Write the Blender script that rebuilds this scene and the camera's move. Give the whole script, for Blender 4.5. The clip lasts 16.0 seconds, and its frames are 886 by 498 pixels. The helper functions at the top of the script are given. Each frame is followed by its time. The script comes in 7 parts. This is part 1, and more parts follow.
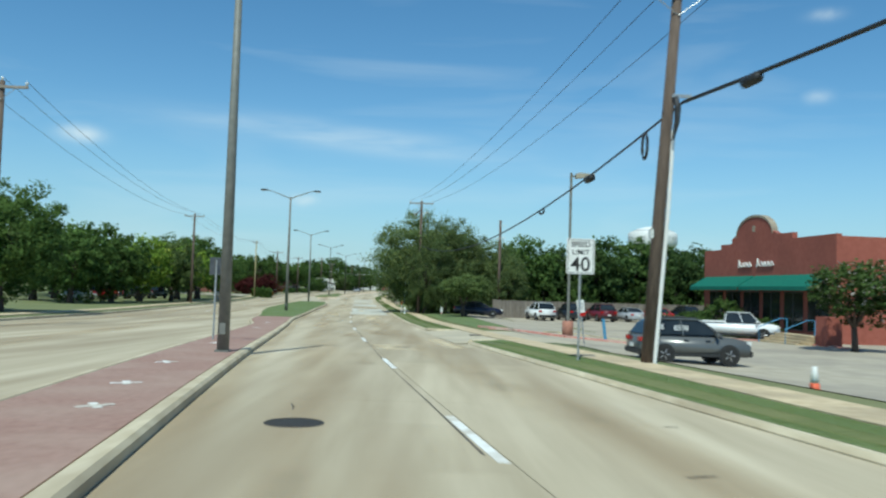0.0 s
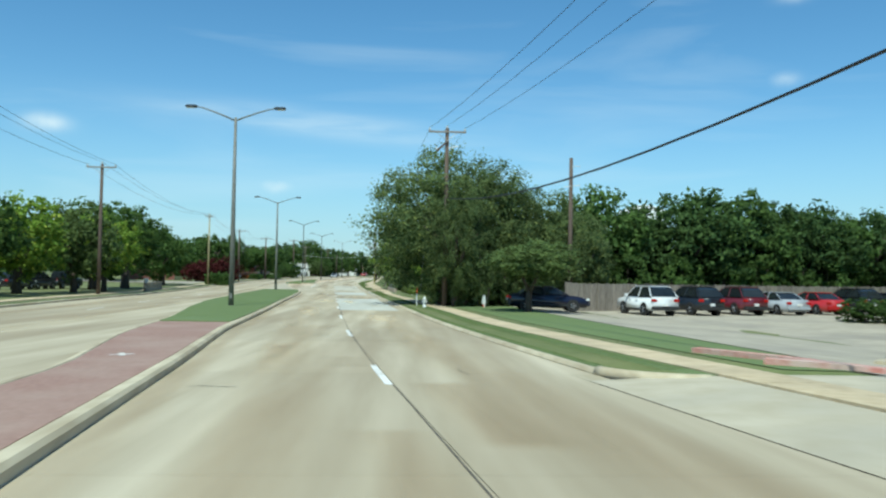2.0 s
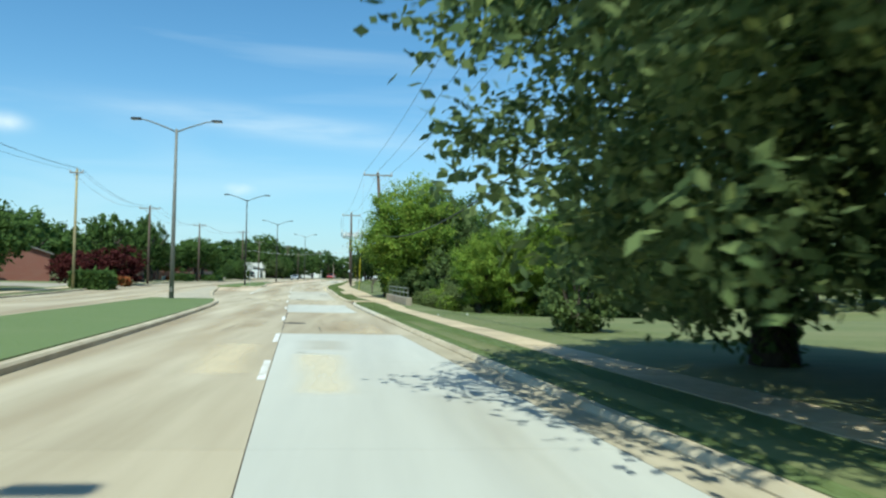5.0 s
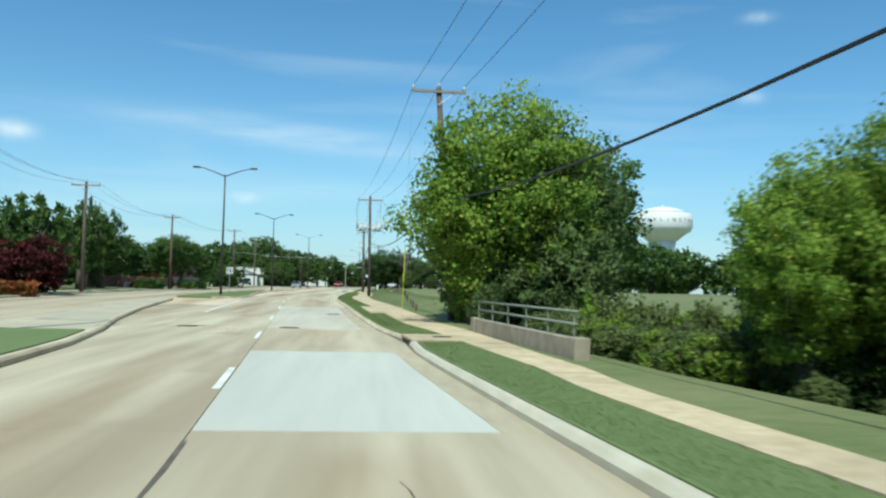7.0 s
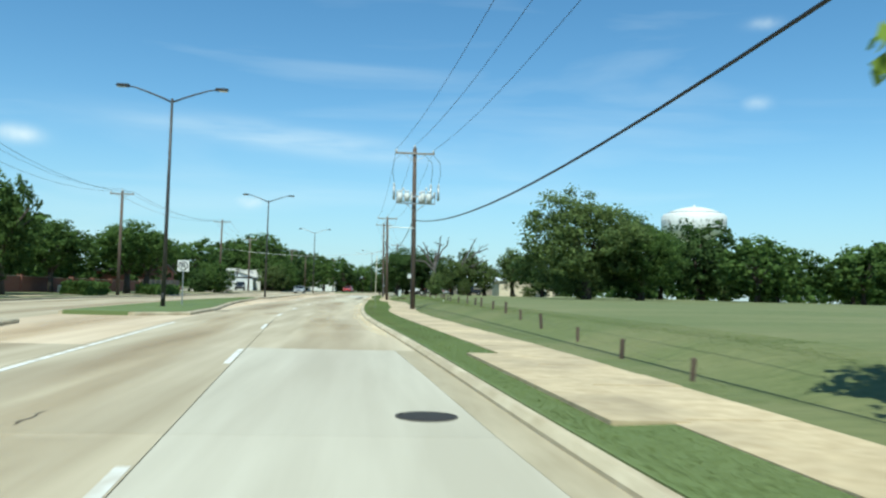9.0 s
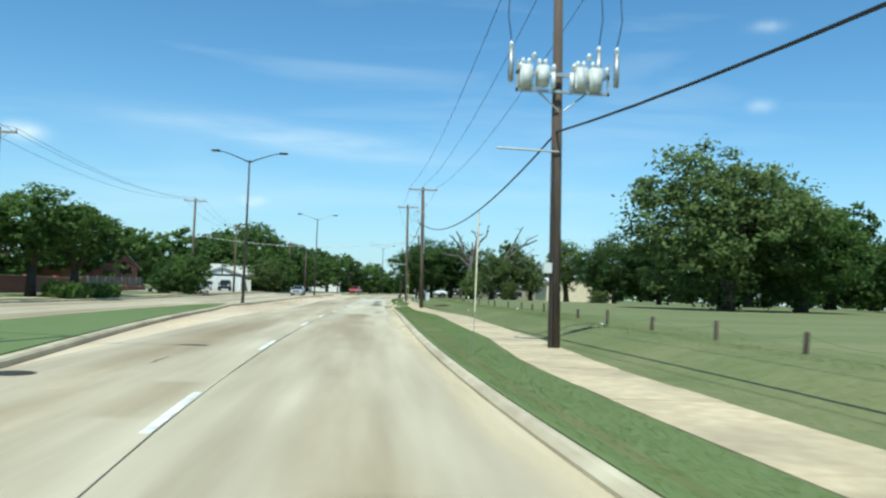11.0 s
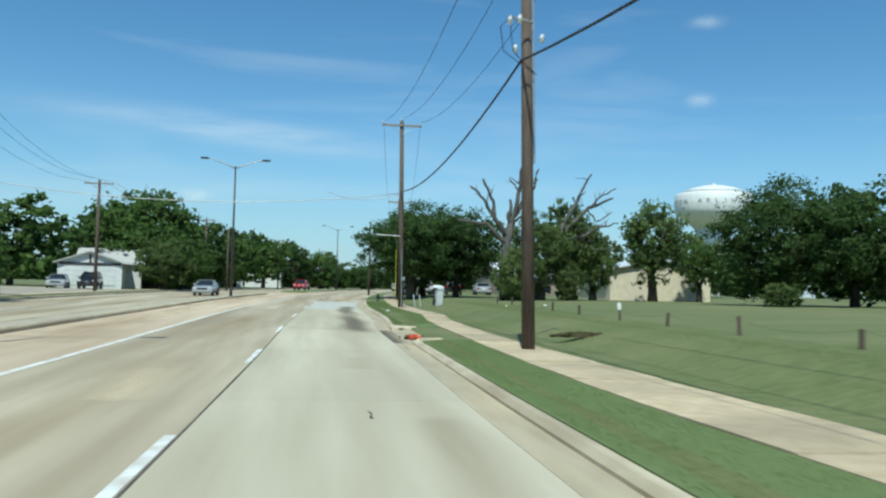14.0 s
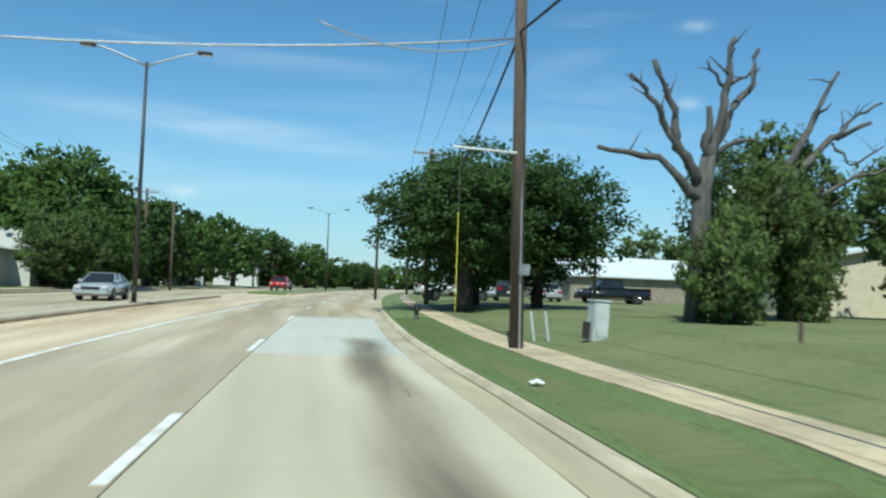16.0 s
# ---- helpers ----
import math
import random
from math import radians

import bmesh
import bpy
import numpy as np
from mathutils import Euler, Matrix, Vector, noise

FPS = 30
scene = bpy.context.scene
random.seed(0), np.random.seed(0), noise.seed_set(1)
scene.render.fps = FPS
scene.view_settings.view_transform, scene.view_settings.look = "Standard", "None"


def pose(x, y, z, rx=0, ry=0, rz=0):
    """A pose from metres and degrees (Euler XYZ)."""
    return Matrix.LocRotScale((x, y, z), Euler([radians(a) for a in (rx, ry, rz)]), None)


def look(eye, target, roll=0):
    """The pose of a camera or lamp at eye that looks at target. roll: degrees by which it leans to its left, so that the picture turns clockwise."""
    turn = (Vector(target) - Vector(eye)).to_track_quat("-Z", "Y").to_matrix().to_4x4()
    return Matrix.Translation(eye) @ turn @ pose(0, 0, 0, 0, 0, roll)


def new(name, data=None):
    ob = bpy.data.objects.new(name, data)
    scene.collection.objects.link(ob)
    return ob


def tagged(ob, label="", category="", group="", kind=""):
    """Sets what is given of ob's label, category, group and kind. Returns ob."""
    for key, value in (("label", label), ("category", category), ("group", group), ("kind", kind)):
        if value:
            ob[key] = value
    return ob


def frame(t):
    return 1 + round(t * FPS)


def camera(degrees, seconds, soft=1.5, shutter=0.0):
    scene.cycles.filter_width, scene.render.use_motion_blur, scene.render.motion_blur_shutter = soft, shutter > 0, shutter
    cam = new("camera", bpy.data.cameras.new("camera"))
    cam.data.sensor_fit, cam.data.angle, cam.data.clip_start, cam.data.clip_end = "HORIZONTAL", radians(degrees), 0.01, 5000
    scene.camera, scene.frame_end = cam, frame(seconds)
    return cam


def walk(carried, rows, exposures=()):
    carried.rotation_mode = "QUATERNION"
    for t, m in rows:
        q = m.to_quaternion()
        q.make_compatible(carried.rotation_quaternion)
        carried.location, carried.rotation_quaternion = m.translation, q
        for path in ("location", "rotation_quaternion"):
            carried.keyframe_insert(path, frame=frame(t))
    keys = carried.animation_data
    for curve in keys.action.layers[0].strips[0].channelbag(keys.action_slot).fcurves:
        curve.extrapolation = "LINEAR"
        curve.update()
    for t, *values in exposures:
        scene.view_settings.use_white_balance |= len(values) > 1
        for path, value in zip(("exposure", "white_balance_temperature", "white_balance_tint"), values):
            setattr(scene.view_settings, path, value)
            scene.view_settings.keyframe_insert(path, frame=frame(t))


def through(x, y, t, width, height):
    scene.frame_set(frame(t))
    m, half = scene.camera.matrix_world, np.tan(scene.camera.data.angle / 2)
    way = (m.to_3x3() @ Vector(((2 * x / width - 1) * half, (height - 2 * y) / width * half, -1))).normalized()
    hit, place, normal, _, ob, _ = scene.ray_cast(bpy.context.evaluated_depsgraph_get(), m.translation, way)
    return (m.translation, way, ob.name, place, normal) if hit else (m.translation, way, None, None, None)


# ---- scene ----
cam = camera(57.64, 16.0, soft=2.3, shutter=0.25)
# seconds, x, y, z, heading, pitch, roll
ROWS = [
    (0, 8.649, -16.704, 1.896, -1.685, 2.880, 1.830),
    (0.5, 7.697, -8.793, 1.770, -2.034, 2.261, 0.921),
    (1, 6.762, -0.820, 1.637, -2.578, 1.754, 0.573),
    (1.5, 5.941, 7.000, 1.496, -3.022, 1.890, 0.832),
    (2, 5.251, 14.900, 1.345, -3.565, 1.881, 0.988),
    (2.5, 4.667, 23.153, 1.196, -4.194, 1.846, 0.983),
    (3, 4.167, 31.854, 1.059, -4.905, 1.926, 1.176),
    (3.5, 3.712, 40.490, 0.936, -5.453, 2.179, 1.422),
    (4, 3.241, 48.883, 0.842, -5.879, 1.903, 1.007),
    (4.2, 3.056, 52.206, 0.815, -6.042, 1.895, 0.883),
    (6.3, 1.514, 85.903, 0.679, -5.912, 2.820, 1.554),
    (6.5, 1.330, 89.090, 0.662, -5.843, 2.824, 1.529),
    (7, 0.866, 97.044, 0.628, -5.677, 2.815, 1.397),
    (7.5, 0.322, 105.237, 0.609, -5.496, 2.754, 1.491),
    (8, -0.270, 113.685, 0.600, -5.330, 2.830, 1.605),
    (8.5, -0.845, 121.873, 0.613, -5.206, 3.072, 1.436),
    (8.7, -1.060, 125.084, 0.627, -5.292, 3.124, 1.502),
    (10.8, -3.203, 157.878, 0.926, -5.069, 3.386, 1.962),
    (11, -3.384, 161.046, 0.943, -5.156, 3.209, 2.031),
    (11.5, -3.680, 168.785, 0.981, -5.604, 3.268, 2.091),
    (12, -3.928, 176.802, 1.022, -6.353, 3.223, 1.905),
    (12.5, -4.164, 185.193, 1.071, -7.228, 3.213, 1.832),
    (13, -4.290, 193.382, 1.115, -8.022, 3.123, 1.901),
    (13.5, -4.284, 201.441, 1.144, -8.636, 2.970, 1.663),
    (14, -4.170, 209.332, 1.150, -8.968, 2.827, 1.409),
    (14.5, -4.061, 217.493, 1.147, -9.329, 2.721, 1.325),
    (15, -3.963, 225.882, 1.157, -9.516, 2.632, 1.209),
    (15.5, -3.846, 234.126, 1.185, -9.786, 2.492, 1.214),
    (16, -3.704, 242.241, 1.223, -9.847, 2.842, 2.057),
]


def aim(x, y, z, heading, pitch, roll):
    a, p = radians(heading), radians(pitch)
    ahead = Vector((-math.sin(a) * math.cos(p), math.cos(a) * math.cos(p), math.sin(p)))
    eye = Vector((x, y, z))
    return look(eye, eye + ahead, roll)


walk(cam, [(row[0], aim(*row[1:])) for row in ROWS], [(0.0, -0.1, 6050, -6), (1.5, 0.03, 6000, -7), (2.5, 0.05, 5950, -9), (3.5, 0.24, 6050, -8), (7.0, 0.1, 6100, -7), (8.5, 0.15, 6200, -7), (11.0, 0.18, 6050, -6), (11.5, 0.1, 6050, -7), (12.5, 0.08, 6100, -5), (14.5, -0.12, 5950, -6), (15.5, -0.08, 6000, -8), (16.0, 0.02, 6050, -7)])

# ---- light ----
SUN_ELEV, SUN_AZ = 58.0, 195.0
world = bpy.data.worlds.new("world")
scene.world = world
world.use_nodes = True
wn, wl = world.node_tree.nodes, world.node_tree.links
wn.clear()
sky = wn.new("ShaderNodeTexSky")
sky.sky_type, sky.sun_disc = "NISHITA", False
sky.sun_elevation, sky.sun_rotation = radians(SUN_ELEV), radians(SUN_AZ)
sky.altitude, sky.air_density, sky.dust_density, sky.ozone_density = 150, 1.0, 0.1, 3.0
# thin cirrus streaks and a few puffs of cumulus
coord = wn.new("ShaderNodeTexCoord")
stretch = wn.new("ShaderNodeMapping")
stretch.inputs["Rotation"].default_value = (0, radians(10), radians(4))
stretch.inputs["Scale"].default_value = (1.6, 1.6, 11.0)
wl.new(coord.outputs["Generated"], stretch.inputs["Vector"])
wisp = wn.new("ShaderNodeTexNoise")
wisp.inputs["Scale"].default_value, wisp.inputs["Detail"].default_value, wisp.inputs["Distortion"].default_value = 1.35, 6.0, 0.5
wl.new(stretch.outputs[0], wisp.inputs["Vector"])
veil = wn.new("ShaderNodeValToRGB")
veil.color_ramp.elements[0].position, veil.color_ramp.elements[1].position = 0.5, 0.82
veil.color_ramp.elements[1].color = (0.28, 0.28, 0.28, 1)
wl.new(wisp.outputs[0], veil.inputs[0])
hue = wn.new("ShaderNodeHueSaturation")
hue.inputs["Saturation"].default_value, hue.inputs["Value"].default_value = 1.18, 1.3
hue.inputs["Hue"].default_value = 0.497
wl.new(sky.outputs[0], hue.inputs["Color"])
# pale blue summer haze that thickens towards the horizon
split = wn.new("ShaderNodeSeparateXYZ")
wl.new(coord.outputs["Generated"], split.inputs[0])
haze = wn.new("ShaderNodeMapRange")
haze.interpolation_type = "SMOOTHSTEP"
haze.inputs["From Min"].default_value, haze.inputs["From Max"].default_value = -0.02, 0.22
haze.inputs["To Min"].default_value, haze.inputs["To Max"].default_value = 0.7, 0.0
wl.new(split.outputs["Z"], haze.inputs["Value"])
air = wn.new("ShaderNodeMix")
air.data_type = "RGBA"
air.inputs["B"].default_value = (3.0, 4.9, 6.9, 1)
wl.new(haze.outputs[0], air.inputs["Factor"])
wl.new(hue.outputs[0], air.inputs["A"])
cloud = wn.new("ShaderNodeMix")
cloud.data_type = "RGBA"
cloud.inputs["B"].default_value = (8.6, 9.0, 9.6, 1)
wl.new(air.outputs["Result"], cloud.inputs["A"])


def sky_math(op, a, b):
    m = wn.new("ShaderNodeMath")
    m.operation = op
    for i, v in enumerate((a, b)):
        if isinstance(v, (int, float)):
            m.inputs[i].default_value = v
        else:
            wl.new(v, m.inputs[i])
    return m.outputs[0]


def sky_along(direction):
    d = wn.new("ShaderNodeVectorMath")
    d.operation = "DOT_PRODUCT"
    d.inputs[1].default_value = direction
    wl.new(coord.outputs["Generated"], d.inputs[0])
    return d.outputs["Value"]


fluff = wn.new("ShaderNodeTexNoise")
fluff.inputs["Scale"].default_value, fluff.inputs["Detail"].default_value = 26.0, 6.0
wl.new(coord.outputs["Generated"], fluff.inputs["Vector"])
streaky = wn.new("ShaderNodeTexNoise")
streaky.inputs["Scale"].default_value, streaky.inputs["Detail"].default_value = 5.0, 6.0
wl.new(stretch.outputs[0], streaky.inputs["Vector"])
cover = veil.outputs[0]
# one long cirrus streak and four small puffs: heading, height, half width, half height (degrees), tilt, density
for az, el, wide, high, tilt, dense in ((-5.0, 10.4, 9.5, 0.75, -0.075, 0.5), (-22.9, 9.3, 1.1, 0.45, 0.0, 0.8), (-8.3, 6.0, 1.0, 0.38, 0.0, 0.8), (26.6, 13.1, 0.7, 0.35, 0.0, 0.5), (27.1, 18.1, 0.8, 0.3, 0.0, 0.5)):
    a, e = radians(az), radians(el)
    ahead = sky_along((math.sin(a) * math.cos(e), math.cos(a) * math.cos(e), math.sin(e)))
    u = sky_along((math.cos(a), -math.sin(a), 0))
    k = sky_math("SUBTRACT", sky_along((-math.sin(a) * math.sin(e), -math.cos(a) * math.sin(e), math.cos(e))), sky_math("MULTIPLY", u, tilt))
    off = sky_math("ADD", sky_math("POWER", sky_math("ABSOLUTE", sky_math("DIVIDE", u, radians(wide)), 0), 2.0), sky_math("POWER", sky_math("ABSOLUTE", sky_math("DIVIDE", k, radians(high)), 0), 2.0))
    body = sky_math("POWER", 0.45, off)
    rough = sky_math("MULTIPLY_ADD", (streaky if wide > 5 else fluff).outputs[0], 2.2)
    rough.node.inputs[2].default_value = -0.45
    rough.node.use_clamp = True
    here = sky_math("MULTIPLY", sky_math("MULTIPLY", body, rough), sky_math("MULTIPLY", sky_math("GREATER_THAN", ahead, 0.0), dense))
    cover = sky_math("MAXIMUM", cover, here)
wl.new(cover, cloud.inputs["Factor"])
bg = wn.new("ShaderNodeBackground")
bg.inputs["Strength"].default_value = 0.1
wout = wn.new("ShaderNodeOutputWorld")
wl.new(cloud.outputs["Result"], bg.inputs[0])
wl.new(bg.outputs[0], wout.inputs[0])
sun = new("sun", bpy.data.lights.new("sun", "SUN"))
sun.data.energy, sun.data.angle, sun.data.color = 4.6, radians(0.5), (1.0, 0.96, 0.88)
_a, _e = radians(SUN_AZ), radians(SUN_ELEV)
sun_from = Vector((math.sin(_a) * math.cos(_e), math.cos(_a) * math.cos(_e), math.sin(_e)))
sun.matrix_basis = look(sun_from * 100, (0, 0, 0))

# ---- materials ----


def surf(name, dark, light, scale=8.0, rough=0.8, bump=0.0, stretch=(1, 1, 1), stain=None, metal=0.0, vary=0.0, island=False, coat=0.0):
    """Paint, stone, wood and the like: two scales of mottling between two colours, in metres of the world."""
    m = bpy.data.materials.new(name)
    m.use_nodes = True
    n, l = m.node_tree.nodes, m.node_tree.links
    b = n["Principled BSDF"]
    b.inputs["Roughness"].default_value, b.inputs["Metallic"].default_value = rough, metal
    b.inputs["Coat Weight"].default_value = coat
    geo, mapping = n.new("ShaderNodeNewGeometry"), n.new("ShaderNodeMapping")
    mapping.inputs["Scale"].default_value = stretch
    l.new(geo.outputs["Position"], mapping.inputs["Vector"])
    fine = n.new("ShaderNodeTexNoise")
    fine.inputs["Scale"].default_value, fine.inputs["Detail"].default_value = scale, 5.0
    l.new(mapping.outputs[0], fine.inputs["Vector"])
    ramp = n.new("ShaderNodeValToRGB")
    ramp.color_ramp.elements[0].position, ramp.color_ramp.elements[1].position = 0.3, 0.7
    ramp.color_ramp.elements[0].color, ramp.color_ramp.elements[1].color = (*dark, 1), (*light, 1)
    l.new(fine.outputs[0], ramp.inputs[0])
    color = ramp.outputs[0]
    if stain:
        tint, size, amount = stain
        broad = n.new("ShaderNodeTexNoise")
        broad.inputs["Scale"].default_value, broad.inputs["Detail"].default_value = size, 3.0
        l.new(mapping.outputs[0], broad.inputs["Vector"])
        edge = n.new("ShaderNodeValToRGB")
        edge.color_ramp.elements[0].position, edge.color_ramp.elements[1].position = 0.42, 0.68
        edge.color_ramp.elements[1].color = (amount, amount, amount, 1)
        l.new(broad.outputs[0], edge.inputs[0])
        mix = n.new("ShaderNodeMix")
        mix.data_type = "RGBA"
        mix.inputs["B"].default_value = (*tint, 1)
        l.new(edge.outputs[0], mix.inputs["Factor"])
        l.new(color, mix.inputs["A"])
        color = mix.outputs["Result"]
    if vary:
        info = n.new("ShaderNodeNewGeometry" if island else "ShaderNodeObjectInfo")
        span = n.new("ShaderNodeMapRange")
        span.inputs["To Min"].default_value, span.inputs["To Max"].default_value = 1 - vary, 1 + vary
        l.new(info.outputs["Random Per Island" if island else "Random"], span.inputs["Value"])
        hsv = n.new("ShaderNodeHueSaturation")
        l.new(span.outputs[0], hsv.inputs["Value"])
        l.new(color, hsv.inputs["Color"])
        color = hsv.outputs[0]
    l.new(color, b.inputs["Base Color"])
    if bump:
        bp = n.new("ShaderNodeBump")
        bp.inputs["Strength"].default_value, bp.inputs["Distance"].default_value = bump, 0.02
        l.new(fine.outputs[0], bp.inputs["Height"])
        l.new(bp.outputs[0], b.inputs["Normal"])
    return m


def foliage(name, dark, light, through=0.35, tip=None):
    """Leaves: each one its own shade, some light passing through."""
    m = bpy.data.materials.new(name)
    m.use_nodes = True
    n, l = m.node_tree.nodes, m.node_tree.links
    b, out = n["Principled BSDF"], n["Material Output"]
    b.inputs["Roughness"].default_value = 0.75
    b.inputs["Specular IOR Level"].default_value = 0.15
    geo = n.new("ShaderNodeNewGeometry")
    ramp = n.new("ShaderNodeValToRGB")
    ramp.color_ramp.elements[0].color, ramp.color_ramp.elements[1].color = (*dark, 1), (*light, 1)
    if tip:
        e = ramp.color_ramp.elements.new(0.9)
        e.color = (*light, 1)
        ramp.color_ramp.elements[2].color = (*tip, 1)
    l.new(geo.outputs["Random Per Island"], ramp.inputs[0])
    patch = n.new("ShaderNodeTexNoise")
    patch.inputs["Scale"].default_value = 0.45
    l.new(geo.outputs["Position"], patch.inputs["Vector"])
    info = n.new("ShaderNodeObjectInfo")
    add = n.new("ShaderNodeMath")
    add.operation = "MULTIPLY_ADD"
    l.new(info.outputs["Random"], add.inputs[0])
    add.inputs[1].default_value = 0.35
    l.new(patch.outputs[0], add.inputs[2])
    hsv = n.new("ShaderNodeHueSaturation")
    span = n.new("ShaderNodeMapRange")
    span.inputs["From Min"].default_value, span.inputs["From Max"].default_value = 0.3, 1.0
    span.inputs["To Min"].default_value, span.inputs["To Max"].default_value = 0.75, 1.3
    l.new(add.outputs[0], span.inputs["Value"])
    l.new(span.outputs[0], hsv.inputs["Value"])
    l.new(ramp.outputs[0], hsv.inputs["Color"])
    l.new(hsv.outputs[0], b.inputs["Base Color"])
    tl = n.new("ShaderNodeBsdfTranslucent")
    l.new(hsv.outputs[0], tl.inputs["Color"])
    mix = n.new("ShaderNodeMixShader")
    mix.inputs[0].default_value = through
    l.new(b.outputs[0], mix.inputs[1])
    l.new(tl.outputs[0], mix.inputs[2])
    l.new(mix.outputs[0], out.inputs["Surface"])
    return m


LONG = (1.0, 0.07, 1.0)
M_ROAD = surf("old_road_concrete", (0.38, 0.315, 0.21), (0.55, 0.475, 0.34), 1.5, 0.85, 0.15, LONG, ((0.295, 0.23, 0.145), 0.5, 0.8), vary=0.05)
M_ROAD_NEW = surf("new_road_concrete", (0.47, 0.46, 0.4), (0.55, 0.54, 0.47), 2.0, 0.85, 0.1, LONG, ((0.4, 0.38, 0.32), 0.5, 0.4), vary=0.04)
M_ROAD_MID = surf("middle_aged_concrete", (0.45, 0.41, 0.32), (0.55, 0.51, 0.41), 1.8, 0.85, 0.1, LONG, ((0.38, 0.33, 0.25), 0.5, 0.5), vary=0.04)
M_ROAD_PALE = surf("pale_old_concrete", (0.46, 0.405, 0.285), (0.6, 0.54, 0.4), 1.6, 0.85, 0.13, LONG, ((0.37, 0.31, 0.21), 0.5, 0.5), vary=0.05)
M_ROAD_PEACH = surf("sandy_old_concrete", (0.52, 0.4, 0.265), (0.66, 0.54, 0.385), 1.5, 0.85, 0.13, LONG, ((0.36, 0.26, 0.16), 0.4, 0.6), vary=0.05)
M_KERB_NEW = surf("new_kerb_concrete", (0.47, 0.42, 0.31), (0.59, 0.54, 0.43), 4.0, 0.9, 0.2, (1, 0.3, 1), ((0.42, 0.38, 0.3), 0.8, 0.4))
M_JOINT = surf("joint_filler", (0.06, 0.05, 0.038), (0.15, 0.125, 0.09), 3)
M_GUTTER = surf("gutter_concrete", (0.37, 0.31, 0.205), (0.49, 0.42, 0.295), 3.0, 0.9, 0.15, (1, 0.2, 1), ((0.35, 0.3, 0.2), 0.7, 0.5))
M_KERB = surf("kerb_concrete", (0.44, 0.365, 0.24), (0.62, 0.54, 0.385), 4.0, 0.9, 0.3, (1, 0.3, 1), ((0.26, 0.195, 0.125), 0.8, 0.5))
M_WALK = surf("pavement_concrete", (0.48, 0.37, 0.225), (0.63, 0.51, 0.33), 4.0, 0.9, 0.2, (1, 1, 1), ((0.31, 0.245, 0.16), 0.6, 0.6), vary=0.05)
M_LOT = surf("lot_concrete", (0.35, 0.305, 0.23), (0.45, 0.395, 0.305), 1.2, 0.9, 0.1, (1, 1, 1), ((0.26, 0.23, 0.19), 0.25, 0.7))
M_APRON = surf("apron_concrete", (0.42, 0.36, 0.25), (0.52, 0.455, 0.335), 1.6, 0.9, 0.1, (1, 1, 1), ((0.32, 0.29, 0.23), 0.4, 0.5))
M_PAVER = surf("red_pavers", (0.26, 0.15, 0.115), (0.36, 0.22, 0.175), 9.0, 0.85, 0.4, (1, 1, 1), ((0.4, 0.29, 0.23), 0.6, 0.5))
M_GRASS = surf("lawn", (0.112, 0.155, 0.05), (0.152, 0.2, 0.068), 22.0, 0.95, 0.06, (1, 1, 1), ((0.16, 0.195, 0.075), 0.35, 0.4))
M_FIELD = surf("field_grass", (0.105, 0.132, 0.042), (0.17, 0.187, 0.07), 5.0, 0.95, 0.15, (0.4, 1.3, 1), ((0.22, 0.21, 0.095), 0.2, 0.6))
M_BLADE = foliage("grass_blades", (0.145, 0.192, 0.06), (0.2, 0.245, 0.086), 0.45)
M_PAINT = surf("road_paint", (0.72, 0.71, 0.66), (0.85, 0.84, 0.8), 12, 0.7, 0.0, (1, 1, 1), ((0.5, 0.45, 0.36), 2.5, 0.85))
M_REDPAINT = surf("red_kerb_paint", (0.45, 0.16, 0.12), (0.6, 0.3, 0.25), 6, 0.8, 0.0, (1, 1, 1), ((0.55, 0.45, 0.38), 1.5, 0.7))
M_IRON = surf("cast_iron", (0.035, 0.03, 0.025), (0.07, 0.06, 0.05), 20, 0.7, 0.4, metal=0.4)
M_LAMP = surf("grey_lamp_paint", (0.13, 0.135, 0.12), (0.19, 0.19, 0.17), 5, 0.6, 0.05)
M_BRONZE = surf("bronze_lamp_paint", (0.028, 0.026, 0.025), (0.05, 0.047, 0.044), 5, 0.5)
M_GALV = surf("galvanised_steel", (0.32, 0.33, 0.33), (0.46, 0.47, 0.47), 9, 0.45, 0.05, metal=0.6)
M_RAIL = surf("dull_rail_paint", (0.15, 0.17, 0.14), (0.26, 0.28, 0.23), 6, 0.6, 0.1)
M_PALEROOF = surf("pale_grey_shingles", (0.38, 0.37, 0.34), (0.5, 0.49, 0.45), 8, 0.9, 0.3, (1, 1, 3))
M_GREYBOX = surf("pale_grey_enamel", (0.5, 0.52, 0.5), (0.6, 0.62, 0.6), 4, 0.5)
M_WOOD = surf("pole_wood", (0.08, 0.056, 0.042), (0.165, 0.122, 0.094), 7, 0.9, 0.6, (4, 4, 0.25), ((0.06, 0.04, 0.03), 0.8, 0.5))
M_PALEWOOD = surf("pale_pole_wood", (0.3, 0.25, 0.13), (0.42, 0.36, 0.2), 7, 0.9, 0.5, (4, 4, 0.25))
M_ARM = surf("crossarm_wood", (0.2, 0.17, 0.14), (0.33, 0.29, 0.25), 6, 0.9, 0.4, (0.4, 4, 4))
M_WIRE = surf("black_cable", (0.012, 0.012, 0.013), (0.03, 0.03, 0.032), 5, 0.6)
M_INSUL = surf("white_porcelain", (0.62, 0.63, 0.62), (0.74, 0.75, 0.74), 10, 0.25)
M_WHITE = surf("white_paint", (0.68, 0.68, 0.65), (0.8, 0.8, 0.78), 3, 0.5, 0, (1, 1, 1), ((0.58, 0.57, 0.52), 0.7, 0.4))
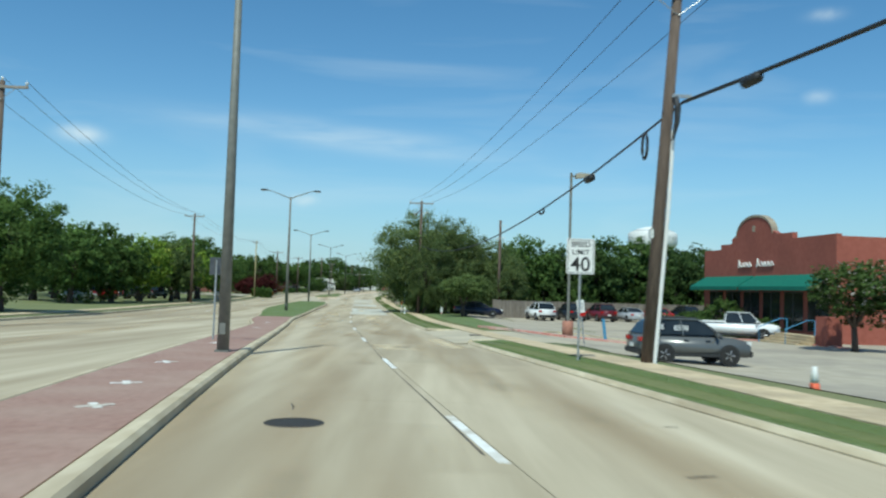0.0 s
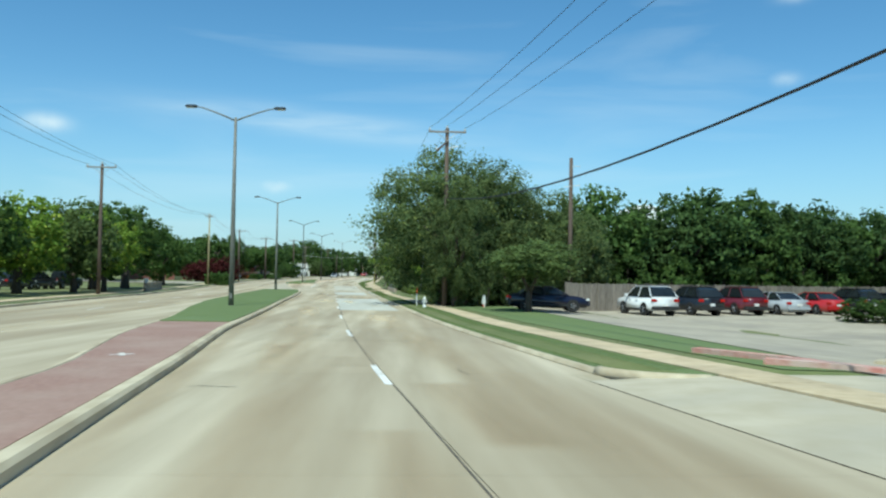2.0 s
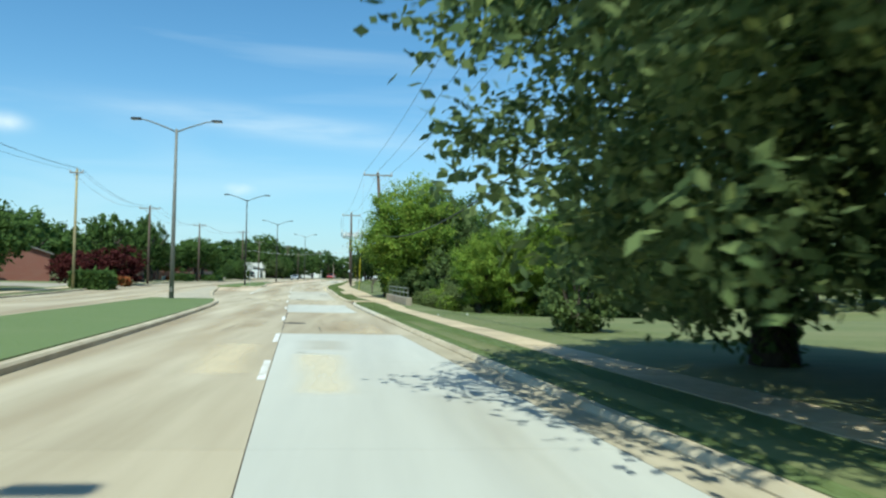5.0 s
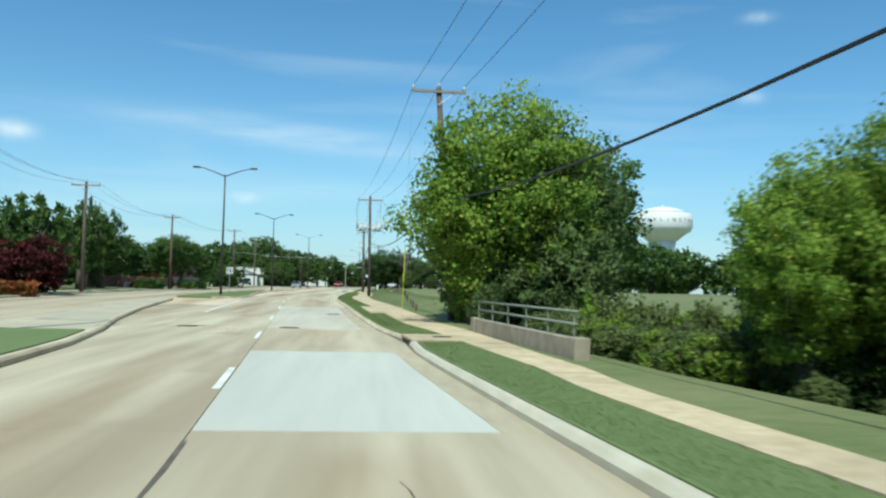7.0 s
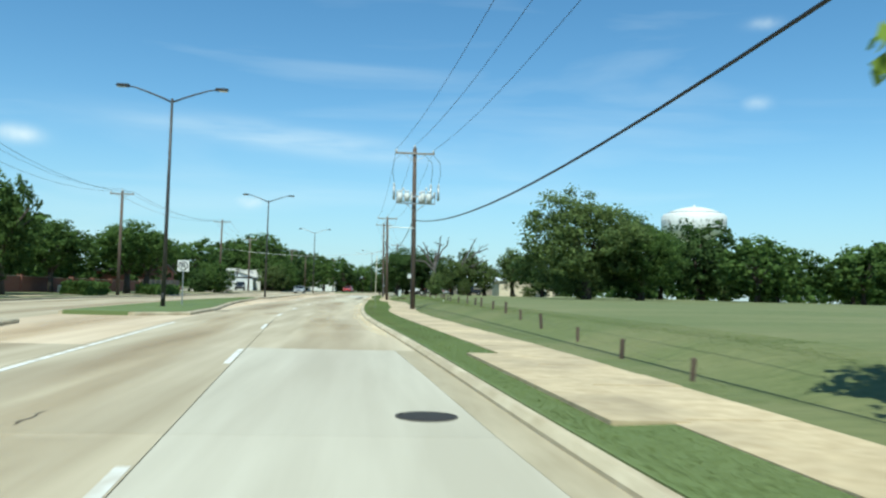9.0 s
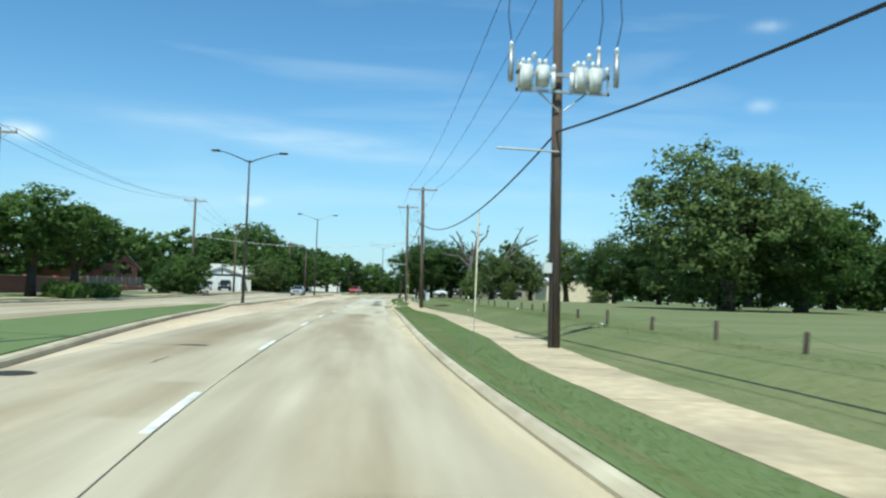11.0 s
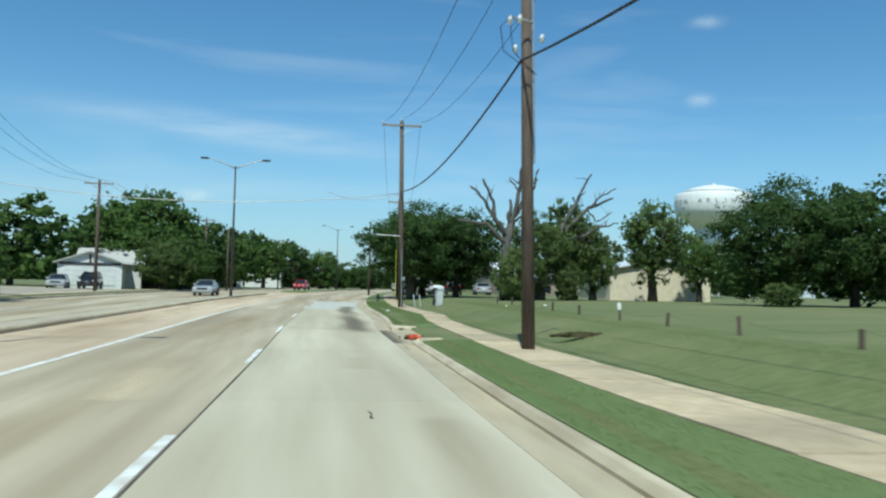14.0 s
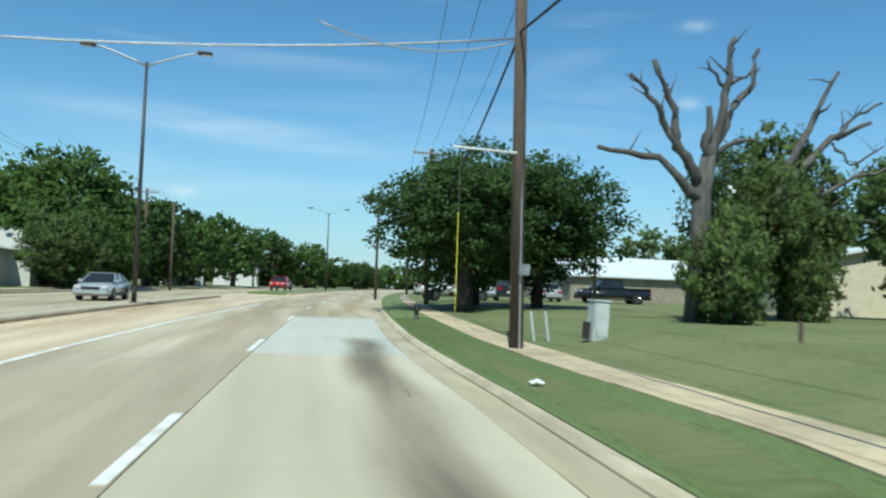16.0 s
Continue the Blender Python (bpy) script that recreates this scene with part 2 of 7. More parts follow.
M_BLACK = surf("black_paint", (0.012, 0.012, 0.012), (0.022, 0.022, 0.022), 6, 0.5)
M_SIGNBACK = surf("aluminium_sheet", (0.3, 0.31, 0.32), (0.38, 0.39, 0.4), 5, 0.45, metal=0.5)
# Darker copy of the aluminium: shade on the sign's back is in the colour.
M_SIGNDARK = surf("shaded_sign_back", (0.12, 0.125, 0.13), (0.18, 0.185, 0.19), 5, 0.5, metal=0.3)
M_YELLOW = surf("yellow_plastic", (0.62, 0.55, 0.03), (0.75, 0.68, 0.06), 4, 0.5)
M_ORANGE = surf("orange_plastic", (0.6, 0.09, 0.035), (0.72, 0.14, 0.06), 6, 0.6)
M_BLUE = surf("blue_paint", (0.05, 0.2, 0.36), (0.08, 0.28, 0.46), 6, 0.6)
M_REDBRICK = surf("brick_wall", (0.2, 0.075, 0.055), (0.27, 0.11, 0.08), 14, 0.9, 0.4, (1, 1, 3), ((0.24, 0.12, 0.09), 0.8, 0.5))
M_STUCCO = surf("red_stucco", (0.27, 0.075, 0.05), (0.33, 0.1, 0.07), 3, 0.9, 0.2, (1, 1, 1), ((0.22, 0.065, 0.045), 0.4, 0.5))
M_AWNING = surf("green_canvas", (0.0, 0.1, 0.065), (0.01, 0.15, 0.1), 5, 0.75)
M_GLASS = surf("dark_window", (0.012, 0.015, 0.017), (0.025, 0.03, 0.033), 1, 0.08)
M_FENCE = surf("grey_fence_boards", (0.15, 0.128, 0.105), (0.26, 0.225, 0.185), 5, 0.9, 0.4, (3, 3, 0.4), vary=0.18)
M_CREAM = surf("cream_render", (0.66, 0.57, 0.42), (0.76, 0.68, 0.52), 2, 0.9)
M_ROOF = surf("grey_shingles", (0.17, 0.155, 0.14), (0.28, 0.26, 0.235), 10, 0.9, 0.4, (1, 1, 3))
M_METALROOF = surf("white_metal_roof", (0.66, 0.68, 0.68), (0.76, 0.78, 0.78), 2, 0.4)
M_TYRE = surf("rubber", (0.012, 0.012, 0.012), (0.025, 0.024, 0.023), 12, 0.85)
M_RIM = surf("alloy", (0.4, 0.4, 0.41), (0.55, 0.55, 0.56), 6, 0.3, metal=0.8)
M_PLASTIC = surf("black_trim", (0.018, 0.018, 0.018), (0.03, 0.03, 0.03), 8, 0.6)
M_REDLIGHT = surf("red_lens", (0.35, 0.01, 0.01), (0.45, 0.02, 0.015), 4, 0.2)
M_CLEAR = surf("clear_lens", (0.6, 0.6, 0.58), (0.7, 0.7, 0.68), 4, 0.15)
M_BARK = surf("bark", (0.045, 0.033, 0.024), (0.1, 0.078, 0.06), 6, 0.95, 0.8, (3, 3, 0.6))
M_DEADBARK = surf("bare_grey_wood", (0.05, 0.046, 0.042), (0.16, 0.148, 0.134), 3, 0.9, 0.6, (3, 3, 0.5), ((0.07, 0.05, 0.04), 0.9, 0.6))
M_STONE = surf("weathered_concrete", (0.27, 0.225, 0.165), (0.39, 0.33, 0.245), 2.5, 0.9, 0.3, (1, 1, 1), ((0.17, 0.14, 0.11), 0.5, 0.6))
M_LEAF = foliage("oak_leaves", (0.07, 0.125, 0.033), (0.13, 0.205, 0.055), 0.5)
# Dark trees, and bushes that stand in for shade by the creek.
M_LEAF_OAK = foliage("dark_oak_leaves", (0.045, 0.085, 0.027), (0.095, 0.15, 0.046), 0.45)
M_LEAF2 = foliage("elm_leaves", (0.11, 0.16, 0.055), (0.2, 0.265, 0.092), 0.55)
M_LEAF6 = foliage("hackberry_leaves", (0.085, 0.135, 0.052), (0.215, 0.275, 0.105), 0.55, (0.34, 0.38, 0.11))
M_STRAW = foliage("dead_grass", (0.07, 0.065, 0.032), (0.15, 0.135, 0.07), 0.2)
M_WEED = foliage("bank_weeds", (0.115, 0.16, 0.05), (0.21, 0.25, 0.09), 0.45)
M_LEAF3 = foliage("yellow_green_leaves", (0.13, 0.225, 0.035), (0.3, 0.41, 0.07), 0.5, (0.55, 0.56, 0.1))
M_LEAF4 = foliage("red_leaves", (0.05, 0.012, 0.012), (0.12, 0.03, 0.028))
M_LEAF5 = foliage("myrtle_leaves", (0.05, 0.095, 0.025), (0.12, 0.175, 0.05), 0.4, (0.62, 0.55, 0.52))
M_FLOWER = foliage("orange_flowers", (0.09, 0.1, 0.03), (0.42, 0.1, 0.04), 0.3)


def paint(name, c):
    return surf(name, tuple(v * 0.9 for v in c), c, 2, 0.28, coat=0.6)


# ---- the road's line and profile ----
LINE_Y = [-120, -60, -8, 19, 42, 70, 100, 124, 149, 172, 196, 225, 250, 282, 320, 364, 420, 520, 700]
LINE_X = [26, 17.2, 9.63, 6.37, 3.98, 1.68, -0.5, -2.35, -4.15, -5.68, -5.89, -5.42, -5.04, -3.5, 0.2, 6.5, 17, 40, 85]
PROF_Y = [-120, -25, 0, 25, 50, 75, 100, 125, 150, 175, 200, 225, 250, 275, 300, 350, 400, 700]
PROF_Z = [1.499, 0.395, 0.001, -0.456, -0.79, -0.888, -1.002, -0.996, -0.748, -0.61, -0.482, -0.467, -0.353, -0.136, 0.037, 0.222, 0.299, 0.313]


def spline(xs, ys):
    xs, ys = np.array(xs, float), np.array(ys, float)
    d = np.diff(ys) / np.diff(xs)
    m = np.r_[d[0], (d[:-1] + d[1:]) / 2, d[-1]]

    def f(x):
        x = np.clip(x, xs[0], xs[-1])
        i = np.clip(np.searchsorted(xs, x) - 1, 0, len(xs) - 2)
        h = xs[i + 1] - xs[i]
        t = (x - xs[i]) / h
        return float((1 + 2 * t) * (1 - t) ** 2 * ys[i] + t * (1 - t) ** 2 * h * m[i] + t * t * (3 - 2 * t) * ys[i + 1] + t * t * (t - 1) * h * m[i + 1])

    return f


line, grade = spline(LINE_Y, LINE_X), spline(PROF_Y, PROF_Z)


def lerp(v, xs, ys):
    return float(np.interp(v, xs, ys))


def lot_z(x, y):
    return -0.42 - lerp(y, (32, 56), (0.0, 0.24)) - 0.06 * max(0.0, min(x - 14, lerp(y, (20, 35, 50, 60), (7, 8, 8, 3.5))))


def rise(s, y):
    """Height of the ground over the road's edge, s metres right of the lane line."""
    if -18.75 <= s <= 4.6:
        return -0.12
    if s < 0:
        return lerp(-s, (18.8, 21, 30, 60, 200), (0.13, 0.17, 0.2, 0.3, 0.6))
    base = lerp(s, (4.6, 7.6, 900), (0.13, 0.17, 0.17))
    lot = lot_z(line(y) + s, y) - grade(y)
    field = lerp(s, (8.1, 9.8, 20, 60, 200), (0.17, 0.66, 0.85, 1.1, 1.1))
    creek = lerp(s, (7.6, 9.0, 12, 25, 60), (0.17, 0.0, -1.5, -1.6, 0.6))
    kl = max(0.0, min(1.0, (88 - y) / 12)) * max(0.0, min(1.0, (s - 7.6) / 3.0))
    kf = max(0.0, min(1.0, (y - 131) / 14)) * lerp(y, (250, 285), (1, 0.45))
    kc = max(0.0, min(1.0, (y - 104) / 8)) * max(0.0, min(1.0, (132 - y) / 8))
    if s < 7.6:
        return base
    return base * max(0.0, 1 - kl - kf - kc) + lot * kl + field * kf + creek * kc


def ground_z(x, y):
    return grade(y) + rise(x - line(y), y)


def at(s, y, up=0.0):
    """A place s metres right of the lane line at y."""
    return Vector((line(y) + s, y, grade(y) + up))


# ---- building blocks ----


def part(name, bm, material, parent=None, label=""):
    me = bpy.data.meshes.new(name)
    bm.to_mesh(me)
    bm.free()
    me.materials.append(material)
    ob = new(name, me)
    if parent:
        ob.parent = parent
    if label:
        ob["label"] = label
    return ob


def thing(name, m, label, category, group=""):
    ob = new(name)
    ob.matrix_basis = m
    return tagged(ob, label, category, group)


def smooth(ob):
    for p in ob.data.polygons:
        p.use_smooth = True
    return ob


def box(bm, x0, x1, y0, y1, z0, z1):
    v = [bm.verts.new((x, y, z)) for z in (z0, z1) for x, y in ((x0, y0), (x1, y0), (x1, y1), (x0, y1))]
    for f in ((3, 2, 1, 0), (4, 5, 6, 7), (0, 1, 5, 4), (1, 2, 6, 5), (2, 3, 7, 6), (3, 0, 4, 7)):
        bm.faces.new([v[i] for i in f])
    return bm


def boxed(x0, x1, y0, y1, z0, z1, bevel=0.0):
    bm = box(bmesh.new(), x0, x1, y0, y1, z0, z1)
    if bevel:
        bmesh.ops.bevel(bm, geom=bm.edges[:], offset=bevel, segments=2, affect="EDGES")
    return bm


def tube(bm, path, radii, n=8, caps=True):
    """A round bar along a path."""
    path = [Vector(p) for p in path]
    rings = []
    for i, p in enumerate(path):
        way = (path[min(i + 1, len(path) - 1)] - path[max(i - 1, 0)]).normalized()
        side = way.cross(Vector((0, 0, 1)) if abs(way.z) < 0.9 else Vector((0, 1, 0))).normalized()
        up = side.cross(way)
        r = radii[i] if isinstance(radii, (list, tuple)) else radii
        rings.append([bm.verts.new(p + r * (math.cos(k * math.tau / n) * side + math.sin(k * math.tau / n) * up)) for k in range(n)])
    for a, b in zip(rings, rings[1:]):
        for k in range(n):
            bm.faces.new((a[k], b[k], b[(k + 1) % n], a[(k + 1) % n]))
    if caps:
        bm.faces.new(rings[0])
        bm.faces.new(rings[-1][::-1])
    return bm


def lathe(bm, profile, n=16, m=None):
    """A turned shape from (radius, height) pairs."""
    rings = []
    for r, z in profile:
        rings.append([bm.verts.new((r * math.cos(k * math.tau / n), r * math.sin(k * math.tau / n), z)) for k in range(n)])
    for a, b in zip(rings, rings[1:]):
        for k in range(n):
            bm.faces.new((a[k], a[(k + 1) % n], b[(k + 1) % n], b[k]))
    bm.faces.new(rings[0][::-1])
    bm.faces.new(rings[-1])
    if m:
        bmesh.ops.transform(bm, matrix=m, verts=bm.verts)
    return bm


def prism(outline, depth, axis="y"):
    """A flat outline of (u, z) pairs pushed out by depth, centred, along y (or x)."""
    bm = bmesh.new()
    put = (lambda u, d, z: (u, d, z)) if axis == "y" else (lambda u, d, z: (d, u, z))
    a = [bm.verts.new(put(u, -depth / 2, z)) for u, z in outline]
    b = [bm.verts.new(put(u, depth / 2, z)) for u, z in outline]
    bm.faces.new(a)
    bm.faces.new(b[::-1])
    for i in range(len(a)):
        j = (i + 1) % len(a)
        bm.faces.new((a[j], a[i], b[i], b[j]))
    bmesh.ops.recalc_face_normals(bm, faces=bm.faces[:])
    return bm


def lettering(text, size, material, parent, m, name="lettering", label="", bold=0.0):
    cu = bpy.data.curves.new(name, "FONT")
    cu.body, cu.size, cu.align_x, cu.align_y, cu.extrude = text, size, "CENTER", "CENTER", 0.003
    cu.offset = size * bold
    tmp = bpy.data.objects.new(name, cu)
    me = bpy.data.meshes.new_from_object(tmp)
    bpy.data.objects.remove(tmp)
    me.materials.clear()
    me.materials.append(material)
    ob = new(name, me)
    ob.parent = parent
    ob.matrix_basis = m
    if label:
        ob["label"] = label
    return ob


def steps(a, b, d=4.0):
    n = max(1, int(math.ceil((b - a) / d)))
    return [a + (b - a) * i / n for i in range(n + 1)]


def const(v):
    return lambda y: v


def ribbon(ys, left, right, top, thick, lift=None, kerb=0.0):
    """A slab along the road between two offsets that are functions of y. kerb: rounding of the top edges."""
    bm = bmesh.new()
    prev = None
    for y in ys:
        l, r = left(y), right(y)
        u = top + (lift(y) if lift else 0)
        pts = [(l, u - thick), (l, u - kerb), (l + kerb, u), (r - kerb, u), (r, u - kerb), (r, u - thick)] if kerb else [(l, u - thick), (l, u), (r, u), (r, u - thick)]
        row = [bm.verts.new(at(s, y, z)) for s, z in pts]
        if prev:
            for i in range(len(row)):
                bm.faces.new((prev[i], prev[(i + 1) % len(row)], row[(i + 1) % len(row)], row[i]))
        else:
            bm.faces.new(row)
        prev = row
    bm.faces.new(prev[::-1])
    bmesh.ops.recalc_face_normals(bm, faces=bm.faces[:])
    return bm

# ---- ground, road, kerbs, medians ----
S_COLS = [-900, -300, -120, -60, -40, -30, -24, -21, -18.8, -18.7, 4.55, 4.62, 6.0, 7.6, 8.1, 8.8, 9.5, 10.6, 12, 14, 17, 20, 25, 30, 36, 45, 60, 120, 300, 900]
Y_ROWS = sorted(set(steps(-110, 300, 4) + [16.2, 16.4, 29.4, 29.6] + steps(300, 520, 20) + [700, 1100, 2500]))
bm = bmesh.new()
grid = []
for y in Y_ROWS:
    row = []
    for s in S_COLS:
        up = rise(s, y)
        if 16.3 < y < 29.5 and 4.6 < s < 9.0:
            up = -0.1
        row.append(bm.verts.new((line(min(y, 650)) + s, y, grade(y) + up)))
    grid.append(row)
for r0, r1 in zip(grid, grid[1:]):
    for i in range(len(S_COLS) - 1):
        bm.faces.new((r0[i], r0[i + 1], r1[i + 1], r1[i]))
tagged(smooth(part("ground", bm, M_FIELD)), "mown yellow-green grass ground", "ground", kind="structure")


def median_left(y):
    return lerp(y, (-60, 30, 40, 50, 62, 74, 100, 125, 135, 300), (-6.8, -6.0, -7.2, -7.6, -8.8, -9.6, -10.0, -9.4, -9.3, -9.2))


def median_right(y):
    return lerp(y, (-60, 20, 32, 44, 54, 66, 112, 118, 124, 130, 140, 154, 160), (-3.8, -3.9, -4.0, -4.35, -4.22, -4.12, -4.2, -4.4, -5.0, -5.9, -6.9, -7.8, -8.2))


road = tagged(part("road", ribbon(steps(-105, 520), const(-18.6), const(4.52), -0.012, 0.3), M_JOINT), "pale tan concrete road with dark joints", "road", kind="structure")


def kerb_foot(y):
    """Offset of the right kerb's face."""
    return lerp(y, (-20, 60, 95, 102, 116.5, 119.6, 122.2, 125, 127, 138, 165, 186, 208, 220, 231, 240, 247, 253, 258, 264), (4.12, 4.12, 4.1, 4.0, 4.02, 4.26, 4.34, 4.15, 4.05, 3.98, 4.12, 4.16, 4.2, 4.02, 3.98, 3.92, 4.2, 4.1, 3.9, 3.72))


def kerb_top(y):
    """Height of the right kerb, which is low and worn but for the rebuilt length by the bridge."""
    return lerp(y, (94, 101, 119, 126, 210, 240), (0.095, 0.155, 0.155, 0.12, 0.12, 0.1))


def walk_left(y):
    return lerp(y, (-30, -6, 1, 17, 40, 50, 59, 75, 95, 109, 112.5, 124, 129, 135, 165, 178, 186, 196, 208, 213, 219, 226, 237, 244, 250, 253, 257, 263), (5.3, 5.45, 5.75, 5.82, 5.84, 5.7, 5.88, 5.7, 5.5, 5.46, 5.72, 5.7, 5.32, 5.4, 5.66, 5.76, 6.28, 6.3, 6.45, 6.08, 5.64, 5.5, 5.64, 5.82, 6.3, 6.08, 5.75, 5.5))


def walk_right(y):
    return walk_left(y) + lerp(y, (3, 40, 62, 95, 109, 113, 121, 124, 128, 186, 213, 220, 226, 234, 262), (1.26, 1.16, 1.12, 0.95, 0.88, 1.0, 1.3, 1.4, 1.6, 1.72, 1.75, 1.65, 1.5, 1.16, 1.12))


def slab(y0, y1, left, right, material):
    return part("slab", ribbon(steps(y0 + 0.006, y1 - 0.006, 4), lambda y: left(y) + 0.007, lambda y: right(y) - 0.007, 0.0, 0.2), material, road)


def is_new(y):
    return 64.4 < y < 90 or 106.3 < y < 117.5 or 127.5 < y < 149.5 or 259.8 < y < 276


# our two lanes: slabs broken at the patches
cuts = [-100, -60, -30, -12, -3.5, 5, 13.6, 22, 30.5, 39, 47.5, 56, 64.4, 73, 81.5, 90, 98, 106.3, 117.5, 127.5, 138.5, 149.5, 158, 167, 176, 185, 194, 203, 212, 221, 230, 239.4, 249.5, 259.8, 268, 276, 285, 295, 310, 330, 360, 400, 450, 510]
for a, b in zip(cuts, cuts[1:]):
    mid = (a + b) / 2
    fresh = M_ROAD_MID if 127 < mid < 150 else M_ROAD_PALE if 212 < mid < 259.8 else M_ROAD_NEW if is_new(mid) else None
    drive = (a < 29 and b > 17) or (a < 238.6 and b > 232.4)
    slab(a, b, const(0), (lambda y: kerb_foot(y) - 0.5) if fresh or drive else kerb_foot, fresh or M_ROAD)
    if mid < 126:
        slab(a, b, median_right, const(0), M_ROAD)
    else:
        slab(a, b, const(-3.75), const(0), M_ROAD)
        slab(a, b, const(-9.25), const(-3.75), M_ROAD_PEACH if mid > 150 else M_ROAD)
for a, b in zip(cuts[::2], cuts[2::2]):
    slab(a, b, lambda y: -13.9, lambda y: median_left(y) if y < 126 else -9.25, M_ROAD)
    slab(a, b, const(-18.5), const(-13.9), M_ROAD)
for a, b in ((13.6, 17), (29, 30.5), (64.4, 90), (106.3, 117.5), (127.5, 149.5), (212, 232.4), (238.6, 239.4), (239.4, 276)):
    tagged(part("gutter", ribbon(steps(a, b, 3), lambda y: kerb_foot(y) - 0.5, kerb_foot, 0.0, 0.2), M_GUTTER), "yellowish concrete gutter", "gutter", kind="structure")
for a, b, m in ((-105, 16.5, M_KERB), (30.5, 102, M_KERB), (102, 119.75, M_KERB_NEW), (122.1, 232.4, M_KERB), (238.6, 505, M_KERB)):
    tagged(part("kerb", ribbon(steps(a, b, 3), kerb_foot, lambda y: kerb_foot(y) + 0.26, 0.0, 0.4, kerb_top, 0.07), m), "worn concrete kerb" if m is M_KERB else "newer pale concrete kerb", "kerb", kind="structure")
tagged(part("kerb", ribbon(steps(-105, 505), const(-18.68), const(-18.5), 0.15, 0.4, kerb=0.035), M_KERB), "worn concrete kerb", "kerb", kind="structure")


def median(name, y0, y1, left, right, material, label, fill=0.14):
    tagged(part("kerb", ribbon(steps(y0, y1, 2), lambda y: right(y) - 0.28, right, 0.16, 0.4, kerb=0.05), M_KERB), "worn concrete kerb of the median", "kerb", kind="structure")
    tagged(part("kerb", ribbon(steps(y0, y1, 2), left, lambda y: left(y) + 0.18, 0.15, 0.4, kerb=0.04), M_KERB), "worn concrete kerb of the median", "kerb", kind="structure")
    tagged(part(name, ribbon(steps(y0, y1, 2), lambda y: left(y) + 0.18, lambda y: right(y) - 0.28, fill, 0.4), material), label, "median", kind="structure")


median("median_pavers", -105, 47, median_left, median_right, M_PAVER, "faded pinkish red paver strip on the median")
median("median_lawn", 47, 122, median_left, median_right, M_GRASS, "mown green grass on the median", 0.18)


def taper(y):
    """Right edge of the second lawn, which narrows for a turning lane."""
    return lerp(y, (166, 168, 176, 182, 189, 196, 208, 217, 222), (-6.0, -3.9, -3.85, -4.4, -5.05, -5.6, -6.4, -7.4, -8.0))


median("median_lawn", 166, 221, const(-9.2), taper, M_GRASS, "dry mown grass on the median", 0.18)
median("median_concrete", 122, 158, median_left, median_right, M_APRON, "bare concrete median nose")
median("median_concrete", 221, 302, const(-9.1), lambda y: lerp(y, (221, 225), (-8.0, -7.6)), M_APRON, "narrow bare concrete median", 0.12)
median("median_lawn", 320, 420, const(-9.1), const(-5.0), M_GRASS, "mown grass on the median", 0.18)

def verge_near(y):
    """Where the verge begins behind the kerb; it rounds off at the driveway."""
    for a, b, c in ((16.5, 18.0, 5.75), (30.5, 29.0, 5.7)):
        if min(a, b) < y < max(a, b):
            return c - math.sqrt(max(0.0, 1.5 ** 2 - (y - a) ** 2)) + 0.05
    return kerb_foot(y) + 0.24


# verge, pavement slabs
for a, b in ((-105, 17.95), (29.05, 232.4), (238.6, 505)):
    bm = bmesh.new()
    prev = None
    for y in steps(a, b, 2) if a > 200 else sorted(steps(a, b, 2) + [16.5, 16.9, 17.2, 17.5, 17.7, 17.85] if a < 0 else steps(30.5, b, 2) + [29.05, 29.15, 29.3, 29.5, 29.8, 30.1]):
        near = verge_near(y)
        row = [bm.verts.new(at(q, y, z)) for q, z in ((near, -0.15), (near, kerb_top(y) - 0.004), (walk_left(y) + 0.005, 0.165), (walk_left(y) + 0.005, -0.15))]
        if prev:
            for i in range(4):
                bm.faces.new((prev[i], prev[(i + 1) % 4], row[(i + 1) % 4], row[i]))
        prev = row
    tagged(part("verge", bm, M_GRASS), "short green verge between kerb and pavement", "verge", kind="structure")


pavement = tagged(part("pavement", ribbon(steps(-105, 505, 3), walk_left, walk_right, 0.15, 0.25), M_STONE), "tan concrete pavement slabs", "pavement", kind="structure")
y = -30.0
rng = random.Random(4)
while y < 300:
    n = 1.52
    up = 0.185 + rng.uniform(-0.008, 0.008)
    part("slab", ribbon([y + 0.008, y + n - 0.008], lambda q: walk_left(q) + 0.01, lambda q: walk_right(q) - 0.01, up, 0.1), M_WALK, pavement)
    y += n
tagged(part("pavement", ribbon(steps(-105, 505), const(-21.2), const(-19.9), 0.2, 0.3), M_WALK), "pale concrete pavement across the road", "pavement", kind="structure")
# bulge of paving by the bridge
tagged(part("paving_patch", ribbon(steps(138.5, 147, 2), lambda y: walk_left(y) - 0.7, lambda y: walk_left(y) + 0.2, 0.195, 0.1), M_WALK), "wider patch of concrete pavement", "pavement", kind="structure")


def sheet(name, ys, left, right, lift, material, label, cols=6):
    """A surface that lies on the ground's own shape."""
    bm = bmesh.new()
    prev = None
    for y in ys:
        row = []
        for i in range(cols + 1):
            s = left(y) + (right(y) - left(y)) * i / cols
            row.append(bm.verts.new((line(y) + s, y, lift(s, y))))
        if prev:
            for i in range(cols):
                bm.faces.new((prev[i], prev[i + 1], row[i + 1], row[i]))
        prev = row
    ob = part(name, bm, material)
    return tagged(ob, label, "paving", kind="structure")


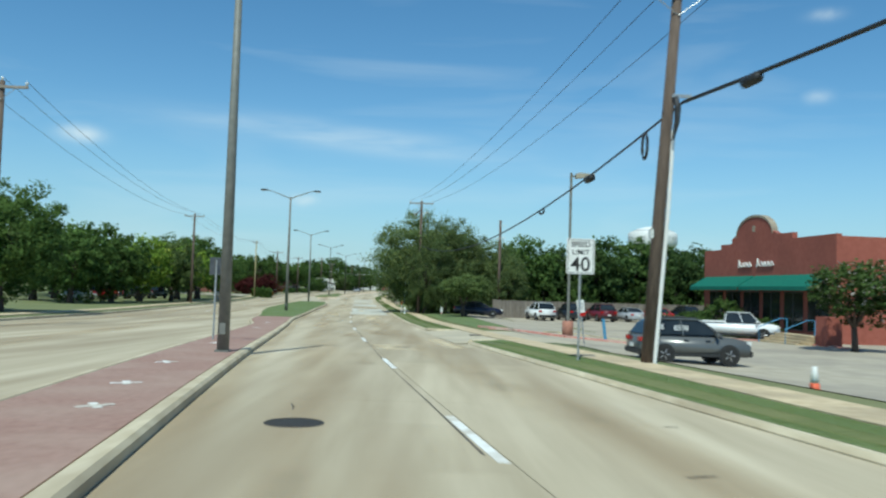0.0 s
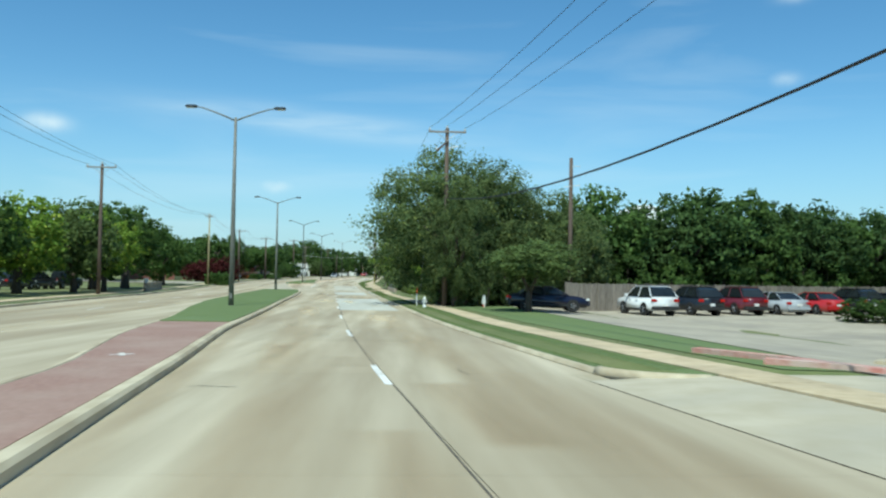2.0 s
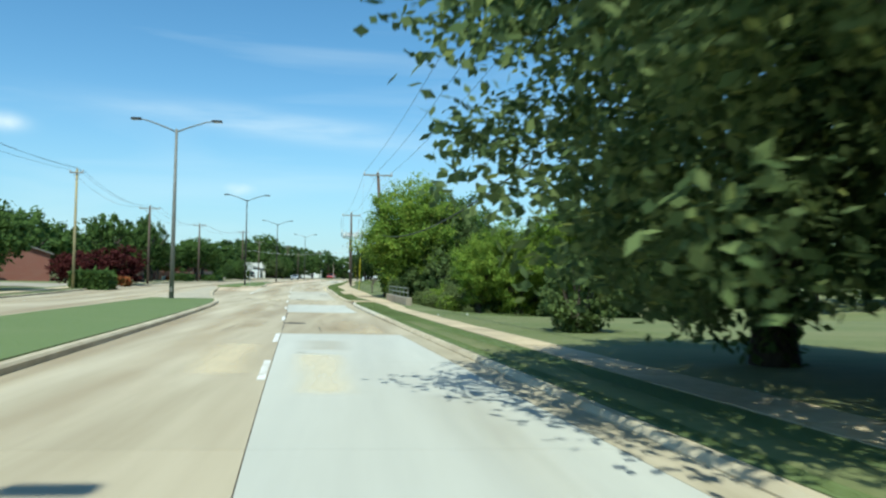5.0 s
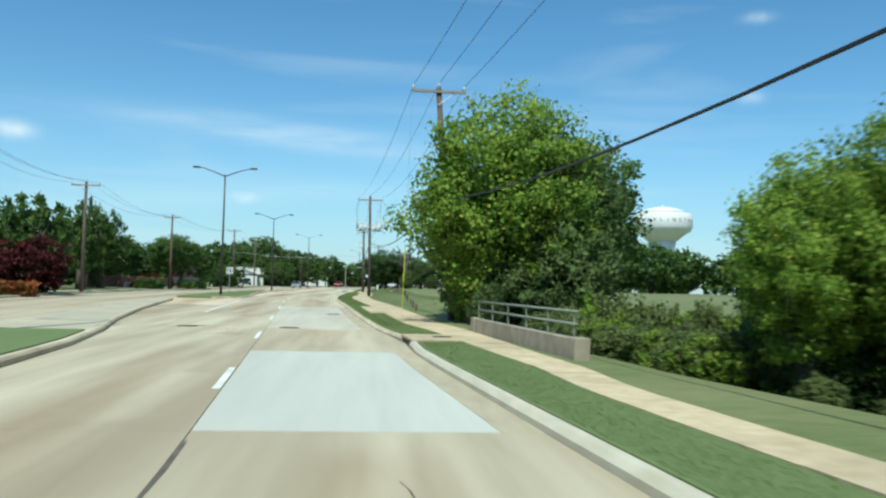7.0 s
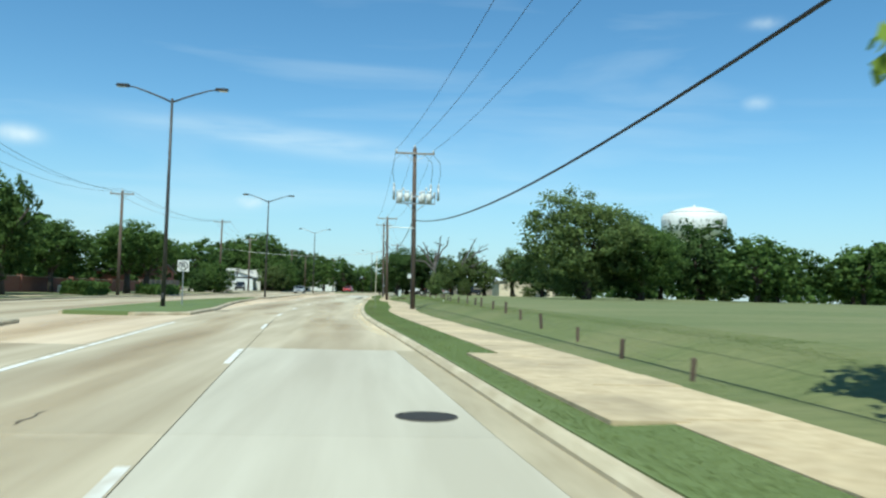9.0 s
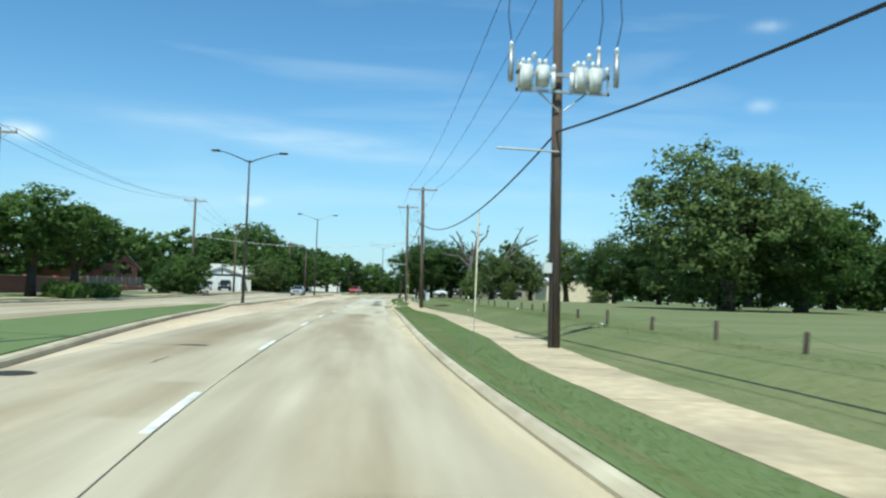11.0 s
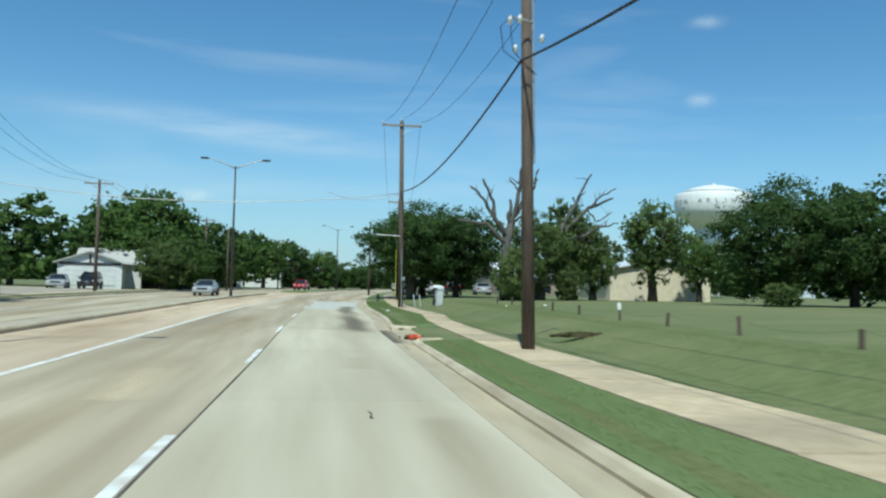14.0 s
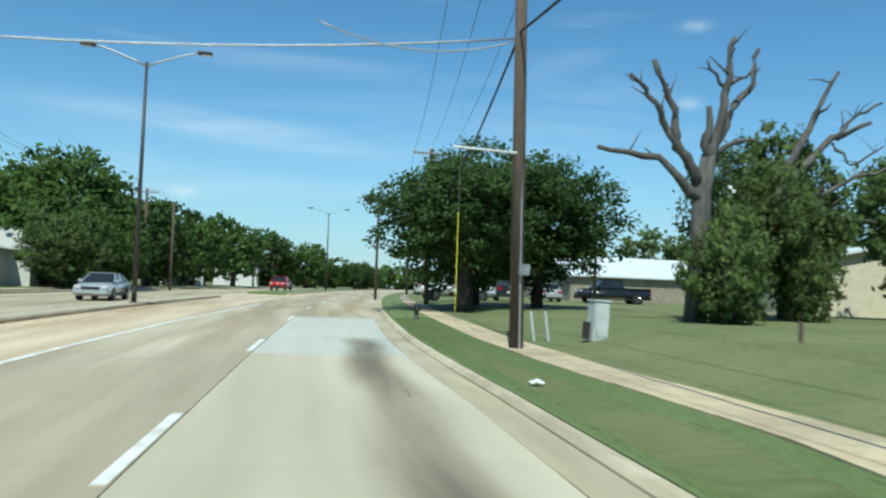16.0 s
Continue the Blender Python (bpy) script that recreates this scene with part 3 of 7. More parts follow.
# driveway over the verge, and the car park
sheet("driveway", steps(16.45, 29.35, 0.8), const(3.62), const(9.2), lambda s, y: grade(y) + 0.01 + lerp(s, (3.62, 4.2, 5.6, 9.2), (0.0, 0.03, 0.14, max(0.1, rise(9.4, y) + 0.03))), M_APRON, "worn concrete driveway apron", 8)


def lot_near(y):
    return lerp(y, (-40, 14, 17, 29.5, 33, 45, 56, 62), (10.2, 10.0, 9.0, 9.0, 10.2, 10.8, 11.2, 11.4))


sheet("car_park", steps(-40, 72, 2), lot_near, lambda y: 60 - line(y), lambda s, y: grade(y) + rise(s, y) + 0.035, M_LOT, "stained concrete car park", 24)
sheet("lawn", steps(30, 70, 2), const(7.6), lambda y: lot_near(y) + 0.02, lambda s, y: grade(y) + rise(s, y) + 0.02, M_GRASS, "mown lawn beside the car park", 5)
sheet("lawn", steps(-40, 16.5, 2), const(7.6), lambda y: lot_near(y) + 0.02, lambda s, y: grade(y) + rise(s, y) + 0.02, M_GRASS, "mown lawn beside the car park", 5)
sheet("side_street", steps(6, 31, 4), const(-60), const(-18.4), lambda s, y: grade(y) + lerp(-s, (18.4, 19.5, 21, 60), (0.0, 0.05, 0.215, 0.42)), M_LOT, "pale side street that joins the road", 8)
sheet("side_street", steps(143, 158, 4), const(-60), const(-18.4), lambda s, y: grade(y) + lerp(-s, (18.4, 19.5, 21, 60), (0.0, 0.05, 0.215, 0.42)), M_LOT, "pale side street that joins the road", 8)
sheet("driveway", steps(262, 300, 4), const(-36), const(-18.4), lambda s, y: grade(y) + lerp(-s, (18.4, 19.5, 21, 36), (0.0, 0.05, 0.215, 0.3)), M_LOT, "pale concrete driveway in front of a garage", 8)
# small driveway that crosses the verge by the field
sheet("driveway", steps(232.2, 238.8, 0.6), const(3.86), const(6.2), lambda s, y: grade(y) + 0.008 + lerp(s, (3.9, 4.5, 6.2), (0.0, 0.03, 0.17)), M_GUTTER, "cracked sandy driveway apron", 6)


def arc_kerb(centre_s, centre_y, r, a0, a1, material=None):
    pts = [at(centre_s + r * math.cos(radians(a)), centre_y + r * math.sin(radians(a)), 0.06) for a in np.linspace(a0, a1, 9)]
    bm = bmesh.new()
    tube(bm, pts, 0.12, 8)
    tagged(smooth(part("kerb", bm, material or M_KERB)), "rounded kerb end at a driveway", "kerb", kind="structure")


arc_kerb(5.75, 16.5, 1.5, 180, 90)
arc_kerb(5.7, 30.5, 1.5, 180, 270)
arc_kerb(4.85, 231.6, 0.8, 180, 90)
arc_kerb(4.8, 239.4, 0.8, 180, 270)


def bent_bar(name, pts, w, h, material, label, category="kerb", kind="structure"):
    bm = bmesh.new()
    for (xa, ya), (xb, yb) in zip(pts, pts[1:]):
        a, b = Vector((xa, ya, ground_z(xa, ya))), Vector((xb, yb, ground_z(xb, yb)))
        side = Vector((yb - ya, xa - xb, 0)).normalized() * w / 2
        v = [bm.verts.new(p + o + Vector((0, 0, z))) for p in (a, b) for o, z in ((-side, -0.1), (side, -0.1), (side, h), (-side, h))]
        for f in ((0, 1, 2, 3), (7, 6, 5, 4), (0, 4, 5, 1), (1, 5, 6, 2), (2, 6, 7, 3), (3, 7, 4, 0)):
            bm.faces.new([v[i] for i in f])
    return tagged(part(name, bm, material), label, category, kind=kind)


bent_bar("kerb", [(13.0, 31.2), (14.2, 30.4), (17.0, 28.4), (20.5, 27.5), (21.2, 28.0)], 0.4, 0.14, M_REDPAINT, "kerb painted faded red for a fire lane")
bent_bar("kerb", [(14.2, 30.4), (13.6, 32.0), (12.6, 34.0)], 0.3, 0.14, M_REDPAINT, "kerb painted faded red for a fire lane")
bent_bar("kerb", [(16.6, 33.0), (17.5, 34.2), (19.5, 33.2), (21.0, 30.2)], 0.25, 0.12, M_KERB, "low concrete kerb of a lamp island")
bent_bar("kerb", [(30.0, 40.0), (33.0, 36.0), (34.0, 30.0)], 0.3, 0.13, M_REDPAINT, "faded red kerb before the restaurant")

# ---- road markings ----


def stripe(name, y0, y1, s, w, label):
    tagged(part(name, ribbon(steps(y0, y1, 1.5), lambda y: s(y) - w / 2, lambda y: s(y) + w / 2, 0.005, 0.004), M_PAINT), label, "road marking", "lane dashes" if name == "lane_dash" else "")


for y0 in [-32.6, -20.6, -8.4] + [3.0, 16.2, 28.6, 41.7, 54.2, 66.3, 78.3, 86.6, 98.0, 110.0, 122.0, 133.7, 145.7, 157.8, 169.9, 181.2, 193.4, 203.5, 215.0, 226.4, 237.0, 248.8, 260.3, 273.0, 285.0, 297.0, 309.0, 321.0]:
    stripe("lane_dash", y0, y0 + 3.3, const(-0.09), 0.13, "worn white lane dash on the road")
stripe("solid_line", 139, 161, lambda y: lerp(y, (139, 161), (-3.6, -3.5)), 0.13, "worn solid white line of the turning lane")
stripe("solid_line", 221, 290, lambda y: lerp(y, (221, 240, 260, 270, 290), (-3.9, -3.9, -3.87, -3.65, -3.1)), 0.16, "worn solid white line of the turning lane")
for y0 in (60, 72, 84, 96, 250, 262, 274):
    stripe("lane_dash", y0, y0 + 3.2, const(-13.9 + 0.15), 0.12, "worn white lane dash on the far carriageway")


def cross_mark(x, y, turn):
    bm = bmesh.new()
    for a in (turn, turn + 80):
        c, s = math.cos(radians(a)), math.sin(radians(a))
        v = [bm.verts.new((u * c - w * s, u * s + w * c, 0)) for u, w in ((-0.25, -0.06), (0.25, -0.06), (0.25, 0.06), (-0.25, 0.06))]
        bm.faces.new(v)
        for q in v:
            q.co.z += 0.002 if a != turn else 0
    ob = tagged(part("painted_cross", bm, M_PAINT), "white cross painted on the red pavers", "paint mark", "crosses on the pavers")
    ob.matrix_basis = pose(x, y, grade(y) + 0.146)


for x, y, a in ((4.5, -6.0, 40), (3.9, -3.2, 30), (3.2, 1.2, 35), (0.6, 24.0, 40), (-0.4, 32.3, 30), (2.3, 9.2, 45)):
    cross_mark(x, y, a)


def manhole(x, y, r=0.34, up=0.004):
    ob = thing("manhole_cover", pose(x, y, grade(y) + up), "dark cast-iron manhole cover set in the road", "manhole cover", "manhole covers")
    part("rim", lathe(bmesh.new(), [(r * 1.15, -0.02), (r * 1.15, 0.004), (r * 1.02, 0.006), (r * 1.02, -0.02)], 24), M_IRON, ob)
    part("lid", lathe(bmesh.new(), [(r, -0.02), (r, 0.002), (r * 0.8, 0.006), (0.02, 0.007)], 24), M_IRON, ob)


for x, y in ((7.1, -6.1), (0.2, 96.0), (-1.8, 127.8), (-5.5, 127.7), (-0.6, 139.8), (11.6, 22.6), (-9.2, 175)):
    manhole(x, y, 0.34, 0.15 if x > 10 else 0.004)


def crack(pts, w=0.03):
    bm = bmesh.new()
    prev = None
    r2 = random.Random(len(pts) * 7 + int(pts[0][1]))
    dense = []
    for (s0, y0), (s1, y1) in zip(pts, pts[1:]):
        for k in range(6):
            dense.append((s0 + (s1 - s0) * k / 6 + r2.uniform(-0.03, 0.03), y0 + (y1 - y0) * k / 6 + r2.uniform(-0.05, 0.05)))
    across = abs(pts[-1][0] - pts[0][0]) > abs(pts[-1][1] - pts[0][1])
    for s, y in dense:
        q = w * r2.uniform(0.3, 1.2)
        row = [bm.verts.new(at(s, y - q, 0.003)), bm.verts.new(at(s, y + q, 0.003))] if across else [bm.verts.new(at(s - q, y, 0.003)), bm.verts.new(at(s + q, y, 0.003))]
        if prev:
            bm.faces.new((prev[0], row[0], row[1], prev[1]))
        prev = row
    tagged(part("crack", bm, M_JOINT), "dark crack filled with dirt in the concrete", "crack", kind="structure")


crack([(-0.2, -8), (-0.05, 20), (0.0, 60)], 0.016)
crack([(0, 58), (0.03, 62), (-0.02, 66), (0.02, 72)], 0.025)
crack([(0, 92), (-0.03, 99), (0.02, 107)], 0.03)
crack([(0.0, 160), (0.02, 190), (-0.02, 250)], 0.014)
crack([(0.2, 239.5), (1.4, 239.3), (2.6, 239.2)], 0.06)
crack([(-3.2, 12.7), (-1.2, 12.5), (0, 12.6)], 0.02)
crack([(-3.75, 197), (-3.7, 204), (-3.7, 209)], 0.04)
crack([(-3.4, 28.2), (-2.4, 28.1)], 0.03)
crack([(-1.6, 64), (-0.9, 64)], 0.04)
crack([(1.55, -8.9), (2.0, -8.8)], 0.05)
crack([(2.8, -5.6), (3.1, -5.5)], 0.03)
crack([(1.7, 15.7), (2.3, 15.8)], 0.06)
crack([(3.6, 230), (3.7, 232)], 0.02)
crack([(-0.45, 97.0), (0.5, 97.05), (1.4, 97.0)], 0.014)
crack([(1.4, 97.0), (1.42, 94.6)], 0.014)
crack([(-0.4, 97.0), (-0.9, 95.2)], 0.012)
crack([(-1.9, 91.2), (-1.6, 94)], 0.03)
crack([(1.2, 91), (1.25, 94)], 0.03)
crack([(-2.4, 166), (-1.4, 165.9)], 0.05)

# soft-edged stains: brown wheel tracks, sand by the kerbs, one long oil stain


def stain_material(name, tint, strength, low, high, size):
    """A thin film of dirt that fades out at its own edges."""
    m = bpy.data.materials.new(name)
    m.use_nodes = True
    n, l = m.node_tree.nodes, m.node_tree.links
    b, out = n["Principled BSDF"], n["Material Output"]
    b.inputs["Base Color"].default_value, b.inputs["Roughness"].default_value = (*tint, 1), 0.85
    uv, cut = n.new("ShaderNodeUVMap"), n.new("ShaderNodeSeparateXYZ")
    l.new(uv.outputs[0], cut.inputs[0])
    fades = []
    for axis, edge in (("X", 0.5), ("Y", 0.12)):
        fold = n.new("ShaderNodeMath")
        fold.operation = "PINGPONG"
        fold.inputs[1].default_value = 0.5
        l.new(cut.outputs[axis], fold.inputs[0])
        fade = n.new("ShaderNodeMapRange")
        fade.interpolation_type = "SMOOTHERSTEP"
        fade.inputs["From Max"].default_value = edge
        l.new(fold.outputs[0], fade.inputs["Value"])
        fades.append(fade)
    geo, mapping, noise = n.new("ShaderNodeNewGeometry"), n.new("ShaderNodeMapping"), n.new("ShaderNodeTexNoise")
    mapping.inputs["Scale"].default_value = (1.0, 0.12, 1.0)
    noise.inputs["Scale"].default_value, noise.inputs["Detail"].default_value = size, 5.0
    l.new(geo.outputs["Position"], mapping.inputs["Vector"])
    l.new(mapping.outputs[0], noise.inputs["Vector"])
    patchy = n.new("ShaderNodeMapRange")
    patchy.inputs["From Min"].default_value, patchy.inputs["From Max"].default_value = low, high
    patchy.inputs["To Max"].default_value = strength
    l.new(noise.outputs[0], patchy.inputs["Value"])
    value = patchy.outputs[0]
    for fade in fades:
        mul = n.new("ShaderNodeMath")
        mul.operation = "MULTIPLY"
        l.new(value, mul.inputs[0])
        l.new(fade.outputs[0], mul.inputs[1])
        value = mul.outputs[0]
    clear, mix = n.new("ShaderNodeBsdfTransparent"), n.new("ShaderNodeMixShader")
    l.new(value, mix.inputs[0])
    l.new(clear.outputs[0], mix.inputs[1])
    l.new(b.outputs[0], mix.inputs[2])
    l.new(mix.outputs[0], out.inputs["Surface"])
    return m


def film_of(name, y0, y1, centre, width, material, label, up=0.0035):
    bm = bmesh.new()
    layer = bm.loops.layers.uv.new("UVMap")
    ys = steps(y0, y1, 2)
    rows = [[bm.verts.new(at(centre(y) + (u - 0.5) * width, y, up)) for u in (0, 0.5, 1)] for y in ys]
    for j in range(len(ys) - 1):
        for i in range(2):
            f = bm.faces.new((rows[j][i], rows[j][i + 1], rows[j + 1][i + 1], rows[j + 1][i]))
            for loop, (du, dv) in zip(f.loops, ((0, 0), (1, 0), (1, 1), (0, 1))):
                loop[layer].uv = ((i + du) / 2, (j + dv) / (len(ys) - 1))
    ob = part(name, bm, material)
    ob.visible_shadow = False
    tagged(ob, label, "stain", kind="structure")


S_BROWN = stain_material("brown_traffic_film", (0.2, 0.145, 0.085), 0.5, 0.32, 0.72, 0.6)
S_GREY = stain_material("dark_oil_film", (0.1, 0.088, 0.07), 0.85, 0.0, 0.55, 0.9)
S_SAND = stain_material("pale_sand", (0.56, 0.48, 0.33), 0.9, 0.35, 0.65, 0.8)
for a, b in ((-40, 64.2), (90.3, 106), (117.8, 127.3), (149.8, 214), (276.5, 360)):
    film_of("wheel_track", a, b, const(1.95), 2.3, S_BROWN, "brown film of tyre dirt along the lane")
for a, b in ((-40, 126), (126.5, 259), (259.5, 360)):
    film_of("wheel_track", a, b, const(-1.9), 2.4, S_BROWN, "brown film of tyre dirt along the lane")
film_of("wheel_track", 127, 300, const(-6.4), 3.4, S_BROWN, "brown film of tyre dirt along the turning lane")
for s0 in (-11.6, -16.2):
    film_of("wheel_track", -40, 360, const(s0), 2.6, S_BROWN, "brown film of tyre dirt on the far carriageway")
film_of("kerb_dirt", -40, 122, lambda y: median_right(y) + 0.25, 1.1, S_BROWN, "brown dirt along the median kerb", 0.0045)
film_of("kerb_sand", 150, 262, const(4.0), 1.3, S_SAND, "pale sand along the kerb", 0.0045)
film_of("oil_stain", 236, 266, lambda y: 2.7 - 0.012 * (y - 240) + 0.1 * math.sin(y * 0.7), 1.7, S_GREY, "long dark oil stain on the lane", 0.006)

# blotches of wear on the old slabs
S_SOFT = stain_material("grey_wear", (0.2, 0.175, 0.135), 0.34, 0.3, 0.7, 1.1)
rw = random.Random(31)
for k in range(64):
    y = -14 + 4.7 * k + rw.uniform(-2, 2)
    lane = rw.choice((-2.0, -0.9, 0.9, 2.0, 3.0))
    if y > 128 and rw.random() < 0.35:
        lane = rw.uniform(-8, -4.5)
    if (98 < y < 121 or 120 < y < 150 or 252 < y < 276) and lane > 0:
        continue
    film_of("road_wear", y, y + rw.uniform(2.5, 9.0), const(lane + rw.uniform(-0.4, 0.4)), rw.uniform(0.8, 2.2), rw.choice((S_SOFT, S_SOFT, S_BROWN, S_SAND)), "patchy wear on the old concrete", 0.0042 + 0.0001 * (k % 9))
for k in range(22):
    y = -8 + 12.5 * k + rw.uniform(-4, 4)
    s0 = rw.choice((rw.uniform(-3.0, -0.6), rw.uniform(0.4, 3.2)))
    crack([(s0, y), (s0 + rw.uniform(0.25, 0.9), y + rw.uniform(-0.1, 0.1))] if k % 3 else [(s0, y), (s0 + rw.uniform(-0.1, 0.1), y + rw.uniform(0.6, 2.0))], rw.uniform(0.012, 0.03))

# kerb inlet by the bridge
inlet = thing("kerb_inlet", pose(line(120.9) + 4.46, 120.9, grade(120.9), 0, 0, 4.3), "concrete kerb inlet with a dark mouth", "drain")
# Shade inside the mouth: a solid black block fills the opening.
part("mouth", boxed(-0.06, 0.17, -1.15, 1.2, -0.02, 0.12), M_BLACK, inlet)
part("lintel", boxed(-0.12, 1.6, -1.3, 1.4, 0.12, 0.2, 0.02), M_WALK, inlet)
part("cover", lathe(bmesh.new(), [(0.3, 0.19), (0.3, 0.21), (0.02, 0.212)], 20, Matrix.Translation((0.95, 0.1, 0))), M_IRON, inlet)

# ---- lamps, poles and wires ----


def street_lamp(x, y, metal, group="street lamps on the median"):
    z = grade(y) + 0.16
    colour = "grey" if metal is M_LAMP else "dark bronze"
    ob = thing("street_lamp", pose(x, y, z), "tall " + colour + " double-arm street lamp standing on the median", "street lamp", group)
    thin = 1.0 if metal is M_LAMP else 0.75
    smooth(part("pole", tube(bmesh.new(), [(0, 0, 0), (0, 0, 5.7), (0, 0, 11.4)], [0.165 * thin, 0.125 * thin, 0.085 * thin], 16), metal, ob))
    part("base_plate", boxed(-0.19, 0.19, -0.19, 0.19, -0.05, 0.03, 0.01), metal, ob)
    part("hand_hole", boxed(-0.08, 0.08, -0.175 * thin, -0.15 * thin, 0.45, 0.75), metal, ob)
    for side in (-1, 1):
        path = [(0, 0, 11.2), (side * 0.5, 0, 11.42), (side * 1.3, 0, 11.72), (side * 2.0, 0, 11.95), (side * 2.5, 0, 12.02)]
        smooth(part("arm", tube(bmesh.new(), path, [0.055, 0.05, 0.045, 0.04, 0.035], 8), M_GALV if y > 270 else metal, ob))
        head = part("luminaire", boxed(min(side * 2.3, side * 3.0), max(side * 2.3, side * 3.0), -0.17, 0.17, 11.95, 12.1, 0.04), M_BRONZE, ob)
        part("lens", boxed(min(side * 2.5, side * 2.95), max(side * 2.5, side * 2.95), -0.12, 0.12, 11.93, 11.955), M_CLEAR, head)
    return ob


for x, y, metal in ((3.48, 5.15, M_LAMP), (-4.42, 64.2, M_LAMP), (-9.85, 120.8, M_LAMP), (-12.36, 174.8, M_BRONZE), (-13.27, 226.05, M_BRONZE), (-11.4, 281.9, M_BRONZE), (-0.2, 362, M_BRONZE)):
    street_lamp(x, y, metal)


def insulator(parent, x, y, z):
    smooth(part("insulator", lathe(bmesh.new(), [(0.02, 0), (0.07, 0.03), (0.05, 0.08), (0.075, 0.1), (0.05, 0.16), (0.03, 0.2)], 10, Matrix.Translation((x, y, z))), M_INSUL, parent))


def utility_pole(x, y, h, arm=2.5, arm_z=None, wood=None, r=0.17, lean=(0, 0), sink=0.0, turn=0.0):
    """A wooden pole with one crossarm; returns it and the places where its three wires sit."""
    z = ground_z(x, y) - sink
    ob = thing("utility_pole", pose(x, y, z, 0, 0, turn), "weathered brown wooden utility pole with a crossarm" if arm else "weathered plain wooden utility pole", "utility pole", "utility poles")
    smooth(part("pole", tube(bmesh.new(), [(0, 0, -0.3), (lean[0] * 0.5, lean[1] * 0.5, h * 0.5), (lean[0], lean[1], h)], [r, r * 0.87, r * 0.72], 14), wood or M_WOOD, ob))
    wires = []
    if arm:
        az = arm_z or h - 0.3
        bx, by = lean[0] * az / h, lean[1] * az / h
        part("crossarm", boxed(bx - arm / 2, bx + arm / 2, by - 0.2, by - 0.09, az - 0.06, az + 0.06, 0.012), M_ARM, ob)
        for side in (-1, 1):
            part("brace", tube(bmesh.new(), [(bx + side * arm * 0.28, by - 0.14, az - 0.05), (bx, by - 0.16, az - 0.6)], 0.016, 6), M_GALV, ob)
        for u in (-0.47, 0.0, 0.47):
            iz = az + 0.06 if u else max(h, az + 0.05)
            insulator(ob, bx + u * arm, by - 0.14 if u else by, iz)
            wires.append(ob.matrix_basis @ Vector((bx + u * arm, by - 0.14 if u else by, iz + 0.2)))
    return ob, wires


def wire(a, b, sag, r, label="thin dark overhead power wire", name="power_wire"):
    a, b = Vector(a), Vector(b)
    n = 18
    pts = [a.lerp(b, i / n) - Vector((0, 0, sag * 4 * (i / n) * (1 - i / n))) for i in range(n + 1)]
    return tagged(smooth(part(name, tube(bmesh.new(), pts, r, 6), M_WIRE)), label, "wire", "overhead wires")


def string(poles, sag, r=0.011):
    for (_, w0), (_, w1) in zip(poles, poles[1:]):
        for a, b in zip(w0, w1):
            wire(a, b, sag, r)


P0 = utility_pole(14.92, 5.1, 10.6, 2.6, 10.25, lean=(0.75, 0.2), r=0.19)
part("conduit", tube(bmesh.new(), [(0.17, -0.16, 0), (0.5, -0.06, 4.2), (0.62, 0.0, 6.4)], 0.055, 8), M_WHITE, P0[0], "white plastic conduit")
part("meter_box", boxed(0.0, 0.1, -0.1, 0.06, 3.4, 3.66, 0.01), M_GREYBOX, P0[0])
part("bracket", boxed(0.55, 1.1, -0.08, 0.0, 7.32, 7.4), M_GALV, P0[0])
smooth(part("cable_riser", tube(bmesh.new(), [(0.6, -0.2, 7.3), (0.66, -0.22, 7.0), (0.64, -0.22, 6.6), (0.55, -0.2, 6.1)], [0.07, 0.09, 0.08, 0.03], 8), M_WIRE, P0[0]))
PM = utility_pole(23.4, -52, 11, 2.6)
P1 = utility_pole(8.74, 68.5, 11.9, 2.5, 11.65)
part("cutout_arm", tube(bmesh.new(), [(0, -0.18, 11.0), (-0.7, -0.2, 10.35)], 0.07, 8), M_WOOD, P1[0])
part("bracket", tube(bmesh.new(), [(0.1, -0.18, 10.55), (0.75, -0.2, 10.7)], 0.03, 6), M_INSUL, P1[0])
insulator(P1[0], -0.7, -0.2, 10.4)
P2 = utility_pole(4.9, 132.6, 10.3, 2.4, 10.1, lean=(-0.9, -0.3))
P3 = utility_pole(1.62, 182.4, 10.6, 2.6, 10.2, lean=(-0.15, 0))
P4 = utility_pole(1.07, 228.65, 10.2, 2.4, 10.0, lean=(-0.22, 0.2))
P5 = utility_pole(1.25, 260.4, 11.9, 2.5, 11.6, lean=(-0.25, -0.2))
P6 = utility_pole(4.6, 296, 10.5, 2.5)
P7 = utility_pole(9.6, 345, 10.5, 2.5)
P8 = utility_pole(24, 420, 10.5, 2.5)
RIGHT = [PM, P0, P1, P2, P3, P4, P5, P6, P7, P8]
string(RIGHT, 1.0)
# equipment rack on the third pole
rack = P3[0]
part("rack_beam", boxed(-1.3, 1.25, -0.34, -0.26, 7.3, 7.4), M_GALV, rack)
part("rack_beam", boxed(-1.3, 1.25, -0.34, -0.26, 6.85, 6.93), M_GALV, rack)
for u in (-1.3, 1.2):
    part("rack_post", boxed(u, u + 0.06, -0.34, -0.26, 6.85, 7.7), M_GALV, rack)
for u in (-1.05, -0.6, 0.45, 0.85):
    smooth(part("capacitor", boxed(u - 0.17, u + 0.17, -0.5, -0.18, 6.93 if u != -0.6 else 7.0, 7.55, 0.03), M_GREYBOX, rack, "pale grey capacitor can"))
    insulator(rack, u - 0.08, -0.34, 7.55)
    insulator(rack, u + 0.08, -0.34, 7.55)
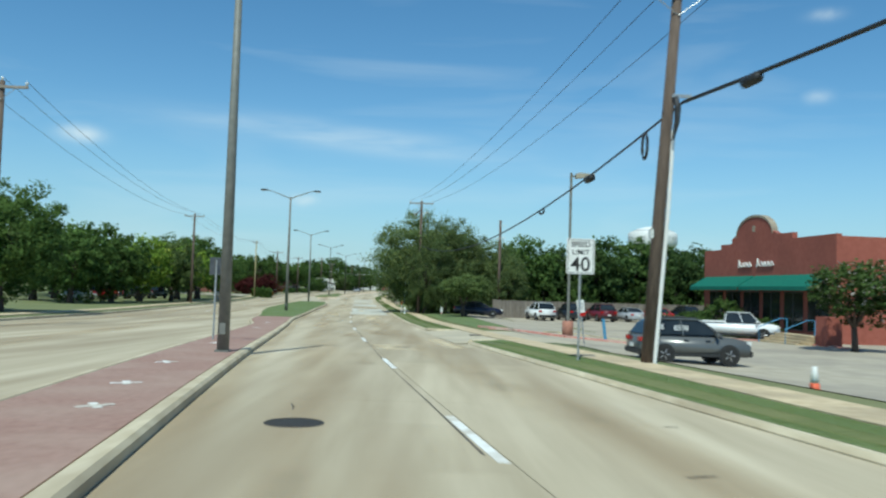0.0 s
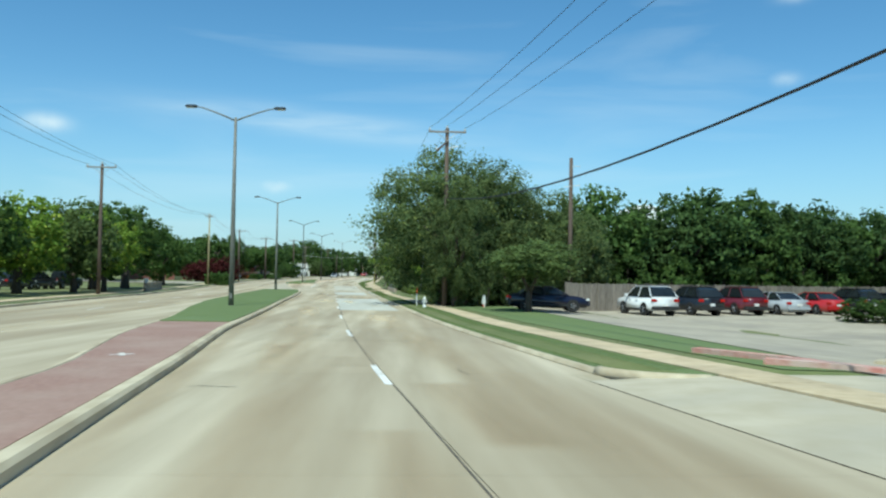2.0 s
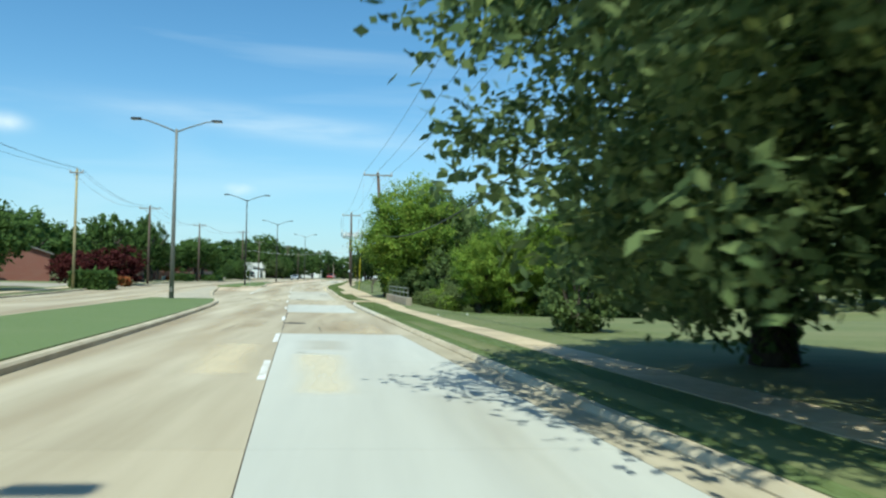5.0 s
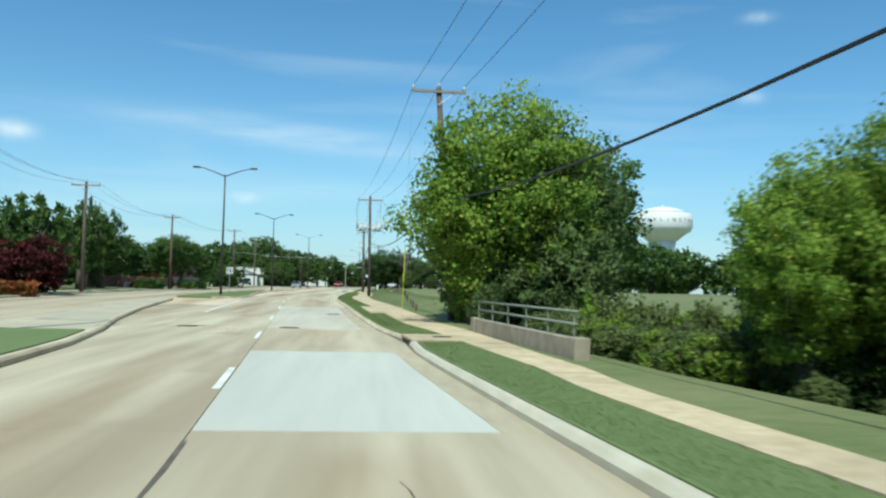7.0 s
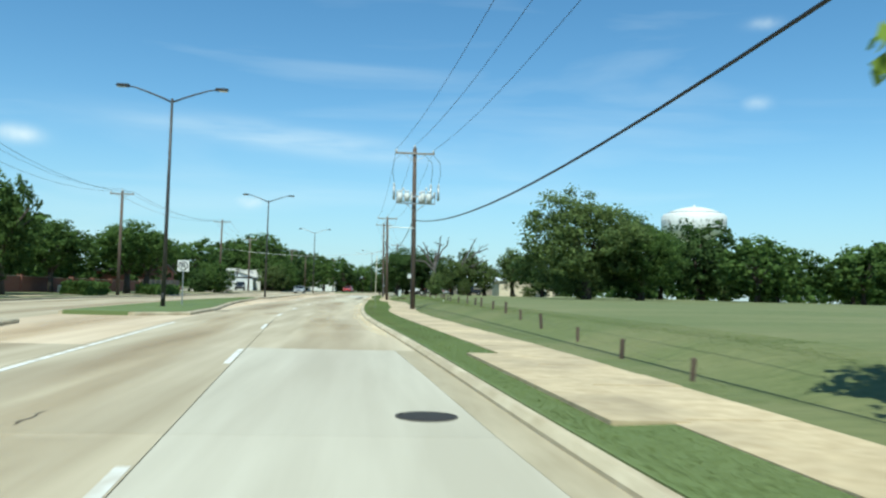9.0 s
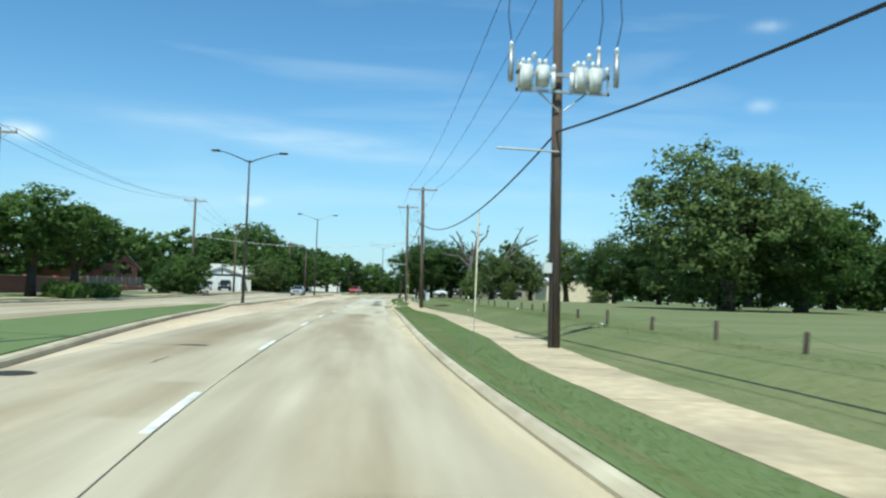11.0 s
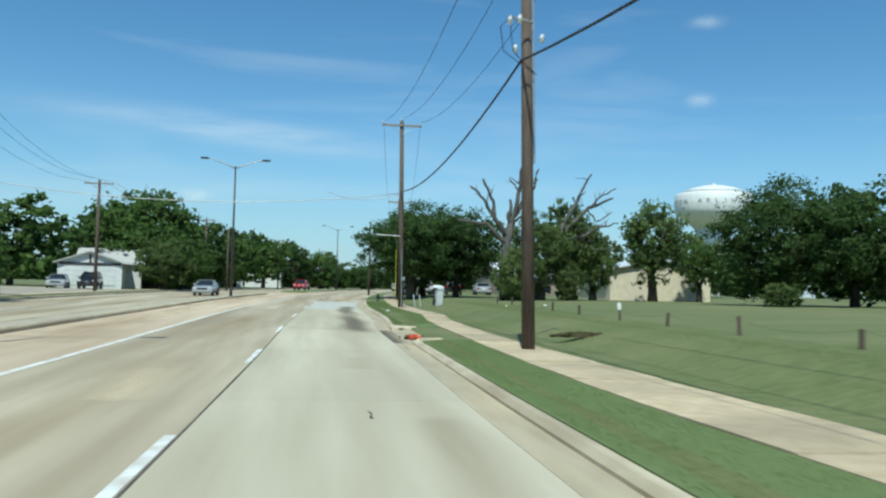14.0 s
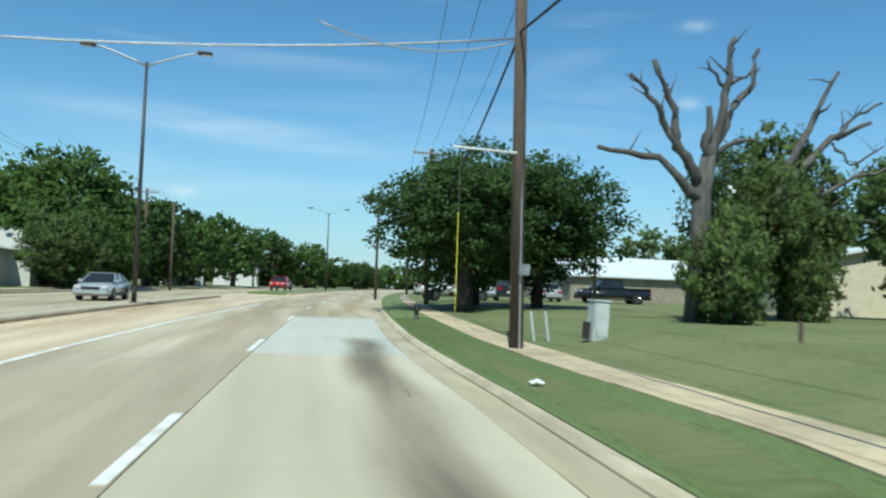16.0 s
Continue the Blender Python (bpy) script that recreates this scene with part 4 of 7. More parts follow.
for u in (-1.45, 0.95, 1.45):
    smooth(part("switch", tube(bmesh.new(), [(u, -0.3, 7.1), (u, -0.3, 8.0)], 0.075, 8), M_GALV, rack))
    insulator(rack, u, -0.3, 8.0)
for u, z in ((-1.2, 7.4), (-0.85, 7.7), (-0.3, 7.4), (0.25, 7.45), (0.65, 7.75), (1.15, 7.4)):
    insulator(rack, u, -0.42, z)
for u in (-0.3, 0.2):
    smooth(part("arrester", tube(bmesh.new(), [(u, -0.4, 6.95), (u, -0.4, 7.4)], 0.06, 8), M_INSUL, rack))
part("brace", tube(bmesh.new(), [(-1.25, -0.3, 7.35), (-0.1, -0.2, 6.4)], 0.025, 6), M_GALV, rack)
part("brace", tube(bmesh.new(), [(1.2, -0.3, 7.35), (0.05, -0.2, 6.4)], 0.025, 6), M_GALV, rack)
for u, v in ((-1.45, -1.1), (1.45, 1.1), (0.95, 0.5)):
    smooth(part("jumper", tube(bmesh.new(), [(u, -0.3, 8.2), (u * 1.08, -0.35, 8.9), (u * 1.05, -0.3, 9.6), (v, -0.2, 10.1)], 0.014, 6), M_WIRE, rack))
part("street_arm", tube(bmesh.new(), [(-0.05, -0.2, 5.28), (-1.75, -0.25, 5.3)], 0.03, 6), M_GALV, rack)
part("meter_box", boxed(-0.4, -0.17, -0.28, -0.1, 2.0, 2.28, 0.01), M_GREYBOX, rack)
part("conduit", tube(bmesh.new(), [(-0.12, -0.16, 0), (-0.18, -0.13, 5.4)], 0.03, 6), M_BRONZE, rack)
rack = P4[0]
part("conduit", tube(bmesh.new(), [(0.02, -0.12, 4.6), (-0.07, -0.03, 9.0)], 0.03, 6), M_GALV, rack)
part("arrester_arm", tube(bmesh.new(), [(-0.1, -0.2, 8.1), (-0.75, -0.25, 8.2)], 0.03, 6), M_GALV, rack)
for u, z in ((-0.7, 8.0), (-0.45, 8.05), (0.1, 8.7), (0.12, 7.6), (-0.55, 7.3)):
    insulator(rack, u, -0.25, z)
for u in (-0.7, -0.45):
    smooth(part("jumper", tube(bmesh.new(), [(u, -0.25, 8.2), (u - 0.25, -0.3, 7.9), (u - 0.15, -0.3, 7.3), (0.0, -0.2, 6.8)], 0.012, 6), M_WIRE, rack))
part("street_arm", tube(bmesh.new(), [(-0.1, -0.18, 4.55), (-1.7, -0.22, 4.6)], 0.03, 6), M_WHITE, P5[0])
part("meter_box", boxed(-0.06, 0.18, -0.34, -0.17, 1.72, 1.98, 0.01), M_GALV, P5[0])
part("conduit", tube(bmesh.new(), [(0.02, -0.2, 0), (-0.1, -0.17, 8.0)], 0.03, 6), M_GALV, P5[0])


def cable_point(p, z):
    m = p[0].matrix_basis
    return m @ Vector((-0.1 if p is P3 else 0.05, -0.2, z))


# thick telecom bundle
C0, C1, C2, C3 = Vector((15.75, 4.95, 7.24)), Vector((8.74, 68.3, 6.5)), Vector((4.05, 132.1, 4.5)), Vector((1.5, 182.2, 5.42))
C4, C5, C6 = Vector((0.75, 228.7, 6.9)), Vector((1.05, 260.1, 7.26)), cable_point(P6, 6.4)
BUNDLE = "thick black telephone cable bundle slung between poles"
wire(cable_point(PM, 7.0), C0, 0.9, 0.05, BUNDLE, "telephone_cable")
wire(C0, C1, 1.99, 0.033, BUNDLE, "telephone_cable")
wire(C1, C2, 2.05, 0.029, BUNDLE, "telephone_cable")
wire(C2, C3, 1.15, 0.029, BUNDLE, "telephone_cable")
wire(C3, C4, 1.43, 0.029, BUNDLE, "telephone_cable")
wire(C4, C5, 0.79, 0.033, BUNDLE, "telephone_cable")
wire(C5, C6, 0.9, 0.033, BUNDLE, "telephone_cable")
# splice cases and slack loops on the bundle
for a, b, t, sag in ((C0, cable_point(PM, 7.0), 0.06, 0.9), (C0, C1, 0.125, 1.99)):
    p = Vector(a).lerp(Vector(b), t) - Vector((0, 0, sag * 4 * t * (1 - t) + 0.1))
    way = (Vector(b) - Vector(a)).normalized() * 0.4
    case = tube(bmesh.new(), [p - way, p - way * 0.7, p + way * 0.7, p + way], [0.06, 0.14, 0.14, 0.06], 10)
    tagged(smooth(part("splice_case", case, M_WIRE)), "black cable splice case hung on the telephone cable", "cable fitting")
for a, b, t, sag, r in ((C0, C1, 0.042, 1.99, 0.4), (C0, C1, 0.23, 1.99, 0.1)):
    p = Vector(a).lerp(Vector(b), t) - Vector((0, 0, sag * 4 * t * (1 - t) + r))
    way = (Vector(b) - Vector(a)).normalized()
    ring = [p + way * (r * math.cos(k * math.tau / 20) * (0.5 if r > 0.3 else 4.0)) + Vector((0, 0, r * math.sin(k * math.tau / 20))) for k in range(21)]
    tagged(smooth(part("cable_coil", tube(bmesh.new(), ring, 0.045, 6, False), M_WIRE)), "coil of slack black cable hung on the line", "cable fitting")
# service drop across the road at the last pole
wire(P5[0].matrix_basis @ Vector((-0.2, 0, 7.3)), (-24.5, 260, 7.0), 0.95, 0.025, "pale service wire crossing over the road", "service_wire").data.materials[0] = M_GALV
wire(P5[0].matrix_basis @ Vector((-0.2, 0, 7.25)), (-3.6, 260, 7.05), 0.45, 0.018, "slack pale loop under the service wire", "service_wire").data.materials[0] = M_GALV
# the plain pole behind the car park fence, carrying the bundle
pole_b, _ = utility_pole(17.2, 68.6, 10.3, 0)
part("bracket", tube(bmesh.new(), [(-0.5, -0.1, 8.3), (0.6, -0.1, 8.45)], 0.03, 6), M_INSUL, pole_b)
part("bracket", tube(bmesh.new(), [(0, -0.1, 9.7), (0.6, -0.12, 9.75)], 0.025, 6), M_INSUL, pole_b)

# poles across the road
LEFT = [utility_pole(-10.5, 20, 11.2, 2.5), utility_pole(-19.8, 85.5, 11.2, 2.5), utility_pole(-23.3, 142.0, 10.9, 1.2, wood=M_PALEWOOD, r=0.14), utility_pole(-24.6, 173.6, 10.1, 2.6), utility_pole(-25.0, 209.2, 10.0, 2.2), utility_pole(-24.6, 260.0, 11.5, 2.6), utility_pole(-24.0, 287.0, 10.2, 2.6), utility_pole(-20, 330, 10.2, 2.4), utility_pole(-12, 385, 10.2, 2.4)]
string(LEFT, 1.1)
for x, y, h in ((2.6, 312, 9.5), (12, 322, 9), (-16, 322, 8.5), (18, 300, 8.0)):
    utility_pole(x, y, h, 0, r=0.13)


# ---- signs and small street furniture ----


def sign_post(x, y, h, lean=0.0, m=None):
    ob = thing("traffic_sign", m or pose(x, y, ground_z(x, y), lean, 0, 0), "", "traffic sign")
    part("post", tube(bmesh.new(), [(0, 0, -0.1), (0, 0, h)], 0.035, 8), M_GALV, ob)
    return ob


def plate(w, h, r=0.04):
    pts = []
    for cx, cz, a0 in ((w / 2 - r, h / 2 - r, 0), (-w / 2 + r, h / 2 - r, 90), (-w / 2 + r, -h / 2 + r, 180), (w / 2 - r, -h / 2 + r, 270)):
        for k in range(4):
            a = radians(a0 + k * 30)
            pts.append((cx + r * math.cos(a), cz + r * math.sin(a)))
    return prism(pts, 0.006)


def shifted(bm, v):
    bmesh.ops.translate(bm, vec=v, verts=bm.verts[:])
    return bm


speed = sign_post(13.2, 5.9, 3.4)
speed["label"] = "white speed limit 40 sign with black lettering on a steel post"
part("panel", shifted(plate(0.79, 1.0), (0, -0.04, 2.92)), M_WHITE, speed)
for u0, u1, z0, z1 in ((-0.36, 0.36, 0.455, 0.47), (-0.36, 0.36, -0.47, -0.455), (-0.36, -0.345, -0.46, 0.46), (0.345, 0.36, -0.46, 0.46)):
    part("border", boxed(u0, u1, -0.047, -0.043, 2.92 + z0, 2.92 + z1), M_BLACK, speed)
face = pose(0, -0.047, 0, 90, 0, 0)
lettering("SPEED", 0.205, M_BLACK, speed, Matrix.Translation((0, 0, 3.25)) @ face, bold=0.012)
lettering("LIMIT", 0.205, M_BLACK, speed, Matrix.Translation((0, 0, 3.03)) @ face, bold=0.012)
lettering("40", 0.56, M_BLACK, speed, Matrix.Translation((0, 0, 2.68)) @ face, bold=0.01)

small = sign_post(16.2, 19.4, 1.9, m=pose(16.2, 19.4, ground_z(16.2, 19.4), 0, -7, 0))
small["label"] = "small white and red sign on a leaning brown post"
part("panel", shifted(plate(0.34, 0.72, 0.03), (0, -0.045, 1.75)), M_WHITE, small)
part("red_band", shifted(plate(0.34, 0.16, 0.02), (0, -0.051, 1.45)), M_REDLIGHT, small)
for k in range(3):
    part("text_bar", boxed(-0.11, 0.11, -0.053, -0.049, 1.68 + k * 0.11, 1.71 + k * 0.11), M_BLACK, small)

back = sign_post(1.65, 11.4, 3.0, m=pose(1.65, 11.4, ground_z(1.65, 11.4), 0, 0, 52))
back["label"] = "grey back of a traffic sign on a steel post"
part("panel", shifted(plate(0.5, 0.62, 0.04), (0, 0.04, 2.78)), M_SIGNDARK, back)

uturn = sign_post(-12.2, 178.6, 2.9)
uturn["label"] = "white no U-turn sign on a steel post beside a lamp"
part("panel", shifted(plate(0.66, 0.66, 0.04), (0, -0.04, 2.6)), M_WHITE, uturn)
ring = [(0.25 * math.cos(k * math.tau / 24), -0.05, 2.6 + 0.25 * math.sin(k * math.tau / 24)) for k in range(25)]
part("ring", tube(bmesh.new(), ring, 0.028, 6, False), M_BLACK, uturn)
part("arrow", tube(bmesh.new(), [(-0.09, -0.05, 2.45), (-0.09, -0.05, 2.68), (0, -0.05, 2.75), (0.09, -0.05, 2.68), (0.09, -0.05, 2.52)], 0.03, 6), M_BLACK, uturn)
part("slash", tube(bmesh.new(), [(-0.17, -0.06, 2.77), (0.17, -0.06, 2.43)], 0.02, 6), M_BLACK, uturn)


def hydrant(x, y, body, label):
    ob = thing("fire_hydrant", pose(x, y, ground_z(x, y)) @ Matrix.Diagonal((0.82, 0.82, 0.82, 1)), label, "fire hydrant")
    smooth(part("barrel", lathe(bmesh.new(), [(0.16, 0), (0.16, 0.05), (0.11, 0.08), (0.115, 0.5), (0.15, 0.52), (0.15, 0.58), (0.13, 0.6)], 16), body, ob))
    smooth(part("bonnet", lathe(bmesh.new(), [(0.14, 0.6), (0.13, 0.7), (0.08, 0.78), (0.03, 0.8), (0.03, 0.85)], 16), body, ob))
    for a in (0, 90, 180):
        smooth(part("nozzle", lathe(bmesh.new(), [(0.06, 0.08), (0.06, 0.17), (0.075, 0.17), (0.075, 0.21)], 10, Matrix.Translation((0, 0, 0.44)) @ pose(0, 0, 0, 0, 90, a + 180)), body, ob))
    return ob


hydrant(7.35, 66.7, M_WHITE, "white fire hydrant in the grass by the pavement")
hydrant(0.9, 274.5, M_BRONZE, "dark fire hydrant at the corner of the verge")


def marker(x, y, lean, label, guard_h, stay_top=None, colour=None):
    """A guy wire with a coloured plastic guard."""
    z = ground_z(x, y)
    ob = thing("guy_wire", pose(x, y, z), label, "guy wire")
    top = Vector(stay_top) - Vector((x, y, z))
    k = guard_h / top.length
    part("wire", tube(bmesh.new(), [(0, 0, -0.1), top], 0.006, 6), M_GALV, ob)
    part("guard", tube(bmesh.new(), [top * 0.05, top * k], 0.02, 8), colour or M_YELLOW, ob)
    return ob


marker(2.65, 132.6, 0, "slim yellow plastic guard on a steel guy wire", 3.2, (2.85, 132.5, 9.0))
anchor = thing("guy_wire", pose(-0.85, 180.2, ground_z(-0.85, 180.2)), "long pale cream guard on a steel guy wire in the verge", "guy wire")
part("wire", tube(bmesh.new(), [(0, 0, -0.1), (0.03, 0, 3.4)], 0.008, 6), M_GALV, anchor)
part("guard", tube(bmesh.new(), [(0.01, 0, 1.0), (0.03, 0, 3.35)], 0.018, 8), M_CREAM, anchor)
marker(2.1, 272.5, 0, "yellow guard on a steel guy wire beside a pole", 4.2, (2.0, 272.0, 8.5))

stake = thing("marker_post", pose(6.95, 70.0, ground_z(6.95, 70.0)), "white marker post with a red top by the kerb", "marker")
part("post", tube(bmesh.new(), [(0, 0, 0), (0, 0, 0.8)], 0.05, 8), M_WHITE, stake)
part("top", tube(bmesh.new(), [(0, 0, 0.8), (0.01, 0, 1.25)], 0.035, 8), M_ORANGE, stake)
marker(7.1, 69.8, 0, "thin steel guy wire beside a marker post", 0.4, (7.35, 69.2, 3.0), M_GALV)
flag = thing("marker_post", pose(11.15, 66.4, ground_z(11.15, 66.4)) @ Matrix.Diagonal((0.88, 0.88, 0.88, 1)), "grey plastic marker plate on a white stake with a red foot", "marker")
part("post", prism([(-0.14, 0.25), (0.14, 0.25), (0.14, 0.6), (0.06, 0.88), (-0.06, 0.88), (-0.14, 0.6)], 0.05), M_GREYBOX, flag)
part("stake", boxed(0.0, 0.05, -0.06, -0.025, 0, 0.92), M_WHITE, flag)
part("foot", boxed(-0.06, -0.005, -0.05, 0.05, 0, 0.25), M_ORANGE, flag)

lot_lamp = thing("car_park_lamp", pose(17.6, 31.0, ground_z(17.6, 31.0)), "tall car park lamp on a round reddish concrete plinth", "lamp post")
smooth(part("plinth", lathe(bmesh.new(), [(0.33, -0.1), (0.33, 0.85), (0.3, 0.9)], 20), surf("red_plinth", (0.34, 0.15, 0.1), (0.45, 0.22, 0.16), 5, 0.9, 0.2), lot_lamp))
part("pole", boxed(-0.07, 0.07, -0.07, 0.07, 0.9, 9.75, 0.01), M_LAMP, lot_lamp)
part("arm", boxed(0.05, 0.5, -0.04, 0.04, 9.5, 9.6), M_LAMP, lot_lamp)
head = part("luminaire", prism([(0.25, 9.42), (1.35, 9.55), (1.4, 9.7), (0.5, 9.75), (0.25, 9.7)], 0.5), surf("tan_enamel", (0.3, 0.27, 0.2), (0.38, 0.34, 0.26), 5, 0.5), lot_lamp)
bollard = thing("bollard", pose(19.4, 29.0, ground_z(19.4, 29.0), 0, -7, 0), "leaning blue painted steel bollard in the car park", "bollard")
part("post", tube(bmesh.new(), [(0, 0, -0.1), (0, 0, 1.25)], 0.09, 10), M_BLUE, bollard)
part("cap", tube(bmesh.new(), [(0, 0, 1.25), (0, 0, 1.28)], 0.092, 10), M_BLUE, bollard)

cone = thing("traffic_cone", pose(18.0, 2.0, ground_z(18.0, 2.0)), "orange and white traffic cone with a post on top", "traffic cone")
part("base", boxed(-0.19, 0.19, -0.19, 0.19, 0.03, 0.07, 0.01), M_ORANGE, cone)
smooth(part("body", lathe(bmesh.new(), [(0.15, 0.07), (0.1, 0.4)], 16), M_ORANGE, cone))
smooth(part("white_band", lathe(bmesh.new(), [(0.1, 0.4), (0.07, 0.6), (0.05, 0.78)], 16), M_WHITE, cone))
box_u = thing("utility_cabinet", pose(4.0, 262.5, ground_z(4.0, 262.5), 0, 3, 8), "pale grey utility cabinet leaning in the grass", "utility cabinet")
part("body", boxed(-0.22, 0.22, -0.2, 0.2, -0.05, 1.0, 0.02), M_GREYBOX, box_u)
part("lid", boxed(-0.25, 0.25, -0.23, 0.23, 1.0, 1.05, 0.01), M_GREYBOX, box_u)
part("door", boxed(-0.19, 0.19, -0.212, -0.2, 0.08, 0.94), M_GREYBOX, box_u)
part("meter", boxed(-0.42, -0.26, -0.1, 0.05, 0, 0.45, 0.01), M_BRONZE, box_u)
for dx in (-1.5, -1.1):
    p = thing("stub_post", pose(4.0 + dx, 263.2, ground_z(4.0 + dx, 263.2), 0, -8, 0), "short pale stub post in the grass", "post")
    part("post", tube(bmesh.new(), [(0, 0, -0.1), (0, 0, 0.8)], 0.04, 6), M_GREYBOX, p)

# line of short posts with a slack wire along the field
PY = [142.6, 146.5, 150.5, 155.0, 159.0, 163.2, 167.3, 171.4, 175.5, 179.5, 183.7, 187.6, 192.6, 197.0, 201.4, 205.8, 210.0, 213.8, 218.3, 222.9, 227.0, 231.0, 234.7, 239.5, 244.0, 248.9, 254.0, 258.2]
rp = random.Random(8)
tops = []
for i, y in enumerate(PY):
    x = lerp(y, (142, 160, 175, 187, 197, 210, 218, 228, 235, 249, 258), (4.0, 4.3, 4.78, 4.7, 5.15, 5.95, 5.75, 5.85, 5.7, 6.6, 7.1)) + rp.uniform(-0.12, 0.12)
    ob = thing("fence_post", pose(x, y, ground_z(x, y), rp.uniform(-4, 4), rp.uniform(-4, 4), rp.uniform(0, 90)), "short white-topped wooden fence post in the field" if i == 22 else "short dark wooden fence post in the field", "fence post", "field fence posts")
    part("post", boxed(-0.042, 0.042, -0.042, 0.042, -0.2, 0.42 + rp.uniform(-0.05, 0.07), 0.01), M_WOOD, ob)
    if i == 22:
        part("cap", boxed(-0.06, 0.06, -0.06, 0.06, 0.34, 0.58, 0.01), M_WHITE, ob)
    tops.append(ob.matrix_basis @ Vector((0, 0, 0.36)))
for a, b in zip(tops, tops[1:]):
    wire(a, b, 0.16, 0.002, "slack rusty fence wire between short posts", "fence_wire")

# bridge parapet with a double pipe rail
bridge = thing("bridge_parapet", pose(0, 0, 0), "weathered concrete bridge parapet with a double grey pipe rail", "parapet")
A, B = Vector((5.62, 114.35, -0.95)), Vector((4.85, 124.6, -0.92))
way = (B - A).normalized()
side = Vector((way.y, -way.x, 0))


def wall_run(a, b, w, z0, z1, cap=0.0):
    bm = bmesh.new()
    sd = Vector((b.y - a.y, a.x - b.x, 0)).normalized() * w / 2
    v = [bm.verts.new(p + o + Vector((0, 0, z))) for p in (a, b) for o, z in ((-sd, z0), (sd, z0), (sd, z1), (-sd, z1))]
    for f in ((0, 1, 2, 3), (7, 6, 5, 4), (0, 4, 5, 1), (1, 5, 6, 2), (2, 6, 7, 3), (3, 7, 4, 0)):
        bm.faces.new([v[i] for i in f])
    bmesh.ops.recalc_face_normals(bm, faces=bm.faces[:])
    bmesh.ops.bevel(bm, geom=bm.edges[:], offset=0.015, segments=1, affect="EDGES")
    return bm


part("wall", wall_run(A, B, 0.3, -1.6, 0.56), M_STONE, bridge)
part("end_block", wall_run(A - way * 0.25, A + way * 0.25, 0.36, -1.6, 0.58), M_STONE, bridge)
part("end_block", wall_run(B - way * 0.25, B + way * 0.25, 0.36, -1.6, 0.58), M_STONE, bridge)
for z in (0.86, 1.14):
    smooth(part("rail", tube(bmesh.new(), [A + way * 0.1 + Vector((0, 0, z)), B - way * 0.1 + Vector((0, 0, z))], 0.032, 8), M_RAIL, bridge))
for k in range(6):
    p = A.lerp(B, (k + 0.15) / 5.3)
    part("rail_post", tube(bmesh.new(), [p + Vector((0, 0, 0.5)), p + Vector((0, 0, 1.14))], 0.026, 8), M_RAIL, bridge)

# memorial of plastic flowers, rags and litter
flw = thing("flower_heap", pose(-1.15, 233.8, grade(233.8) + 0.02) @ Matrix.Diagonal((0.5, 0.5, 0.8, 1)), "heap of faded orange plastic flowers at the kerb", "flowers")
rf = random.Random(3)
bm = bmesh.new()
for _ in range(120):
    p = Vector((rf.gauss(0, 0.17), rf.gauss(0, 0.24), rf.uniform(0.02, 0.16)))
    d = Vector((rf.gauss(0, 1), rf.gauss(0, 1), rf.gauss(0, 1))).normalized() * 0.09
    e = d.cross(Vector((rf.gauss(0, 1), rf.gauss(0, 1), 1))).normalized() * 0.07
    bm.faces.new([bm.verts.new(p + q) for q in (-d, e, d, -e)])
part("petals", bm, M_ORANGE, flw)["kind"] = "stuff"
bm = bmesh.new()
for _ in range(120):
    p = Vector((rf.gauss(-0.1, 0.22), rf.gauss(0.25, 0.28), rf.uniform(0.01, 0.12)))
    d = Vector((rf.gauss(0, 1), rf.gauss(0, 1), rf.gauss(0, 1))).normalized() * 0.12
    e = d.cross(Vector((0, 0, 1))).normalized() * 0.05
    bm.faces.new([bm.verts.new(p + q) for q in (-d, e, d, -e)])
part("dry_straw", bm, M_BARK, flw)["kind"] = "stuff"
rl = random.Random(12)
# heap of raked dead grass behind a pole
heap = thing("grass_heap", pose(3.35, 231.0, ground_z(3.35, 231.0), 0, 0, -18), "low dark heap of raked dead grass in the field", "grass heap")
g = np.random.default_rng(64)
u, a = g.uniform(-1, 1, 2600), g.uniform(0, math.pi, 2600)
p = np.stack([u * 0.95, np.cos(a) * 0.12 * (1.1 - u * u) + g.normal(0, 0.02, 2600), np.sin(a) * 0.12 * (1.1 - u * u)], 1)
d = g.normal(size=(2600, 3)) * (0.07, 0.05, 0.02)
e = g.normal(size=(2600, 3)) * 0.012
for x, y in ((-0.13, 254.07), (4.0, 186.0), (5.0, 206.0), (6.0, 100.0), (7.4, 101), (3.2, 214), (6.2, 247), (5.4, 249), (7.7, 250)):
    bm = bmesh.new()
    r = rl.uniform(0.04, 0.09) if y < 250 else 0.14
    pts = [bm.verts.new((r * math.cos(k * math.tau / 7) * rl.uniform(0.6, 1.2), r * math.sin(k * math.tau / 7) * rl.uniform(0.6, 1.2), rl.uniform(0.0, 0.05))) for k in range(7)]
    top = bm.verts.new((0, 0, 0.09))
    for k in range(7):
        bm.faces.new((pts[k], pts[(k + 1) % 7], top))
    ob = tagged(part("litter", bm, M_WHITE), "crumpled white paper litter in the grass", "litter", "scraps of litter")
    ob.matrix_basis = pose(x, y, max(ground_z(x, y), grade(y)) + 0.025)

